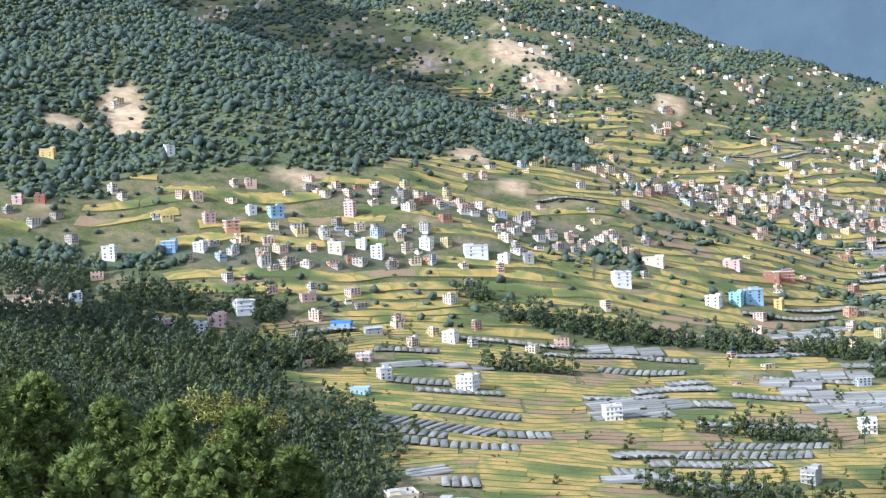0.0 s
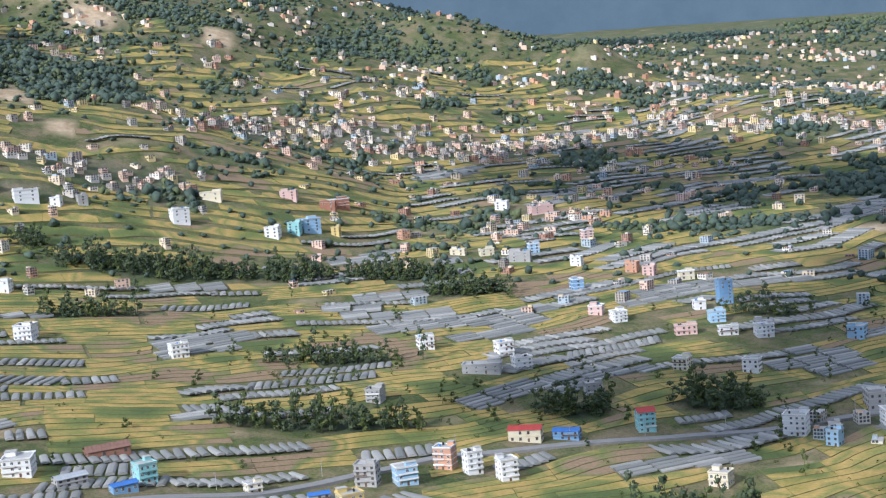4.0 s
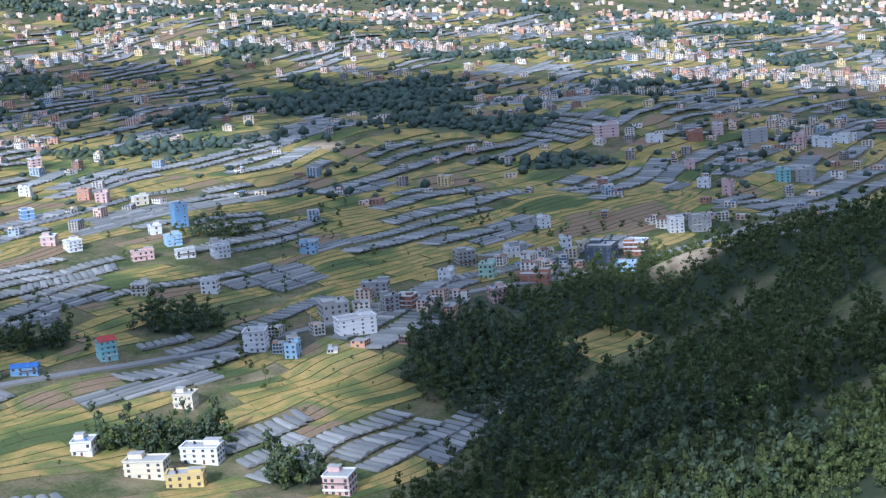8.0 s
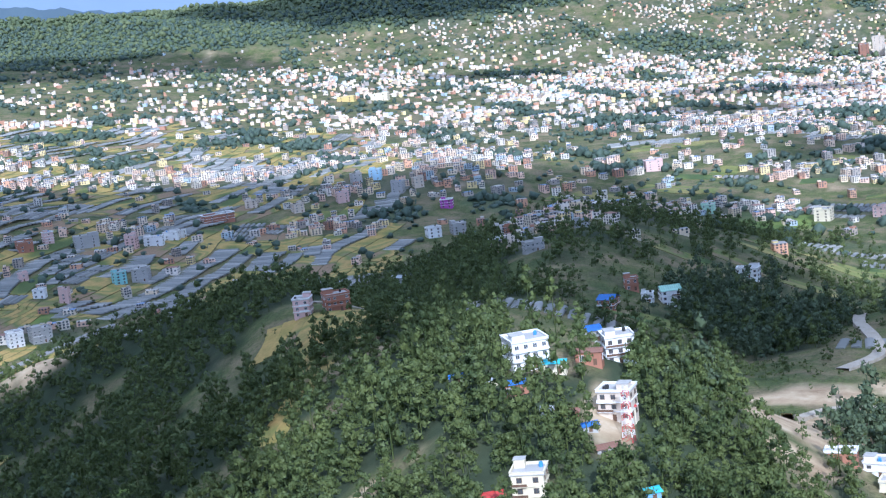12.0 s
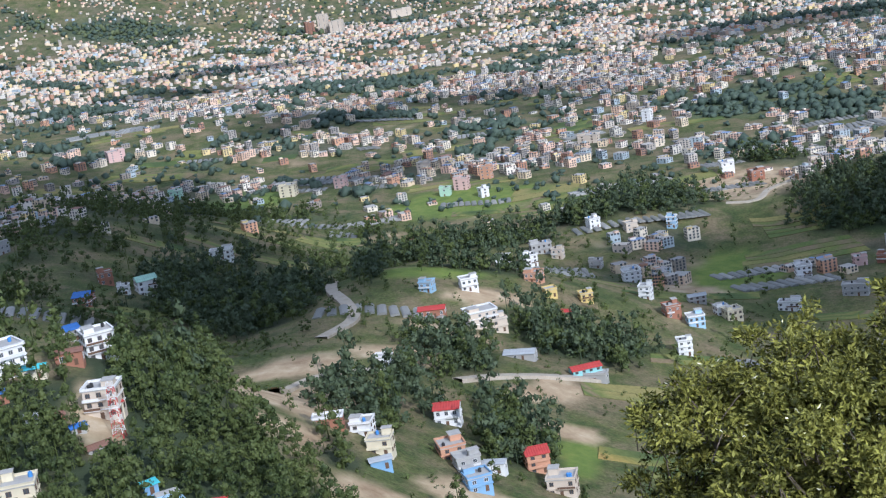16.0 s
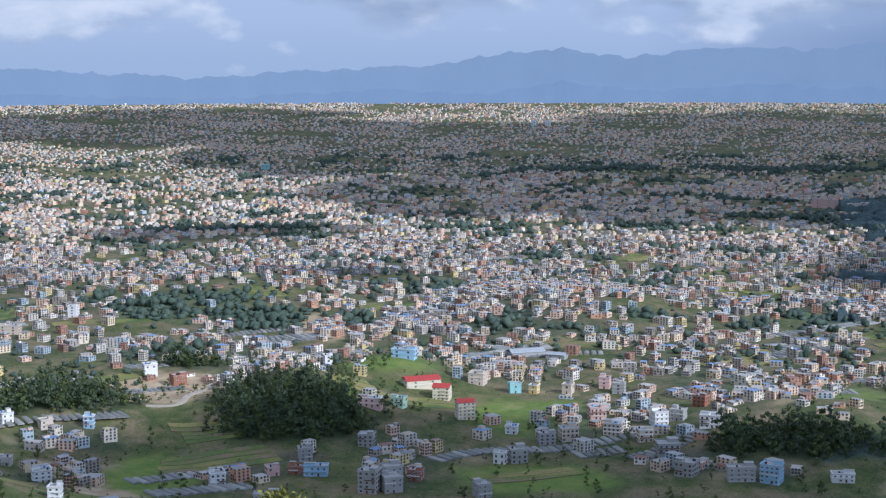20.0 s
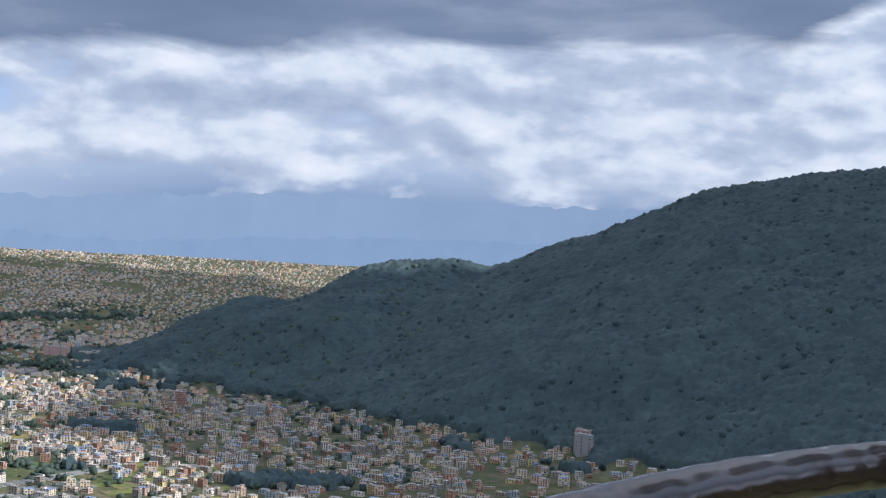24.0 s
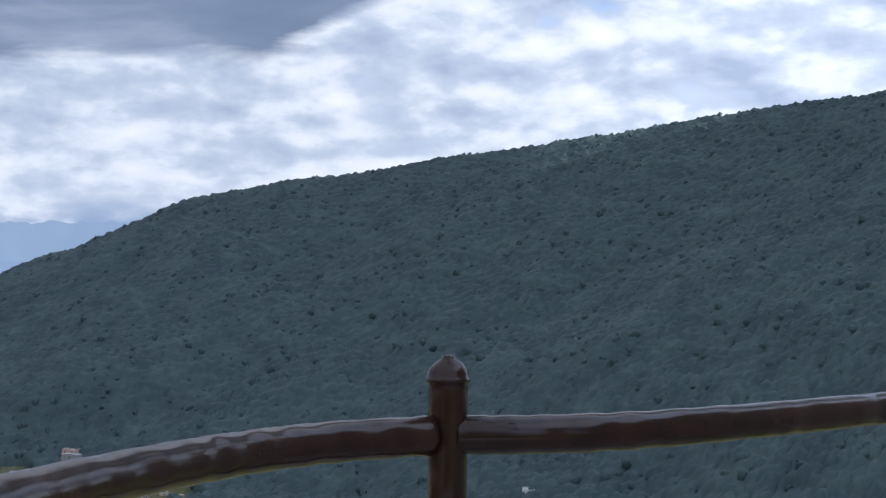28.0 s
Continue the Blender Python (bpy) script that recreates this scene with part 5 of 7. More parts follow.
house(877.1, -210.3, 11.9, 12.9, 17.4, 6, "grey", "flat", -124)
house(885.6, -226.2, 11.9, 10.1, 16.2, 5, "grey", "flat", -86)
house(664.4, 46.2, 14.6, 7.3, 3.6, 1, "grey", "tin", -101)
house(645.9, 12.2, 10.4, 5.2, 4.5, 1, "grey", "flat", -107)
house(1131.1, -314.3, 28.9, 14.5, 8.0, 3, "cream", "red", -87)
house(1099.7, -322.6, 13.2, 11.9, 13.0, 4, "cream", "red", -118)
house(1041.0, -323.1, 13.0, 10.9, 16.6, 5, "cream", "red", -92)
house(846.9, -273.7, 9.1, 9.2, 10.3, 3, "grey", "flat", -84)
house(874.0, -223.1, 11.7, 12.6, 11.8, 4, "grey", "flat", -91)
house(929.9, -14.2, 8.9, 9.7, 9.3, 3, "white", "flat", -70)
house(893.2, -244.1, 9.1, 8.3, 8.5, 3, "brick", "flat", -121)
house(919.1, -310.2, 8.2, 7.1, 8.9, 3, "white", "flat", -126)
house(919.2, -322.2, 11.3, 11.2, 11.2, 4, "grey", "flat", -94)
house(1152.4, -369.0, 13.0, 14.2, 11.0, 4, "beige", "flat", -122)
house(1015.0, -418.8, 12.1, 12.7, 10.9, 4, "pink", "flat", -100)
house(962.2, -410.2, 12.3, 10.9, 10.4, 3, "beige", "flat", -129)
house(971.0, -449.5, 10.6, 11.5, 12.2, 4, "white", "flat", -92)
house(972.2, -465.8, 10.3, 9.1, 9.8, 3, "grey", "flat", -134)
house(929.6, -470.8, 14.1, 12.7, 10.3, 3, "white", "flat", -128)
house(935.1, -422.2, 9.9, 9.1, 10.2, 3, "beige", "flat", -98)
house(1000.9, -498.1, 10.4, 8.9, 10.2, 3, "brick", "flat", -140)
house(815.3, -455.7, 12.3, 10.0, 14.3, 5, "sky", "flat", -137)
house(824.5, -438.8, 17.1, 8.6, 10.8, 3, "grey", "flat", -107)
house(850.5, -414.1, 12.4, 12.6, 10.9, 4, "grey", "flat", -140)
house(988.5, -342.2, 8.6, 8.7, 6.4, 2, "white", "flat", -118)
house(959.5, -374.5, 12.1, 11.2, 11.0, 4, "beige", "flat", -96)
house(957.7, -356.8, 11.5, 11.0, 9.4, 3, "grey", "flat", -97)
house(895.9, -421.3, 14.7, 13.5, 10.6, 3, "grey", "flat", -103)
house(800.2, -497.0, 13.9, 6.9, 6.5, 2, "white", "flat", -111)
house(1123.8, -391.4, 9.5, 8.8, 9.0, 3, "teal", "flat", -97)
house(1118.4, -406.6, 7.2, 7.2, 8.1, 3, "ochre", "flat", -131)
house(1108.7, -432.4, 8.1, 8.6, 9.0, 3, "beige", "flat", -128)
house(1096.7, -472.1, 9.8, 9.0, 10.0, 3, "grey", "flat", -123)
house(1119.6, -469.3, 9.0, 8.7, 11.0, 4, "pink", "flat", -123)
house(1281.1, -112.3, 11.2, 11.4, 12.6, 4, "white", "flat", -85)
house(1256.5, -184.5, 10.5, 9.7, 10.6, 3, "beige", "flat", -81)
house(1239.0, -131.8, 11.7, 10.1, 10.4, 3, "brick", "flat", -74)
house(1231.1, -258.9, 6.6, 7.1, 11.4, 4, "white", "flat", -91)
house(1309.1, -295.5, 7.5, 6.7, 9.1, 3, "beige", "flat", -123)
house(1052.0, -253.0, 17.1, 8.5, 8.2, 3, "pink", "flat", -117)
house(1062.4, -277.4, 10.5, 8.4, 8.3, 3, "mint", "flat", -127)
house(-28.9, 781.5, 15.7, 15.9, 11.3, 4, "cream", "flat", 13)
house(-39.1, 741.0, 11.5, 12.5, 11.8, 4, "pink", "flat", -10)
house(-1.7, 770.0, 14.7, 14.9, 11.1, 4, "white", "flat", -12)
house(58.6, 751.7, 9.7, 9.8, 12.1, 4, "teal", "flat", 16)
house(46.4, 736.5, 13.1, 6.5, 5.1, 2, "blue", "blue", 16)
house(44.2, 804.8, 23.3, 11.6, 4.9, 2, "rust", "rust", 9)
house(21.7, 749.7, 16.0, 8.0, 5.7, 2, "grey", "tin", 16)
house(13.1, 1077.9, 13.1, 14.0, 12.1, 4, "white", "flat", -23)
house(-48.0, 1084.9, 8.8, 7.3, 9.7, 3, "white", "flat", 25)
house(-63.0, 1036.1, 13.1, 6.6, 5.4, 2, "sky", "flat", -12)
house(2.3, 1218.0, 11.0, 10.2, 10.9, 4, "white", "flat", -22)
house(-197.8, 1177.5, 12.3, 10.9, 9.8, 3, "white", "flat", 1)
house(-226.9, 1184.5, 13.3, 6.6, 8.1, 3, "pink", "flat", -10)
house(-187.9, 1211.5, 13.9, 12.4, 11.8, 4, "pink", "flat", -2)
house(-303.5, 1348.3, 12.1, 11.0, 13.3, 4, "white", "flat", -4)
house(-253.2, 1370.8, 13.6, 13.2, 10.3, 3, "blue", "flat", -1)
house(-119.5, 1284.5, 13.3, 6.7, 6.7, 2, "pink", "flat", 26)
house(-65.0, 1140.2, 11.8, 5.9, 6.8, 2, "pink", "flat", -19)
house(-105.5, 1105.0, 8.8, 4.4, 5.0, 2, "pink", "flat", 16)
house(-87.8, 1234.9, 17.1, 8.6, 4.6, 1, "blue", "blue", -15)
house(-61.6, 1224.5, 14.6, 7.3, 6.4, 2, "grey", "tin", 18)
house(31.0, 1417.7, 22.2, 11.1, 12.6, 4, "white", "flat", 9)
house(57.7, 1416.8, 9.8, 8.1, 8.4, 3, "white", "flat", -22)
house(81.4, 1423.7, 9.1, 9.4, 9.5, 3, "grey", "flat", 9)
house(-61.9, 1388.6, 10.9, 9.0, 13.4, 4, "white", "flat", -11)
house(-100.4, 1390.4, 13.2, 13.4, 10.3, 3, "cream", "flat", -9)
house(-77.1, 1403.9, 8.9, 9.0, 9.4, 3, "white", "flat", -10)
house(-15.7, 1421.9, 10.8, 11.0, 11.6, 4, "white", "flat", -22)
house(-170.9, 1250.4, 16.0, 15.2, 12.2, 4, "white", "flat", 22)
house(-407.2, 1549.4, 15.4, 7.7, 9.5, 3, "ochre", "flat", -7)
house(-385.8, 1430.9, 9.9, 9.1, 7.7, 2, "brick", "flat", 5)
house(-406.0, 1425.3, 9.3, 9.1, 7.7, 2, "pink", "flat", 1)
house(-224.8, 1432.5, 10.9, 10.1, 10.7, 3, "pink", "flat", 25)
house(-201.6, 1419.8, 13.7, 13.5, 11.7, 4, "orange", "flat", 21)
house(-163.3, 1460.9, 13.8, 11.5, 12.0, 4, "sky", "flat", 26)
house(-187.2, 1462.1, 8.4, 9.1, 8.7, 3, "white", "flat", 30)
house(-91.2, 1483.2, 10.0, 8.2, 16.5, 5, "pink", "flat", -20)
house(-224.6, 1371.7, 10.3, 11.0, 9.3, 3, "white", "flat", -14)
house(-283.9, 1568.5, 9.5, 9.6, 10.6, 3, "white", "flat", 30)
house(345.4, 1511.0, 21.5, 10.8, 11.5, 4, "brick", "flat", 4)
house(295.5, 1427.7, 17.6, 16.7, 14.1, 5, "sky", "flat", 9)
house(3234.7, 578.5, 19.4, 20.9, 31.7, 10, "rust", "flat", -70)
house(3240.0, 547.6, 20.4, 17.4, 48.8, 16, "beige", "flat", -100)
house(3217.0, 515.0, 27.1, 26.9, 31.4, 10, "beige", "flat", -94)
house(3359.5, 389.6, 47.5, 23.7, 20.1, 6, "beige", "flat", -70)
house(1643.1, 541.5, 19.9, 16.4, 14.2, 5, "pink", "flat", -61)
house(1392.7, 689.4, 12.9, 10.5, 10.5, 3, "purple", "flat", -73)
house(1526.0, 3.2, 21.2, 10.6, 10.3, 3, "beige", "flat", -111)
house(2333.2, 1330.7, 31.7, 15.9, 10.0, 3, "ochre", "flat", -77)
house(2373.2, 1283.3, 31.9, 15.9, 14.0, 5, "cream", "flat", -78)
house(2423.9, -1453.0, 43.3, 21.6, 18.9, 6, "pink", "flat", -138)
house(2371.8, -1491.9, 39.8, 19.9, 12.5, 4, "beige", "flat", -111)
house(4066.7, -1475.2, 13.3, 14.1, 19.2, 6, "white", "flat", -125)
house(4052.5, -1513.6, 13.1, 14.2, 19.2, 6, "white", "flat", -127)
house(3401.8, -574.6, 17.8, 18.1, 12.8, 4, "teal", "flat", -111)
house(1604.8, -62.4, 9.9, 9.0, 14.4, 5, "white", "flat", -113)
house(1204.3, -319.7, 20.2, 10.1, 8.5, 3, "sky", "flat", -122)
house(1279.0, -456.4, 33.2, 16.6, 5.1, 2, "grey", "tin", -88)
house(1254.1, -477.8, 18.7, 9.4, 5.1, 2, "grey", "tin", -133)
house(1180.6, -1465.6, 16.4, 16.7, 18.3, 6, "pink", "flat", -165)
house(518.7, -1319.7, 9.1, 9.8, 10.6, 3, "white", "flat", -137)
house(581.6, -1350.1, 7.1, 6.5, 5.5, 2, "mint", "flat", -180)
house(549.3, -1337.6, 7.5, 6.4, 5.4, 2, "grey", "flat", -174)
house(1157.6, -1438.0, 20.0, 20.2, 29.0, 9, "grey", "flat", -128)
house(986.4, -1387.0, 9.1, 8.2, 16.6, 5, "beige", "flat", -133)
house(1636.5, -1300.0, 25.3, 20.5, 18.7, 6, "grey", "flat", -140)
house(1760.8, -1261.5, 12.7, 13.7, 29.1, 9, "brick", "flat", -146)
house(891.6, 926.7, 8.6, 7.8, 7.7, 2, "brick", "flat", -33)
house(707.4, 715.3, 14.7, 7.4, 7.6, 2, "sky", "flat", -54)
house(423.0, 213.8, 5.1, 2.6, 2.9, 1, "grey", "blue", -49)
house(413.0, 197.9, 5.6, 2.8, 3.2, 1, "cream", "tin", -47)
house(388.2, 155.1, 4.5, 2.2, 2.3, 1, "grey", "blue", -46)
house(359.9, 128.1, 3.9, 4.2, 3.3, 1, "blue", "cyan", -48)
house(391.1, 168.8, 3.4, 2.8, 2.6, 1, "white", "tin", -83)
house(393.6, 162.9, 4.8, 2.4, 2.3, 1, "brick", "rust", -58)
house(378.6, 146.6, 7.3, 3.7, 2.2, 1, "grey", "rust", -47)
house(1382.6, 809.3, 12.6, 10.1, 13.2, 4, "pink", "flat", -45)
house(1453.7, 830.0, 11.5, 9.7, 12.5, 4, "grey", "flat", -40)
house(1468.2, 812.4, 13.4, 11.9, 13.8, 4, "sky", "flat", -72)
house(1426.7, 763.1, 13.0, 11.2, 14.5, 5, "grey", "flat", -83)
house(1451.1, 751.1, 11.1, 10.7, 12.2, 4, "beige", "flat", -45)
house(1336.5, 839.0, 11.5, 12.0, 10.6, 3, "beige", "flat", -41)
house(1347.2, 903.3, 12.8, 12.2, 9.7, 3, "beige", "flat", -68)
house(1279.4, 903.1, 32.9, 16.4, 10.5, 3, "brick", "flat", -39)
house(1189.3, 897.6, 15.5, 7.7, 10.0, 3, "white", "flat", -74)
house(1155.4, 921.7, 10.4, 9.3, 12.1, 4, "pink", "flat", -67)
house(1120.3, 994.5, 9.4, 8.6, 13.4, 4, "pink", "flat", -31)
house(1045.8, 1010.1, 15.3, 7.6, 8.7, 3, "white", "flat", -30)
house(985.0, 447.8, 15.1, 7.5, 6.5, 2, "white", "flat", -86)
house(847.5, 363.0, 12.8, 6.4, 7.6, 2, "grey", "flat", -43)
house(922.9, 358.4, 10.5, 5.3, 5.9, 2, "grey", "flat", -55)
house(1028.8, 457.6, 9.8, 4.9, 5.9, 2, "brick", "flat", -76)
house(1414.3, 300.9, 15.4, 16.1, 14.1, 5, "cream", "flat", -93)
house(1428.2, 250.4, 11.2, 11.4, 12.0, 4, "pink", "flat", -102)
house(1433.9, 419.4, 12.8, 12.7, 10.1, 3, "mint", "flat", -85)
house(1421.3, 460.5, 12.0, 10.2, 10.1, 3, "pink", "flat", -49)
house(823.8, -59.8, 6.6, 6.8, 6.4, 2, "white", "flat", -73)
house(936.6, -158.8, 8.0, 8.7, 6.6, 2, "pink", "flat", -87)
house(933.8, -174.7, 10.3, 5.2, 6.6, 2, "brick", "flat", -114)
house(1464.1, 170.6, 12.1, 10.2, 13.3, 4, "beige", "flat", -103)
house(1348.3, 124.5, 13.1, 11.8, 13.3, 4, "pink", "flat", -100)
house(1390.2, 103.5, 10.4, 10.3, 15.7, 5, "orange", "flat", -103)
house(785.3, 33.7, 6.5, 6.9, 5.4, 2, "ochre", "flat", -73)


# ---- trees ----
ICO_V = np.array([(0, 0, -1), (0.72, -0.53, -0.45), (-0.28, -0.85, -0.45), (-0.89, 0, -0.45), (-0.28, 0.85, -0.45), (0.72, 0.53, -0.45), (0.28, -0.85, 0.45), (-0.72, -0.53, 0.45),
                  (-0.72, 0.53, 0.45), (0.28, 0.85, 0.45), (0.89, 0, 0.45), (0, 0, 1)])
ICO_F = np.array([(0, 1, 2), (1, 0, 5), (0, 2, 3), (0, 3, 4), (0, 4, 5), (1, 5, 10), (2, 1, 6), (3, 2, 7), (4, 3, 8), (5, 4, 9), (1, 10, 6), (2, 6, 7), (3, 7, 8), (4, 8, 9), (5, 9, 10),
                  (6, 10, 11), (7, 6, 11), (8, 7, 11), (9, 8, 11), (10, 9, 11)])


def leaf_chips(rng, centres, sizes, count, s0, s1, n):
    """Loose triangular leaf sprays on the skin of lumps; returns points and faces that start at number n."""
    k = rng.integers(len(centres), size=count)
    w = rng.standard_normal((count, 3))
    w[:, 2] = 0.6 * w[:, 2] + 0.4 * np.abs(w[:, 2])
    w /= np.linalg.norm(w, axis=1)[:, None]
    p = centres[k] + w * sizes[k] * rng.uniform(0.6, 1.15, (count, 1))
    t1 = np.cross(w, rng.standard_normal((count, 3)))
    t1 /= np.linalg.norm(t1, axis=1)[:, None]
    t2 = np.cross(w, t1) * 0.8 + 0.35 * w + np.array([0, 0, 0.15])
    s = rng.uniform(s0, s1, (count, 1))
    v = np.stack([p - t1 * s, p + t1 * s * 0.9 - t2 * s * 0.4, p + t2 * s * 1.5], 1).reshape(-1, 3)
    return v, np.arange(count * 3).reshape(-1, 3) + n


def far_crown(rng, tall, chips=5):
    """A rounded, uneven crown for woods seen from far off; 1 m wide, base at zero."""
    size = np.array([0.46, 0.46, 0.46 * tall])
    mid = np.array([0, 0, 0.5 * tall])
    v = (ICO_V + 0.22 * rng.standard_normal((12, 3))) * size + mid
    v[0] = (0.02, 0.03, -0.12)
    cv, cf = leaf_chips(rng, mid[None], size[None] * 0.9, chips, 0.12, 0.2, 12)
    return np.concatenate([v, cv]), np.concatenate([ICO_F, cf])


def mid_crown(rng, lumps, chips, tall, narrow=0.0, s0=0.055, s1=0.105):
    """A crown of leafy lumps round several limb ends, ragged with loose sprays, over a trunk; 1 m wide, base at zero."""
    vs, fs, n = [], [], 0
    centres, sizes = [], []
    for k in range(lumps):
        h = (k + 0.6) / lumps
        r = (0.36 * (1 - narrow * h) + 0.03) * math.sqrt(max(0.12, 1 - (2 * h - 0.8) ** 2 * 0.85)) * rng.uniform(0.7, 1.1)
        a = k * 2.4 + rng.uniform(-0.6, 0.6)
        centres.append(np.array([r * math.cos(a) * 0.85, r * math.sin(a) * 0.85, 0.13 + h * (tall - 0.28)]))
        sizes.append(np.array([0.21, 0.21, 0.17 * max(1.0, tall * 0.7)]) * rng.uniform(0.75, 1.2) * (1 - 0.5 * narrow * h) * (9 / (lumps + 3)) ** 0.4)
        vs.append((ICO_V + 0.24 * rng.standard_normal((12, 3))) * sizes[-1] * 0.58 + centres[-1])
        fs.append(ICO_F + n)
        n += 12
    v, f = leaf_chips(rng, np.array(centres), np.array(sizes), chips, s0, s1, n)
    vs.append(v)
    fs.append(f)
    n += len(v)
    ring = np.array([(math.cos(a), math.sin(a), 0) for a in (0, 2.1, 4.2)])
    vs += [ring * 0.03, ring * 0.015 + np.array([0, 0, tall * 0.75])]
    fs.append(np.array([(n, n + 1, n + 4), (n, n + 4, n + 3), (n + 1, n + 2, n + 5), (n + 1, n + 5, n + 4), (n + 2, n, n + 3), (n + 2, n + 3, n + 5)]))
    return np.concatenate(vs), np.concatenate(fs)


def scatter(az0, az1, d0, d1, step, density, seed):
    """Places on a jittered lattice where the density allows."""
    rng = np.random.default_rng(seed)
    lim = d1
    gx, gy = np.meshgrid(np.arange(-lim, lim, step), np.arange(-lim, lim, step))
    x = gx.ravel() + rng.uniform(-0.5, 0.5, gx.size) * step
    y = gy.ravel() + rng.uniform(-0.5, 0.5, gx.size) * step
    d, az = np.hypot(x, y), np.degrees(np.arctan2(x, y))
    k = (d > d0) & (d < d1) & (az > az0) & (az < az1)
    x, y = x[k], y[k]
    k = rng.random(len(x)) < density(x, y)
    return x[k], y[k], rng


def in_view(x, y, z, up=0.0):
    """Not hidden behind nearer ground as seen from the viewpoint."""
    ok = np.ones(len(x), bool)
    d = np.hypot(x, y)
    e = (z + up - EYE_Z) / d
    for k in np.linspace(0.04, 0.97, 40):
        ok &= (ground_z(x * k, y * k) - EYE_Z) / (d * k) < e + 0.004
    return ok


def clear_of_houses(x, y):
    """False close round a house, and just before it as seen from the viewpoint."""
    ok = np.ones(len(x), bool)
    for hx, hy, r in HOUSES:
        near = np.nonzero((np.abs(x - hx) < 40) & (np.abs(y - hy) < 40))[0]
        if not len(near):
            continue
        d = math.hypot(hx, hy)
        ux, uy = hx / d, hy / d
        gx, gy = x[near] - hx, y[near] - hy
        along, over = gx * ux + gy * uy, np.abs(gx * uy - gy * ux)
        ok[near] &= ~((over < r * 0.5 + 1.0) & (along > -r * 0.6 - (7 if d < 600 else 24)) & (along < r * 0.6 + 3))
    return ok


def make_woods(name, label, zone, step, protos, size, leaf, seed, up=14, density=None, things=0, sink=0.0):
    x, y, rng = scatter(*zone, step, density or wooded, seed)
    z = ground_z(x, y)
    k = in_view(x, y, z, up) & clear_of_houses(x, y)
    x, y, z = x[k], y[k], z[k]
    pick = rng.integers(len(protos), size=len(x))
    if things:
        # the nearest stand as trees of their own, with a trunk and a crown each
        near = np.argsort(np.hypot(x, y))[:things]
        for i in near:
            s = rng.uniform(0.75, 1.35)
            copy_thing(TREE_KINDS[rng.integers(len(TREE_KINDS))], Matrix.Translation((x[i], y[i], z[i] - 0.3)) @ pose(0, 0, 0, 0, 0, rng.uniform(0, 360))).scale = (s, s, s * rng.uniform(0.9, 1.2))
        k = np.ones(len(x), bool)
        k[near] = False
        x, y, z, pick = x[k], y[k], z[k], pick[k]
    vs, fs, n = [], [], 0
    for i, (pv, pf) in enumerate(protos):
        q = pick == i
        if not q.any():
            continue
        s = rng.uniform(*size, q.sum())
        v, f = stamp(pv, pf, np.stack([x[q], y[q], z[q] - 0.4 - sink * s], -1), rng.uniform(0, 6.28, q.sum()), s, s * rng.uniform(0.8, 1.25, q.sum()))
        vs.append(v)
        fs.append(f + n)
        n += len(v)
    print(name, len(x), "trees")
    me = plain_stuff(name, np.concatenate(vs), np.concatenate(fs), [leaf], smooth=True)
    return tagged(new(name, me), label, "trees", kind="stuff")


def make_canopy():
    """The closed leaf roof of the wooded hill: crown beside crown, each a low uneven dome."""
    az, dist = np.radians(np.arange(121.5, 178.0, 0.085)), np.arange(1180.0, 2880.0, 3.6)
    A, D = np.meshgrid(az, dist, indexing="ij")
    X, Y = D * np.sin(A), D * np.cos(A)
    cell = 9.5
    gi, gj = np.floor(X / cell), np.floor(Y / cell)
    top = np.full(X.shape, -1.0)
    for di in (-1, 0, 1):
        for dj in (-1, 0, 1):
            a, b = gi + di, gj + dj

            def roll(k):
                v = np.sin(a * 127.1 + b * 311.7 + k * 74.7) * 43758.5453
                return v - np.floor(v)
            cx, cy = (a + 0.15 + 0.7 * roll(1)) * cell, (b + 0.15 + 0.7 * roll(2)) * cell
            size, rise = 4.4 + 3.2 * roll(3), 4.5 + 5.5 * roll(4)
            r2 = ((X - cx) ** 2 + (Y - cy) ** 2) / size ** 2
            top = np.maximum(top, rise * np.sqrt(np.clip(1 - 0.75 * r2, 0, 1)) + 2.2 * roll(5))
    rng = np.random.default_rng(77)
    Z = ground_z(X, Y) + 2.5 + np.maximum(top, 0.6) + rng.normal(0, 0.6, X.shape)
    Z = np.where(wooded(X, Y) > 0.45, Z, ground_z(X, Y) - 3.0)
    n, m = X.shape
    p, q = np.meshgrid(np.arange(n - 1), np.arange(m - 1), indexing="ij")
    f = np.stack([p * m + q, p * m + q + 1, (p + 1) * m + q + 1, (p + 1) * m + q], -1).reshape(-1, 4)
    above = Z > ground_z(X, Y)
    keep = (above[:-1, :-1] | above[1:, :-1] | above[:-1, 1:] | above[1:, 1:]).ravel()
    me = plain_stuff("hill_canopy", np.stack([X, Y, Z], -1).reshape(-1, 3), f[keep], [LEAF_HILL_HAZED], smooth=True)
    tagged(new("hill_canopy", me), "dense dark green woods on the slope of the hill", "trees", kind="stuff")


def part_mesh(name, mesh, parent, label=""):
    ob = new(name, mesh)
    ob.parent = parent
    if label:
        ob["label"] = label
    return ob


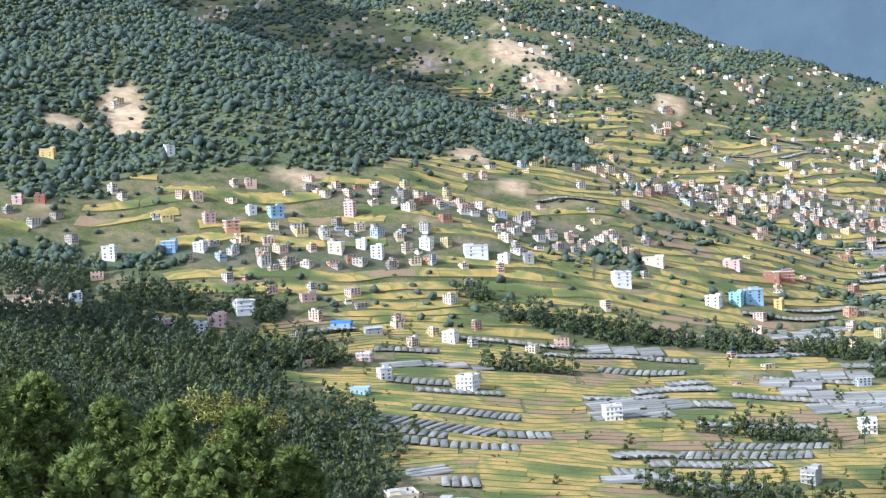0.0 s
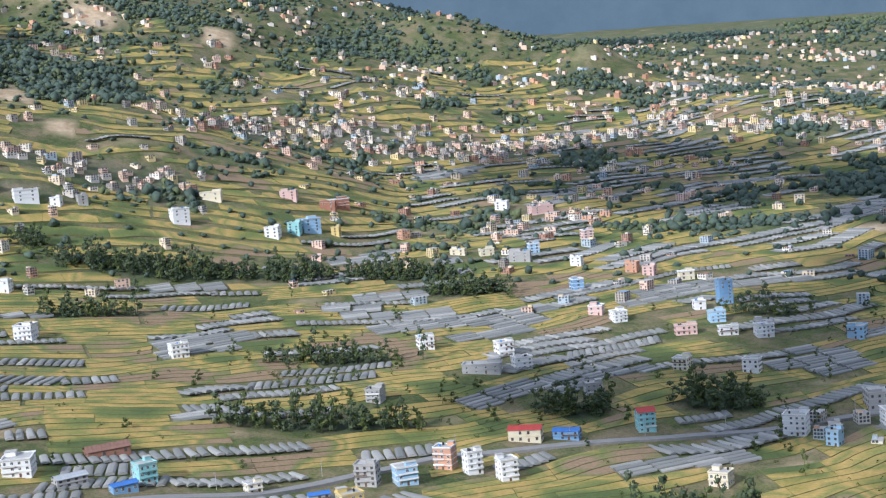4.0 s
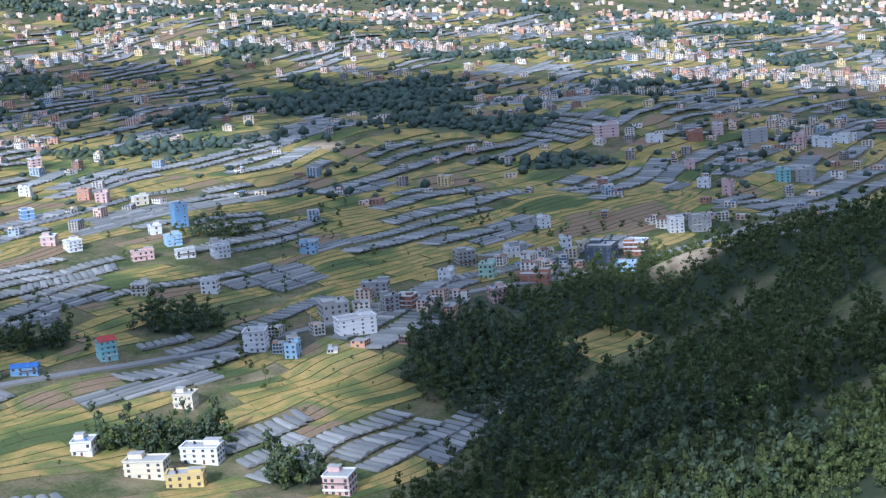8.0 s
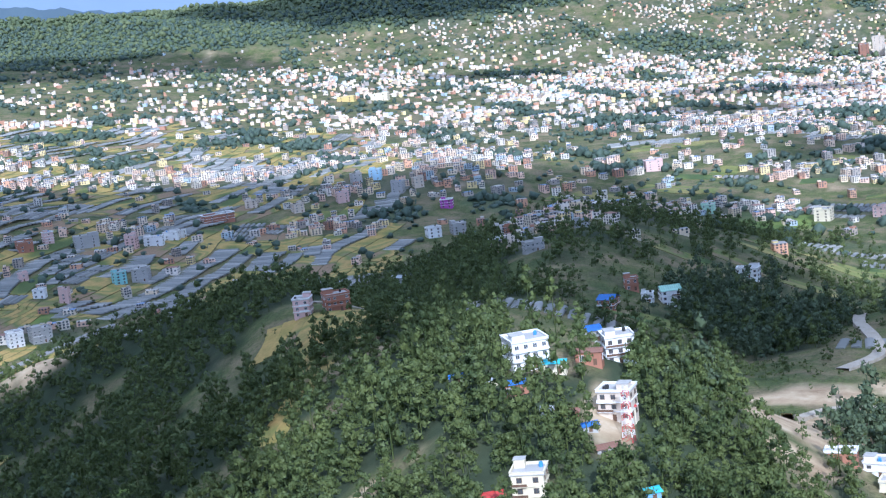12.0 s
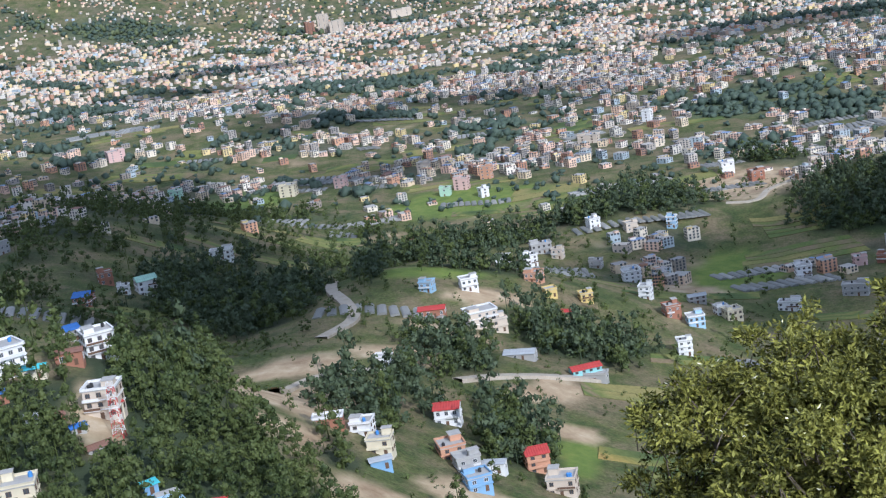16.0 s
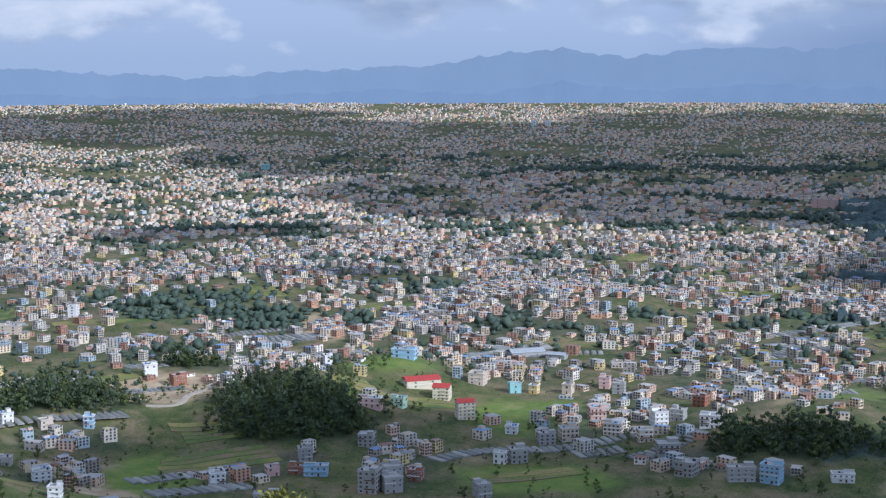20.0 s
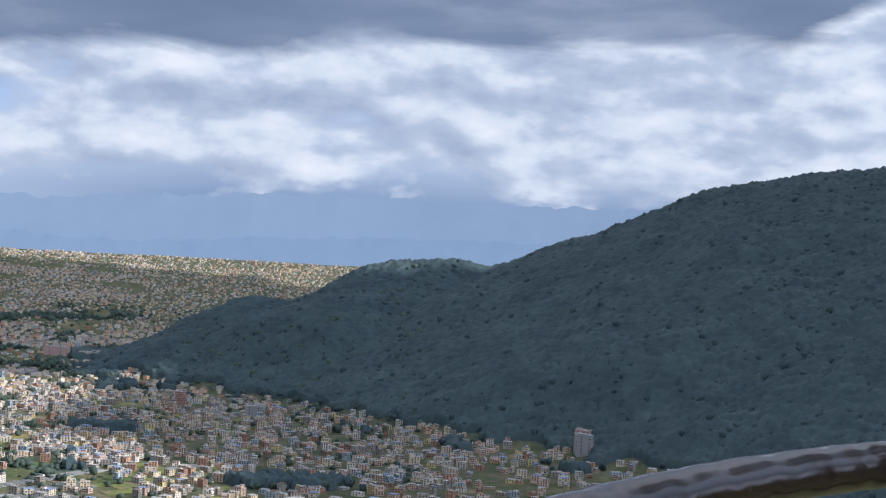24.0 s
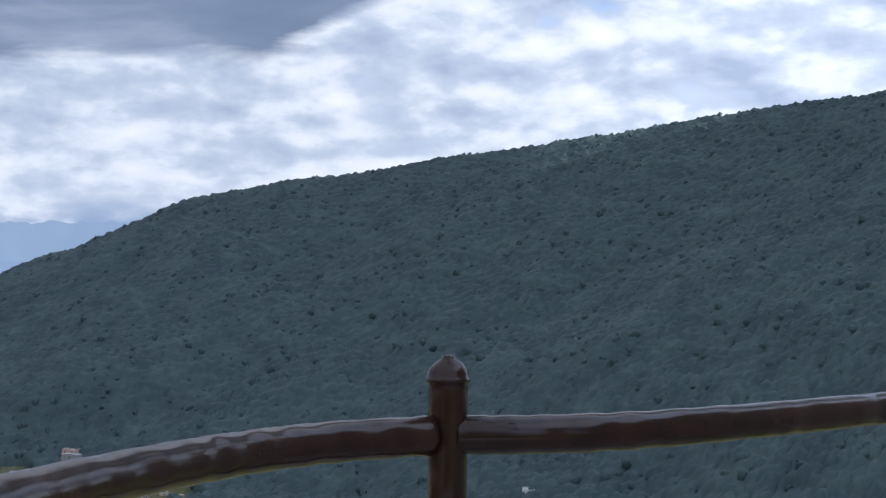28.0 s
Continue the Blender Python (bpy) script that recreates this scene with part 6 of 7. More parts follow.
def make_tree(rng, height, wide, sprays, leaf, label, place, narrow=0.2):
    """A tree with a tapered trunk, limbs, and a crown of leaf sprays round the limb ends."""
    root = tagged(new("tree"), label, "tree", "trees of the near slope")
    tv, tf, n = [], [], 0
    tips = []

    def limb(p0, p1, r0, r1):
        nonlocal n
        p0, p1 = np.array(p0), np.array(p1)
        w = (p1 - p0) / np.linalg.norm(p1 - p0)
        a = np.cross(w, (0.3, 0.9, 0.2))
        a /= np.linalg.norm(a)
        b = np.cross(w, a)
        for p, r in ((p0, r0), (p0 * 0.5 + p1 * 0.5 + rng.normal(0, 0.03, 3) * height * 0.2, (r0 + r1) / 2), (p1, r1)):
            tv.extend(p + r * (math.cos(t) * a + math.sin(t) * b) for t in (0, 1.257, 2.513, 3.77, 5.027))
        for k in range(2):
            tf.extend((n + 5 * k + j, n + 5 * k + (j + 1) % 5, n + 5 * k + 5 + (j + 1) % 5, n + 5 * k + 5 + j) for j in range(5))
        n += 15
    limb((0, 0, 0), (0.1, 0.05, height * 0.86), 0.028 * height, 0.006 * height)
    count = 13
    for k in range(count):
        q = k / (count - 1)
        z0 = height * (0.28 + 0.55 * q)
        a = k * 2.4 + rng.uniform(-0.4, 0.4)
        reach = wide * 0.5 * math.sqrt(max(0.1, 1 - (q * 1.5 - 0.55) ** 2)) * rng.uniform(0.6, 1.05) * (1 - narrow * q)
        end = (reach * math.cos(a), reach * math.sin(a), z0 + height * rng.uniform(0.05, 0.16))
        limb((0.05, 0.03, z0 * 0.93), end, 0.011 * height, 0.003 * height)
        tips.append((np.array(end), rng.uniform(0.75, 1.25)))
    tips.append((np.array((0.1, 0.05, height * 0.92)), 1.0))
    part_mesh("trunk", plain_stuff("trunk", np.array(tv), np.array(tf), [BARK], smooth=True), root)
    m = sprays
    which = rng.integers(len(tips), size=m)
    c = np.array([tips[i][0] for i in which])
    rad = np.array([tips[i][1] for i in which]) * wide * 0.20
    w = rng.standard_normal((m, 3))
    w /= np.linalg.norm(w, axis=1)[:, None]
    p = c + w * (rad * rng.uniform(0.45, 1.1, m) ** 0.5)[:, None] * np.array([1, 1, 0.8])
    t1 = np.cross(w, rng.standard_normal((m, 3)))
    t1 /= np.linalg.norm(t1, axis=1)[:, None]
    t2 = np.cross(w, t1) * 0.7 + w * 0.5 + np.array([0, 0, -0.25])
    s = (rng.uniform(0.045, 0.085, m) * wide)[:, None]
    quad = np.stack([p - t2 * s, p + t1 * s * 0.7, p + t2 * s * 1.1, p - t1 * s * 0.7 + w * s * 0.3], 1)
    part_mesh("crown", plain_stuff("crown", quad.reshape(-1, 3), np.arange(m * 4).reshape(-1, 4), [leaf]), root)
    root.location = (*place, float(ground_z(*place)) - 0.2)
    return root


rng_t = np.random.default_rng(5)
TREE_KINDS = [make_tree(np.random.default_rng(40 + i), h, w, 620, LEAF_MID, lab, at(a, dd), nr) for i, (h, w, lab, a, dd, nr) in enumerate((
    (11, 7.0, "broad green tree with a rounded leafy crown", 52, 300, 0.2), (13, 6.0, "tall green tree with an uneven crown", 58, 290, 0.4), (9, 7.5, "low spreading green tree", 47, 320, 0.1), (14, 5.0, "slender tall green tree", 62, 330, 0.6)))]
TALL_KINDS = [far_crown(rng_t, t) for t in (0.62, 0.7, 0.76, 0.82, 0.9, 1.2)]
FAR_KINDS = [far_crown(rng_t, t) for t in (0.42, 0.5, 0.58, 0.7, 0.85)]
PINE_KINDS = FAR_KINDS + [far_crown(rng_t, t) for t in (0.45, 0.55, 0.65, 1.3)]
MID_KINDS = [mid_crown(rng_t, 8, 260, t, w, 0.038, 0.078) for t, w in ((1.1, 0.1), (1.3, 0.2), (1.5, 0.3), (1.7, 0.2), (1.9, 0.5), (2.3, 0.6))]
FINE_KINDS = [mid_crown(rng_t, 11, 560, t, w, 0.026, 0.052) for t, w in ((1.1, 0.1), (1.3, 0.2), (1.5, 0.3), (1.7, 0.2), (1.9, 0.5))]
LOW_KINDS = [mid_crown(rng_t, 4, 84, t, w, 0.055, 0.105) for t, w in ((1.0, 0.1), (1.15, 0.2), (1.35, 0.3), (1.6, 0.3), (1.9, 0.5))]
BUSH_KINDS = [mid_crown(rng_t, 2, 8, t, 0.1, 0.1, 0.2) for t in (0.7, 0.9, 1.1)]
make_woods("hill_woods", "taller trees standing out of the woods on the hill", (122, 180, 1250, 2900), 14.5, TALL_KINDS, (6.5, 11.0), LEAF_HILL_HAZED, 21, sink=-0.12)
make_canopy()
make_woods("spur_woods", "green mixed woods on a mountain spur", (-20, 26, 1350, 3500), 8.2, PINE_KINDS, (5.2, 9.2), LEAF_SPUR, 22, sink=0.1)
# the paler spur leaf stands in for haze over this hill
make_woods("north_woods", "dark woods on a low hill beyond the town", (30, 82, 3000, 4100), 17.0, FAR_KINDS, (11, 17), LEAF_SPUR, 23)
make_woods("valley_groves", "groves of dark trees between houses and fields", (-20, 135, 1350, 3700), 11.0, FAR_KINDS, (9, 15), LEAF_DARK, 24, 10, sink=0.08)
make_woods("near_forest", "leafy green trees below the viewpoint", (-20, 125, 150, 430), 8.6, FINE_KINDS, (6.0, 11.5), LEAF_MID, 35, things=240)
make_woods("ridge_forest", "dense green forest on the near ridge", (-20, 125, 430, 640), 8.6, MID_KINDS, (6.0, 11.5), LEAF_MID, 25)
make_woods("slope_forest", "dense green forest on the middle slopes", (-20, 125, 640, 1350), 8.8, LOW_KINDS, (6.5, 11.5), LEAF_MID, 29)


make_woods("grove_trees", "tall dark trees of the groves between the fields", (-18, 125, 480, 1350), 7.4, LOW_KINDS, (8.0, 13.0), LEAF_GROVE, 38, density=lambda x, y: 0.9 * spot(GROVES, x, y))


def town_green(x, y):
    """Loose trees between houses and along field edges."""
    d = np.hypot(x, y)
    return np.clip(np.where(d > 1250, 0.20, np.where(np.degrees(np.arctan2(x, y)) < 62, 0.02, 0.13)) + 0.38 * wobble(x, y, 150, 9.4) + 0.20 * wobble(x, y, 50, 1.4), 0.03, 0.5) * (d > 420) * np.where((np.degrees(np.arctan2(x, y)) > 62) & (d < 1300), 1.3, 1.0)


def rough_green(x, y):
    """Scrub on the slopes and waste ground nearer the viewpoint."""
    az = np.degrees(np.arctan2(x, y))
    return (1 - spot(MEADOWS, x, y)) * np.clip(0.22 + 0.5 * wobble(x, y, 60, 3.9) + 0.3 * wobble(x, y, 20, 6.9), 0.02, 0.8) * np.where(az > 98, 0.35, np.where(az > 63, 1.0, np.where(az < 36, 0.55, 0.5)))


make_woods("scattered_trees", "single trees and bushes between houses and fields", (-18, 135, 1250, 3700), 16.0, FAR_KINDS, (5.5, 10.5), LEAF_DARK, 26, 8, town_green)
make_woods("field_trees", "bushes and small trees along field edges", (-18, 125, 430, 1250), 14.0, LOW_KINDS, (3.0, 8.0), LEAF_MID, 27, 6, town_green)
make_woods("bushes", "low bushes and weeds on rough ground", (-18, 128, 330, 1250), 10.0, BUSH_KINDS, (1.4, 4.2), LEAF_MID, 28, 3, rough_green)
make_woods("scrub", "low scrub and hedges on the terraced slopes", (62, 128, 340, 1050), 7.4, BUSH_KINDS, (1.5, 4.4), LEAF_MID, 36, 3, lambda x, y: (1 - spot(MEADOWS, x, y)) * np.where(np.degrees(np.arctan2(x, y)) > 98, 0.4, 1.0) * np.clip(0.18 + 0.7 * wobble(x, y, 45, 1.2) + 0.4 * wobble(x, y, 16, 4.9), 0, 0.8))


# ---- town, far part ----
def block_faces():
    return np.array([(0, 1, 5, 4), (1, 2, 6, 5), (2, 3, 7, 6), (3, 0, 4, 7), (4, 5, 6, 7)])


BOX_V = np.array([(-0.5, -0.5, 0), (0.5, -0.5, 0), (0.5, 0.5, 0), (-0.5, 0.5, 0), (-0.5, -0.5, 1), (0.5, -0.5, 1), (0.5, 0.5, 1), (-0.5, 0.5, 1)], float)


def make_town(name, label, zone, step, seed, windows, grow=1.0, low=900):
    def density(x, y):
        return urban(x, y) * (1 - np.clip(wooded(x, y) * 2, 0, 1))
    x, y, rng = scatter(*zone, step, density, seed)
    z = ground_z(x, y)
    k = in_view(x, y, z, 10)
    for hx, hy, r in HOUSES:
        k &= np.hypot(x - hx, y - hy) > r * 0.5 + 9
    x, y, z = x[k], y[k], z[k]
    n = len(x)
    w, dp = rng.uniform(8, 17, n) * grow, rng.uniform(8, 16, n) * grow
    fl = rng.choice([1, 2, 2, 2, 3, 3, 3, 4, 4] if windows else [1, 1, 2, 2, 3, 3, 3, 4], n)
    h = (fl * 3.0 + rng.uniform(-0.5, 0.6, n)) * grow
    turn = 0.5 + 0.25 * wobble(x, y, 300, 2) + rng.normal(0, 0.12, n) + (rng.random(n) < 0.3) * 0.5
    zb = np.stack([x, y, z - 2.5], -1)
    vs, fs, mi = [], [], []
    v, f = stamp(BOX_V, block_faces(), zb, turn, np.stack([w, dp, h + 2.5], 1))
    vs.append(v)
    fs.append(f)
    mi.append(np.tile([0, 0, 0, 0, 1], n))
    base = len(v)
    # stair room on the roof
    c, s = np.cos(turn), np.sin(turn)
    ox, oy = w * 0.24 * rng.choice([-1, 1], n), dp * 0.24 * rng.choice([-1, 1], n)
    cap = np.stack([x + ox * c - oy * s, y + ox * s + oy * c, z + h - 0.1], -1)
    topped = rng.random(n) < 0.5
    v, f = stamp(BOX_V, block_faces(), cap[topped], turn[topped], np.stack([w * 0.42, dp * 0.4, np.full(n, 2.4 * grow)], 1)[topped])
    vs.append(v)
    fs.append(f + base)
    mi.append(np.tile([0, 0, 0, 0, 1], int(topped.sum())))
    base += len(v)
    # floor bands and windows
    if windows:
        quad = np.array([(-0.5, 0, 0), (0.5, 0, 0), (0.5, 0, 1), (-0.5, 0, 1)], float)
        for side in range(4):
            ang = turn + side * math.pi / 2
            width, depth = (w, dp) if side % 2 == 0 else (dp, w)
            # outward way of this side at turn 0 is -y
            outx, outy = np.sin(ang), -np.cos(ang)
            seen = -(outx * x + outy * y) > 0.15 * np.hypot(x, y)
            for floor in range(6):
                for k3 in (-0.3, 0.0, 0.3):
                    q = seen & (fl > floor) & (rng.random(n) < 0.85)
                    if not q.any():
                        continue
                    px = x[q] + outx[q] * (depth[q] / 2 + 0.06) + np.cos(ang[q]) * k3 * width[q]
                    py = y[q] + outy[q] * (depth[q] / 2 + 0.06) + np.sin(ang[q]) * k3 * width[q]
                    v, f = stamp(quad, np.array([(0, 1, 2, 3)]), np.stack([px, py, z[q] + floor * 3.0 * grow + 0.95], -1), ang[q],
                                 np.stack([np.full(q.sum(), 1.5), np.ones(q.sum()), np.full(q.sum(), 1.45)], 1))
                    vs.append(v)
                    fs.append(f + base)
                    mi.append(np.full(len(f), 2))
                    base += len(v)
    print(name, n, "houses", sum(len(f) for f in fs))
    me = plain_stuff(name, np.concatenate(vs), np.concatenate(fs), [PAINT_FAR, TOWN_ROOF, GLASS], np.concatenate(mi))
    return tagged(new(name, me), label, "houses", kind="stuff")


make_town("valley_town", "crowded flat-roofed plaster houses of the valley town", (-20, 152, 800, 2300), 12.6, 31, True, 0.70)
make_town("far_town", "pale flat-roofed houses of the wide town", (-20, 152, 2300, 3300), 11.5, 32, False, 0.60)
make_town("farthest_town", "tiny pale houses far out on the valley floor", (40, 134, 3300, 4930), 11.0, 33, False, 0.40)


# ---- roads ----
ROAD_POINTS = []


def make_road(name, label, line, wide, mat, lift=0.9):
    pts = [Vector((px, py, 0)) for px, py in line]
    fine = []
    for i in range(len(pts) - 1):
        p = [pts[max(0, i - 1)], pts[i], pts[i + 1], pts[min(len(pts) - 1, i + 2)]]
        for k in range(10):
            t = k / 10
            fine.append(0.5 * (2 * p[1] + (p[2] - p[0]) * t + (2 * p[0] - 5 * p[1] + 4 * p[2] - p[3]) * t * t + (3 * p[1] - p[0] - 3 * p[2] + p[3]) * t ** 3))
    fine.append(pts[-1])
    ROAD_POINTS.extend((p.x, p.y, wide) for p in fine)
    rows = []
    for i, p in enumerate(fine):
        way = (fine[min(i + 1, len(fine) - 1)] - fine[max(i - 1, 0)]).normalized()
        n = Vector((-way.y, way.x, 0))
        z = max(float(ground_z(p.x + n.x * k, p.y + n.y * k)) for k in (-wide / 2, 0, wide / 2)) + lift
        rows.append([(p.x - n.x * wide * 0.5, p.y - n.y * wide * 0.5, z - 2.5), (p.x - n.x * wide * 0.5, p.y - n.y * wide * 0.5, z), (p.x, p.y, z + 0.08), (p.x + n.x * wide * 0.5, p.y + n.y * wide * 0.5, z), (p.x + n.x * wide * 0.5, p.y + n.y * wide * 0.5, z - 2.5)])
    v = np.array(rows)
    i, j = np.meshgrid(np.arange(len(rows) - 1), np.arange(4), indexing="ij")
    f = np.stack([i * 5 + j, (i + 1) * 5 + j, (i + 1) * 5 + j + 1, i * 5 + j + 1], -1).reshape(-1, 4)
    tagged(new(name, plain_stuff(name, v, f, [mat])), label, "road", kind="structure")


ASPHALT = mottled("worn_asphalt", (0.20, 0.195, 0.185), (0.29, 0.28, 0.265), 0.2)
DUST = mottled("dust_track", (0.34, 0.29, 0.22), (0.50, 0.44, 0.36), 0.2)
make_road("road", "worn grey asphalt road through the fields", ((20, 716), (60, 724), (108, 728), (140, 740), (175, 752), (215, 768), (252, 768), (288, 769), (325, 766), (367, 763), (414, 760), (454, 760), (500, 758), (550, 755), (600, 750), (650, 742), (700, 736), (764, 733), (830, 735), (890, 738)), 8.0, ASPHALT)
make_road("road", "pale dust track on the forest ridge", ((640, 400), (672, 385), (700, 372), (712, 352), (700, 335), (668, 318)), 6.0, DUST)
make_road("road", "pale dust track over the grassy hill", ((652, 136), (690, 127), (726, 135), (775, 151), (830, 160)), 6.5, DUST)
make_road("road", "pale dust track below the grove", ((1102, -93), (1100, -117), (1127, -129), (1140, -150)), 5.0, DUST)
make_road("road", "pale track between near houses", ((600, 70), (615, 56), (629, 39), (638, 25), (646, 10)), 6.0, DUST)
make_road("road", "pale track on the near slope", ((520, 130), (560, 132), (585, 120), (600, 100)), 5.0, DUST)
make_road("road", "pale hairpin track on the bare cut hill", ((-372, 1235), (-345, 1250), (-326, 1275), (-352, 1293), (-386, 1290)), 6.0, DUST)


# ---- fields: terraces, paddies and film tunnels ----
def field_warp(u, v, lay):
    """From a straight grid to the winding terraces of the plan; the eastern fields run north to south."""
    x = u + 22 * wobble(u, v, 190, 3.3)
    y = v + 30 * wobble(u, v, 230, 1.1) + 9 * wobble(u, v, 70, 5.2) + 0.16 * u
    return (x, y) if lay == 0 else (y, 500 - x)


ARCH = [(-0.5, 0.0), (-0.46, 0.55), (-0.26, 0.92), (0.0, 1.0), (0.26, 0.92), (0.46, 0.55), (0.5, 0.0)]


def arch_shape():
    v = [(px, -0.5, pz) for px, pz in ARCH] + [(px, 0.5, pz) for px, pz in ARCH]
    f = [(i, i + 7, i + 8, i + 1) for i in range(6)]
    ends = [(0, 1, 5, 6), (1, 2, 4, 5), (13, 12, 8, 7), (12, 11, 9, 8)]
    return np.array(v, float), np.array(f + ends)


def make_fields():
    rng = np.random.default_rng(17)
    hx = np.array([p[0] for p in HOUSES])
    hy = np.array([p[1] for p in HOUSES])
    hr = np.array([p[2] for p in HOUSES])
    strips, tunnels = [], []
    for lay, (v, v1, u0, u1, a0, a1) in enumerate(((200.0, 2500, -520.0, 1900, -17, 63), (350.0, 1900, -450.0, 1900, 63, 128))):
        while v < v1:
            dv = rng.uniform(15.0, 27.0) * (1.0 if v < 1500 else 1.2)
            u = u0 + rng.uniform(0, 30)
            while u < u1:
                du = rng.uniform(28, 95)
                x, y = field_warp(u + du / 2, v + dv / 2, lay)
                dist = math.hypot(x, y)
                az = math.degrees(math.atan2(x, y))
                if 470 < dist < 2500 and a0 < az < a1:
                    strips.append((u, v, du, dv, float(x), float(y), dist, az, lay))
                u += du + (rng.uniform(1, 3) if rng.random() < 0.15 else 0.25)
            v += dv + 0.25
    S = np.array(strips)
    x, y = S[:, 4], S[:, 5]
    z = ground_z(x, y)
    slope = np.hypot(ground_z(x + 8, y) - ground_z(x - 8, y), ground_z(x, y + 8) - ground_z(x, y - 8)) / 16
    keep = (slope < 0.5) & (wooded(x, y) < 0.25) & (urban(x, y) < 0.45) & (spot(SCARS, x, y) < 0.3) & in_view(x, y, z, 3)
    keep &= (S[:, 7] < 62) | (wobble(x, y, 110, 4.4) > -0.15)
    S, x, y, z, slope = S[keep], x[keep], y[keep], z[keep], slope[keep]
    rp = np.array(ROAD_POINTS)
    hx, hy, hr = np.concatenate([hx, rp[:, 0]]), np.concatenate([hy, rp[:, 1]]), np.concatenate([hr, rp[:, 2] + 3])
    free = np.array([(np.hypot(hx - a, hy - b) > hr * 0.55 + 4).all() for a, b in zip(x, y)])
    S, x, y, z, slope = S[free], x[free], y[free], z[free], slope[free]
    kindn = wobble(x, y, 62, 8.8) + 0.6 * wobble(x, y, 27, 2.8)
    rough = rng.random(len(S))
    covered = (kindn + 0.35 * rng.standard_normal(len(S)) * 0.5 > np.where((S[:, 7] > -2) & (S[:, 7] < 62), 0.10, 0.46))
    wild = ~covered & ((rough < 0.09) | ((S[:, 7] > 62) & (wobble(x, y, 120, 7.1) < 0.10)))
    V, F, n, mix = [], [], 0, []
    near = np.argsort(S[:, 6] + 400 * ((S[:, 7] < -3) | (S[:, 7] > 50)))
    near_paddy = set([int(i) for i in near if not covered[i] and not wild[i]][:120])
    arcv, arcf = arch_shape()
    tun = []
    seg = 6
    for i in range(len(S)):
        if wild[i]:
            continue
        u, v, du, dv = S[i, :4]
        us = np.linspace(u, u + du, seg + 1)
        lay = int(S[i, 8])
        ax, ay = field_warp(us, np.full(seg + 1, v), lay)
        if covered[i] and slope[i] < 0.3:
            across = wobble(x[i], y[i], 80, 5.1) > -0.35
            skew = 0.55 * float(wobble(x[i], y[i], 70, 3.1))
            th = math.atan2(ay[-1] - ay[0], ax[-1] - ax[0])
            length = math.hypot(ax[-1] - ax[0], ay[-1] - ay[0])
            if across:
                m = max(2, int(length / 5.6))
                for k in range(m):
                    q = (k + 0.5) / m
                    cx, cy = field_warp(u + du * q, v + dv / 2, lay)
                    tun.append((float(cx), float(cy), th + skew + rng.normal(0, 0.03), length / m * rng.uniform(0.74, 0.86), dv * rng.uniform(0.82, 0.95), 1.25 + rng.uniform(-0.2, 0.3)))
            else:
                m = max(1, int(length / 18))
                for k in range(m):
                    q = (k + 0.5) / m
                    cx, cy = field_warp(u + du * q, v + dv / 2, lay)
                    rows = max(2, round(dv / 5.0))
                    for sd in ((q2 + 0.5) / rows - 0.5 for q2 in range(rows)):
                        tun.append((float(cx) - math.sin(th) * dv * sd, float(cy) + math.cos(th) * dv * sd, th + math.pi / 2 + rng.normal(0, 0.01), dv / rows * 0.80, length / m * 0.92, 1.5 + rng.uniform(-0.2, 0.3)))
            continue
        # two or three steps to a strip, each with a low earth bund along its front edge
        steps = 1 if S[i, 6] > 1250 else 3 if dv > 22 else 2
        for q in range(steps):
            k0, k1 = q / steps, (q + 1) / steps - 0.02
            fx, fy = field_warp(us, np.full(seg + 1, v + dv * k0), lay)
            hx2, hy2 = field_warp(us, np.full(seg + 1, v + dv * k1), lay)
            gf, gh = ground_z(fx, fy), ground_z(hx2, hy2)
            flat = 0.5 * (gf + gh) + 0.5
            zf, zh = 0.2 * flat + 0.8 * (gf + 0.5), 0.2 * flat + 0.8 * (gh + 0.5)
            pts = np.concatenate([np.stack([fx, fy, zf - 2.4], -1), np.stack([fx, fy, zf], -1), np.stack([hx2, hy2, zh], -1), np.stack([hx2, hy2, zh - 2.4], -1)])
            k = seg + 1
            fc = [(r * k + j, r * k + j + 1, (r + 1) * k + j + 1, (r + 1) * k + j) for r in range(3) for j in range(seg)]
            fc += [(0, k, 2 * k, 3 * k), (k - 1, 4 * k - 1, 3 * k - 1, 2 * k - 1)]
            fc = np.array(fc)
            if i in near_paddy:
                c = np.array([x[i], y[i], flat.mean()])
                ob = new("paddy_field", plain_stuff("paddy_field", pts - c, fc, [CROP_ONE, BUND], [1] * seg + [0] * seg + [1] * (seg + 2)))
                ob.location = c
                tagged(ob, "narrow terraced rice field, ripe yellow to green", "field", "terraced fields")
            else:
                V.append(pts)
                F.append(fc + n)
                n += len(pts)
                mix += [1] * seg + [2 if lay else 0] * seg + [1] * (seg + 2)
    if V:
        tagged(new("far_terraces", plain_stuff("far_terraces", np.concatenate(V), np.concatenate(F), [CROP, BUND, PLOT], mix)), "narrow terraced rice fields, ripe yellow to green", "fields", kind="stuff")
    T = np.array(tun)
    tz = ground_z(T[:, 0], T[:, 1])
    rank = np.argsort(np.hypot(T[:, 0], T[:, 1]))
    one = plain_stuff("film_tunnel", arcv, arcf, [PLASTIC_ONE])
    for i in rank[:170]:
        ob = new("film_tunnel", one)
        ob.location, ob.rotation_euler, ob.scale = (T[i, 0], T[i, 1], tz[i] + 0.1), (0, 0, T[i, 2]), (T[i, 3], T[i, 4], T[i, 5])
        tagged(ob, "low grey plastic-film tunnel over vegetable beds", "greenhouse", "film tunnels")
    r = rank[170:]
    vv, ff = stamp(arcv, arcf, np.stack([T[r, 0], T[r, 1], tz[r] + 0.1], -1), T[r, 2], T[r, 3:6])
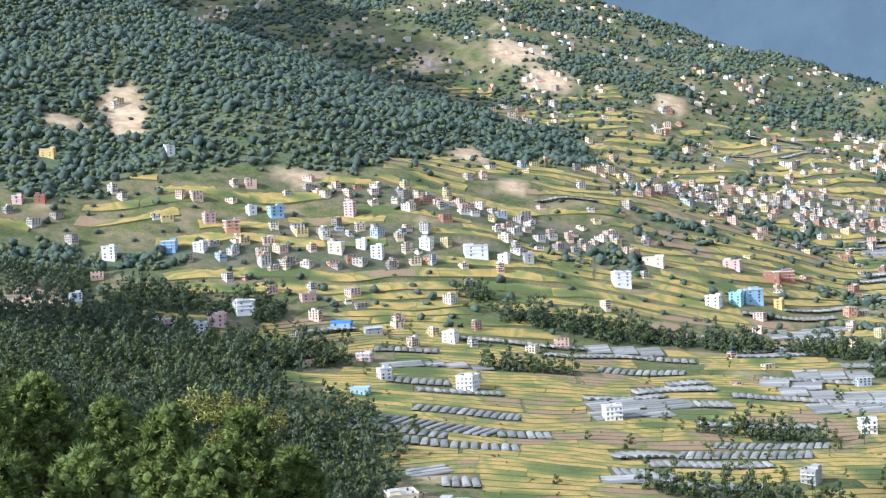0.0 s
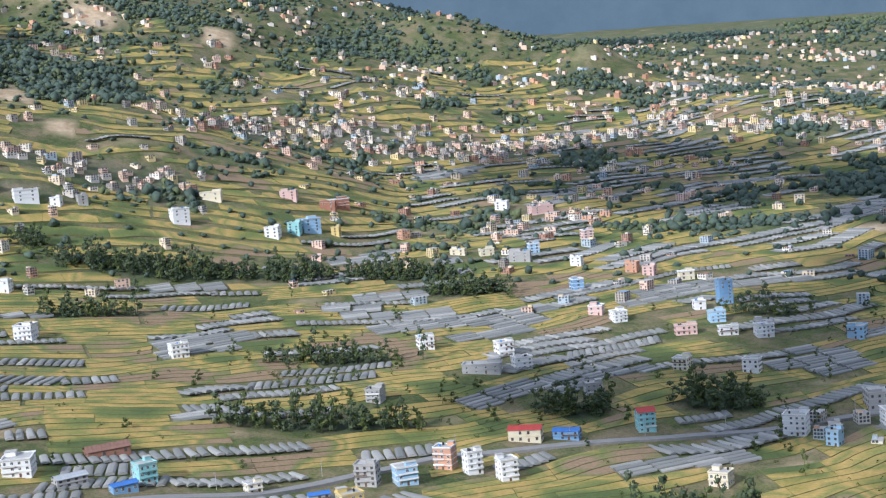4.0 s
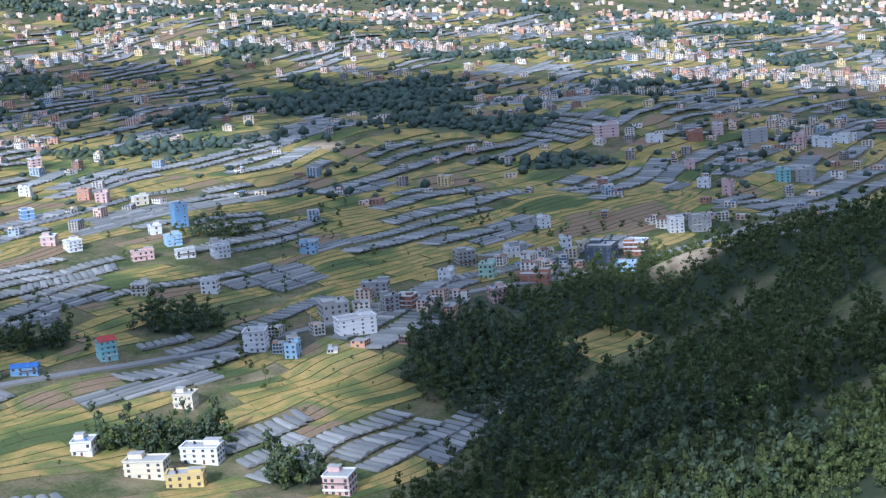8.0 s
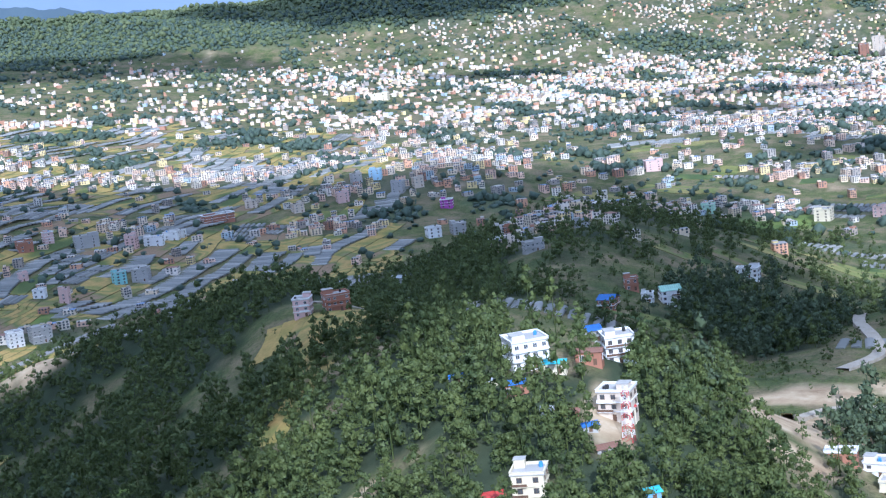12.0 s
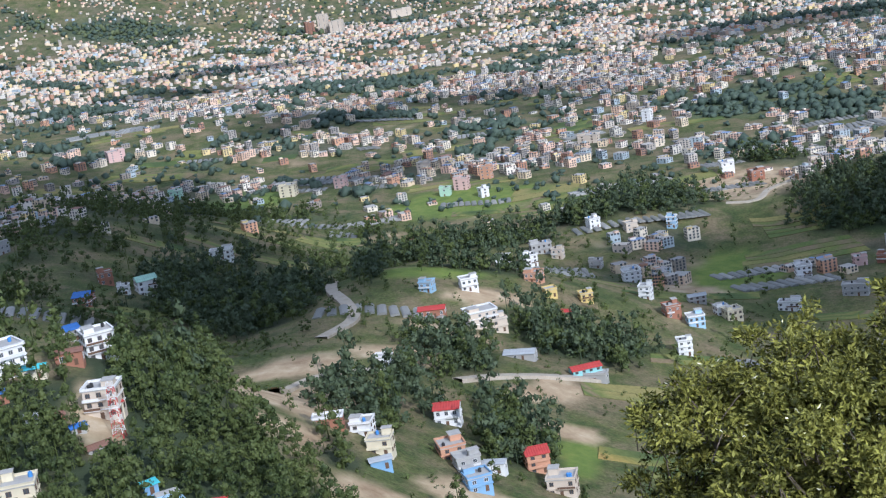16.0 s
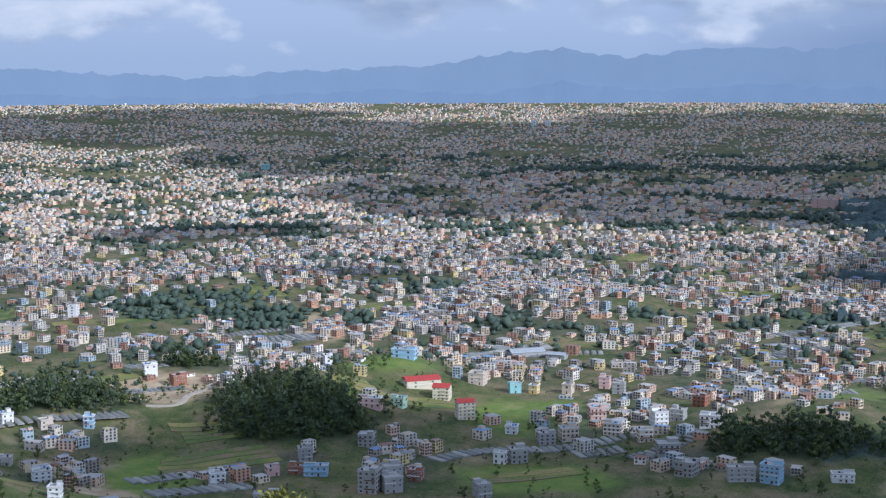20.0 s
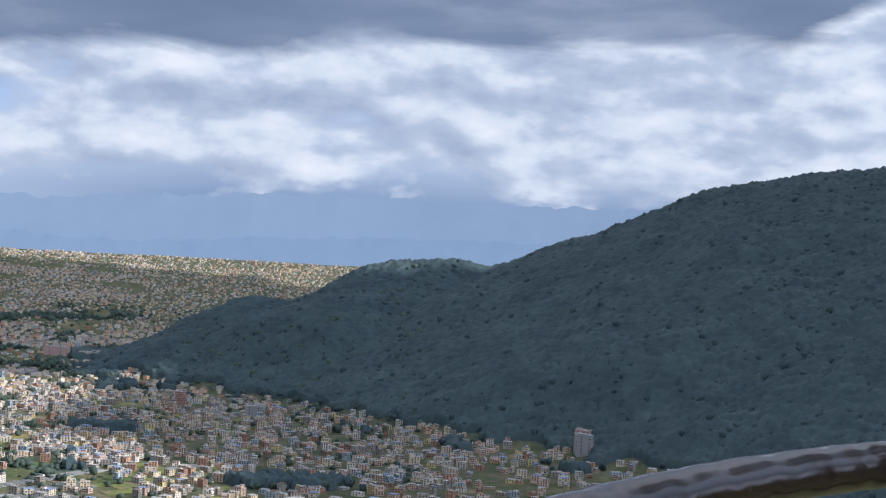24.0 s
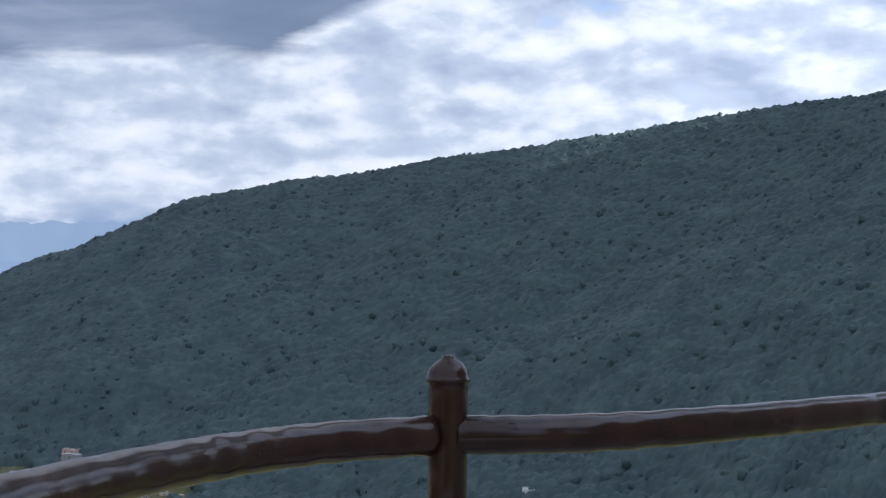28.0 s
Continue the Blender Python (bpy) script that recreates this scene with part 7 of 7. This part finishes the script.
    tagged(new("far_tunnels", plain_stuff("far_tunnels", vv, ff, [PLASTIC])), "rows of low grey plastic-film tunnels", "greenhouses", kind="stuff")
    print("fields", len(S), "tunnels", len(T))


make_fields()


# ---- trees close to the viewpoint ----
def lobe_places(rng, lobes, n):
    """Twig ends gathered in tufts over the skin of several round lobes, with gaps between the tufts."""
    c = np.array([l[0] for l in lobes])
    r = np.array([l[1] for l in lobes])

    def ways(k):
        w = rng.standard_normal((k, 3))
        w[:, 2] = np.abs(w[:, 2]) * 0.6 + w[:, 2] * 0.4
        return w / np.linalg.norm(w, axis=1)[:, None]
    tufts = 52 * len(lobes)
    which = rng.choice(len(lobes), tufts, p=r ** 2 / (r ** 2).sum())
    tw = ways(tufts)
    tc = c[which] + tw * (r[which] * rng.uniform(0.62, 1.02, tufts))[:, None]
    tr = r[which] * rng.uniform(0.12, 0.24, tufts)
    k = rng.choice(tufts, n, p=tr ** 2 / (tr ** 2).sum())
    w = ways(n) + 0.6 * tw[k]
    w /= np.linalg.norm(w, axis=1)[:, None]
    p = tc[k] + w * (tr[k] * rng.uniform(0.3, 1.1, n))[:, None]
    # the shaded inside of the crown
    deep = rng.random(n) < 0.33
    b = rng.choice(len(lobes), n, p=r ** 2 / (r ** 2).sum())
    p[deep] = (c[b] + w * (r[b] * rng.uniform(0.25, 0.70, n))[:, None])[deep]
    return p, w


def polar(az, el, d):
    return np.array([*at(az, d), EYE_Z + d * math.tan(radians(el))])


def make_leafy_tree(name_label, lobes, foot, twigs, per, size, leaf, seed):
    rng = np.random.default_rng(seed)
    root = tagged(new("tree"), name_label, "tree")
    base = np.array([foot[0], foot[1], float(ground_z(*foot)) - 0.3])
    root.location = base
    lobes = [(np.array(c) - base, r) for c, r in lobes]
    mid = sum(l[0] for l in lobes) / len(lobes)
    bm = bmesh.new()
    tall = mid[2]
    tube(bm, [(0, 0, 0), (mid[0] * 0.2, mid[1] * 0.2, tall * 0.4), (mid[0] * 0.7, mid[1] * 0.7, tall * 0.75), tuple(mid * np.array([1, 1, 0.95]))], (0.24, 0.2, 0.15, 0.1), 10)
    for c, r in lobes:
        a = mid * np.array([0.7, 0.7, 0.78])
        tube(bm, [tuple(a), tuple(a * 0.4 + c * 0.6 + np.array([0.1, -0.1, 0.1])), tuple(c)], (0.09, 0.06, 0.03), 7)
    part("trunk", bm, BARK, root, smooth=True)
    p, w = lobe_places(rng, lobes, twigs)
    # twigs
    tb = bmesh.new()
    for i in range(0, twigs, 9):
        e = Vector(p[i])
        s = e - Vector(w[i]) * rng.uniform(0.25, 0.5) + Vector((0, 0, -0.12))
        tube(tb, [s, (s + e) / 2 + Vector((0, 0, 0.03)), e], (0.008, 0.006, 0.003), 3)
    part("branchwork", tb, BARK, root)
    n = twigs * per
    pp, ww = np.repeat(p, per, 0), np.repeat(w, per, 0)
    off = rng.standard_normal((n, 3)) * size * 0.5
    way = ww * 0.75 + rng.standard_normal((n, 3)) * 0.62 + np.array([0, 0, -0.30])
    way /= np.linalg.norm(way, axis=1)[:, None]
    side = np.cross(way, ww + rng.standard_normal((n, 3)) * 0.5)
    side /= np.linalg.norm(side, axis=1)[:, None]
    nor = np.cross(side, way)
    L = (size * rng.uniform(0.7, 1.25, n))[:, None]
    o = pp + off
    quad = np.stack([o, o + way * L * 0.45 + side * L * 0.20 + nor * L * 0.05, o + way * L, o + way * L * 0.45 - side * L * 0.20 + nor * L * 0.05], 1)
    faces = np.arange(n * 4).reshape(-1, 4)
    tri = np.concatenate([faces[:, [0, 1, 2]], faces[:, [0, 2, 3]]])
    part("crown", plain_stuff("crown", quad.reshape(-1, 3), tri, [leaf]), None, root)
    return root


make_leafy_tree("leafy broad tree with glossy drooping green leaves", [(polar(91.2, -20.3, 15.0), 0.74), (polar(95.2, -19.8, 15.2), 0.94), (polar(99.0, -19.7, 14.8), 0.98), (polar(101.2, -21.2, 15.0), 0.52),
                (polar(96.5, -24.0, 14.3), 1.35), (polar(90.2, -23.8, 14.8), 0.85), (polar(101.0, -24.6, 14.6), 0.85), (polar(94.0, -26.5, 14.6), 1.3)], at(96.5, 15.6), 7600, 17, 0.072, LEAF_NEAR, 61)
make_leafy_tree("leafy tree with dull grey-green leaves", [(polar(104.9, -23.4, 22.0), 0.9), (polar(104.6, -26.0, 21.5), 1.2), (polar(107.2, -21.8, 22.0), 1.15), (polar(110.5, -22.6, 22.0), 1.1), (polar(106.0, -25.0, 21.0), 1.2)], at(108, 22.5), 2400, 14, 0.095, LEAF_NEAR, 62)


def make_pine(label, top, wide, deep, seed, leaf):
    """A bushy pine: whorled limbs that end in upright tufts of needles."""
    rng = np.random.default_rng(seed)
    root = tagged(new("pine_tree"), label, "tree", "pines by the viewpoint")
    foot = (top[0], top[1])
    gz = float(ground_z(*foot)) - 0.3
    tall = top[2] - gz
    root.location = (foot[0], foot[1], gz)
    bm = bmesh.new()
    tube(bm, [(0, 0, 0), (0.1, 0.1, tall * 0.6), (0, 0, tall * 0.97)], (0.3, 0.2, 0.04), 8)
    tips = []
    n = 210
    for i in range(n):
        q = (i / n) ** 0.8
        z = tall - deep * q - 0.3
        r = wide * (0.14 + 0.86 * q ** 0.6) * rng.uniform(0.35, 1.0)
        a = i * 2.4 + rng.uniform(-0.3, 0.3)
        e = (r * math.cos(a), r * math.sin(a), z + 0.12 * r)
        if i % 3 == 0:
            tube(bm, [(0, 0, z - 0.3 * r), (e[0] * 0.6, e[1] * 0.6, z - 0.1 * r), e], (0.06, 0.04, 0.02), 4)
        tips.append(e)
    part("trunk", bm, BARK, root, smooth=True)
    tips = np.array(tips)
    per = 64
    m = len(tips) * per
    c = np.repeat(tips, per, 0)
    w = rng.standard_normal((m, 3)) + np.array([0, 0, 0.75])
    w /= np.linalg.norm(w, axis=1)[:, None]
    side = np.cross(w, rng.standard_normal((m, 3)))
    side /= np.linalg.norm(side, axis=1)[:, None]
    L = (0.50 * np.repeat(rng.uniform(0.75, 1.3, len(tips)), per) * rng.uniform(0.6, 1.15, m))[:, None]
    s = c + w * L * 0.12
    tri = np.stack([s - side * 0.09, s + side * 0.09, s + w * L], 1)
    # a dense heart in each tuft
    cv, cf = stamp(ICO_V, ICO_F, tips + np.array([0, 0, 0.12]), rng.uniform(0, 6.28, len(tips)), rng.uniform(0.22, 0.36, len(tips)))
    allv = np.concatenate([tri.reshape(-1, 3), cv])
    allf = np.concatenate([np.arange(m * 3).reshape(-1, 3), cf + m * 3])
    part("crown", plain_stuff("crown", allv, allf, [leaf]), None, root)


PINE = make_leaf("pine_needles", (0.055, 0.085, 0.018), (0.20, 0.25, 0.06), through=0.25, patch=0.5)
for i, (a, e, d, w, deep) in enumerate(((-18.2, -5.7, 82, 4.6, 9), (-15.6, -6.2, 86, 3.4, 8), (-13.1, -7.2, 84, 3.6, 8), (-10.9, -7.7, 78, 3.4, 8), (-8.0, -8.0, 84, 3.0, 7), (-6.2, -9.6, 82, 2.4, 6), (-14.0, -9.0, 66, 3.4, 7), (-9.6, -9.4, 68, 3.2, 7), (-17.5, -8.8, 64, 3.4, 7))):
    make_pine("bushy young pine with bright green needle tufts", polar(a, e, d), w, deep, 70 + i, PINE)
make_leafy_tree("round leafy tree among the pines", [(polar(-9.3, -8.3, 92), 2.0), (polar(-7.6, -8.9, 92), 1.7), (polar(-11.0, -9.0, 92), 1.5), (polar(-8.6, -10.3, 91), 2.4)], at(-9.0, 93), 900, 9, 0.30, LEAF_NEAR, 63)


# ---- mast among the hill houses ----
def make_mast():
    """A red and white lattice mast."""
    red, white = mottled("mast_red", (0.40, 0.05, 0.05), (0.55, 0.08, 0.07), 0.8, 0.5), mottled("mast_white", (0.60, 0.58, 0.56), (0.75, 0.74, 0.72), 0.8, 0.5)
    x, y = at(69.75, 418)
    z = float(ground_z(x, y)) - 0.2
    root = tagged(new("lattice_mast"), "red and white steel lattice mast beside a house", "mast")
    root.location = (x, y, z)
    tall, a0, a1, n = 17.0, 1.5, 0.75, 10

    def corner(k, h):
        s = a0 + (a1 - a0) * h / tall
        return Vector((s * (1, -1, -1, 1)[k], s * (1, 1, -1, -1)[k], h))
    for i in range(n):
        h0, h1 = tall * i / n, tall * (i + 1) / n
        paint = red if i % 2 == 0 else white
        for k in range(4):
            bm = bmesh.new()
            tube(bm, [corner(k, h0), corner(k, h1)], 0.11, 6)
            part("leg", bm, paint, root)
            bm = bmesh.new()
            tube(bm, [corner(k, h0), corner((k + 1) % 4, h1)], 0.06, 5)
            part("brace", bm, paint, root)
            bm = bmesh.new()
            tube(bm, [corner(k, h1), corner((k + 1) % 4, h1)], 0.06, 5)
            part("crossbar", bm, paint, root)
    for k in range(3):
        bm = bmesh.new()
        lathe(bm, ((0.05, -0.1), (0.45, 0.0), (0.5, 0.12), (0.42, 0.16)), 14)
        d = part("dish", bm, white, root)
        d.matrix_local = Matrix.Translation(corner(k, tall - 2.5 - k)) @ pose(0, 0, 0, 90, 0, 90 * k)


make_mast()


# ---- poles along the main road ----
def make_poles():
    steel = mottled("pole_concrete", (0.34, 0.33, 0.31), (0.48, 0.46, 0.44), 0.8)
    first = None
    for x, y in ((92, 738), (150, 755), (232, 780), (300, 778), (345, 774), (395, 770), (436, 768), (480, 767), (530, 764), (610, 758), (680, 746)):
        m = Matrix.Translation((x, y, float(ground_z(x, y)) - 0.3))
        if first is None:
            first = tagged(new("power_pole"), "thin concrete power pole with a crossarm by the road", "pole", "poles along the road")
            bm = bmesh.new()
            tube(bm, [(0, 0, 0), (0, 0, 9.5)], (0.19, 0.11), 8)
            part("pole", bm, steel, first)
            bm = bmesh.new()
            tube(bm, [(-0.9, 0, 8.8), (0.9, 0, 8.8)], 0.06, 6)
            part("crossarm", bm, steel, first)
            first.matrix_basis = m
        else:
            copy_thing(first, m)


make_poles()
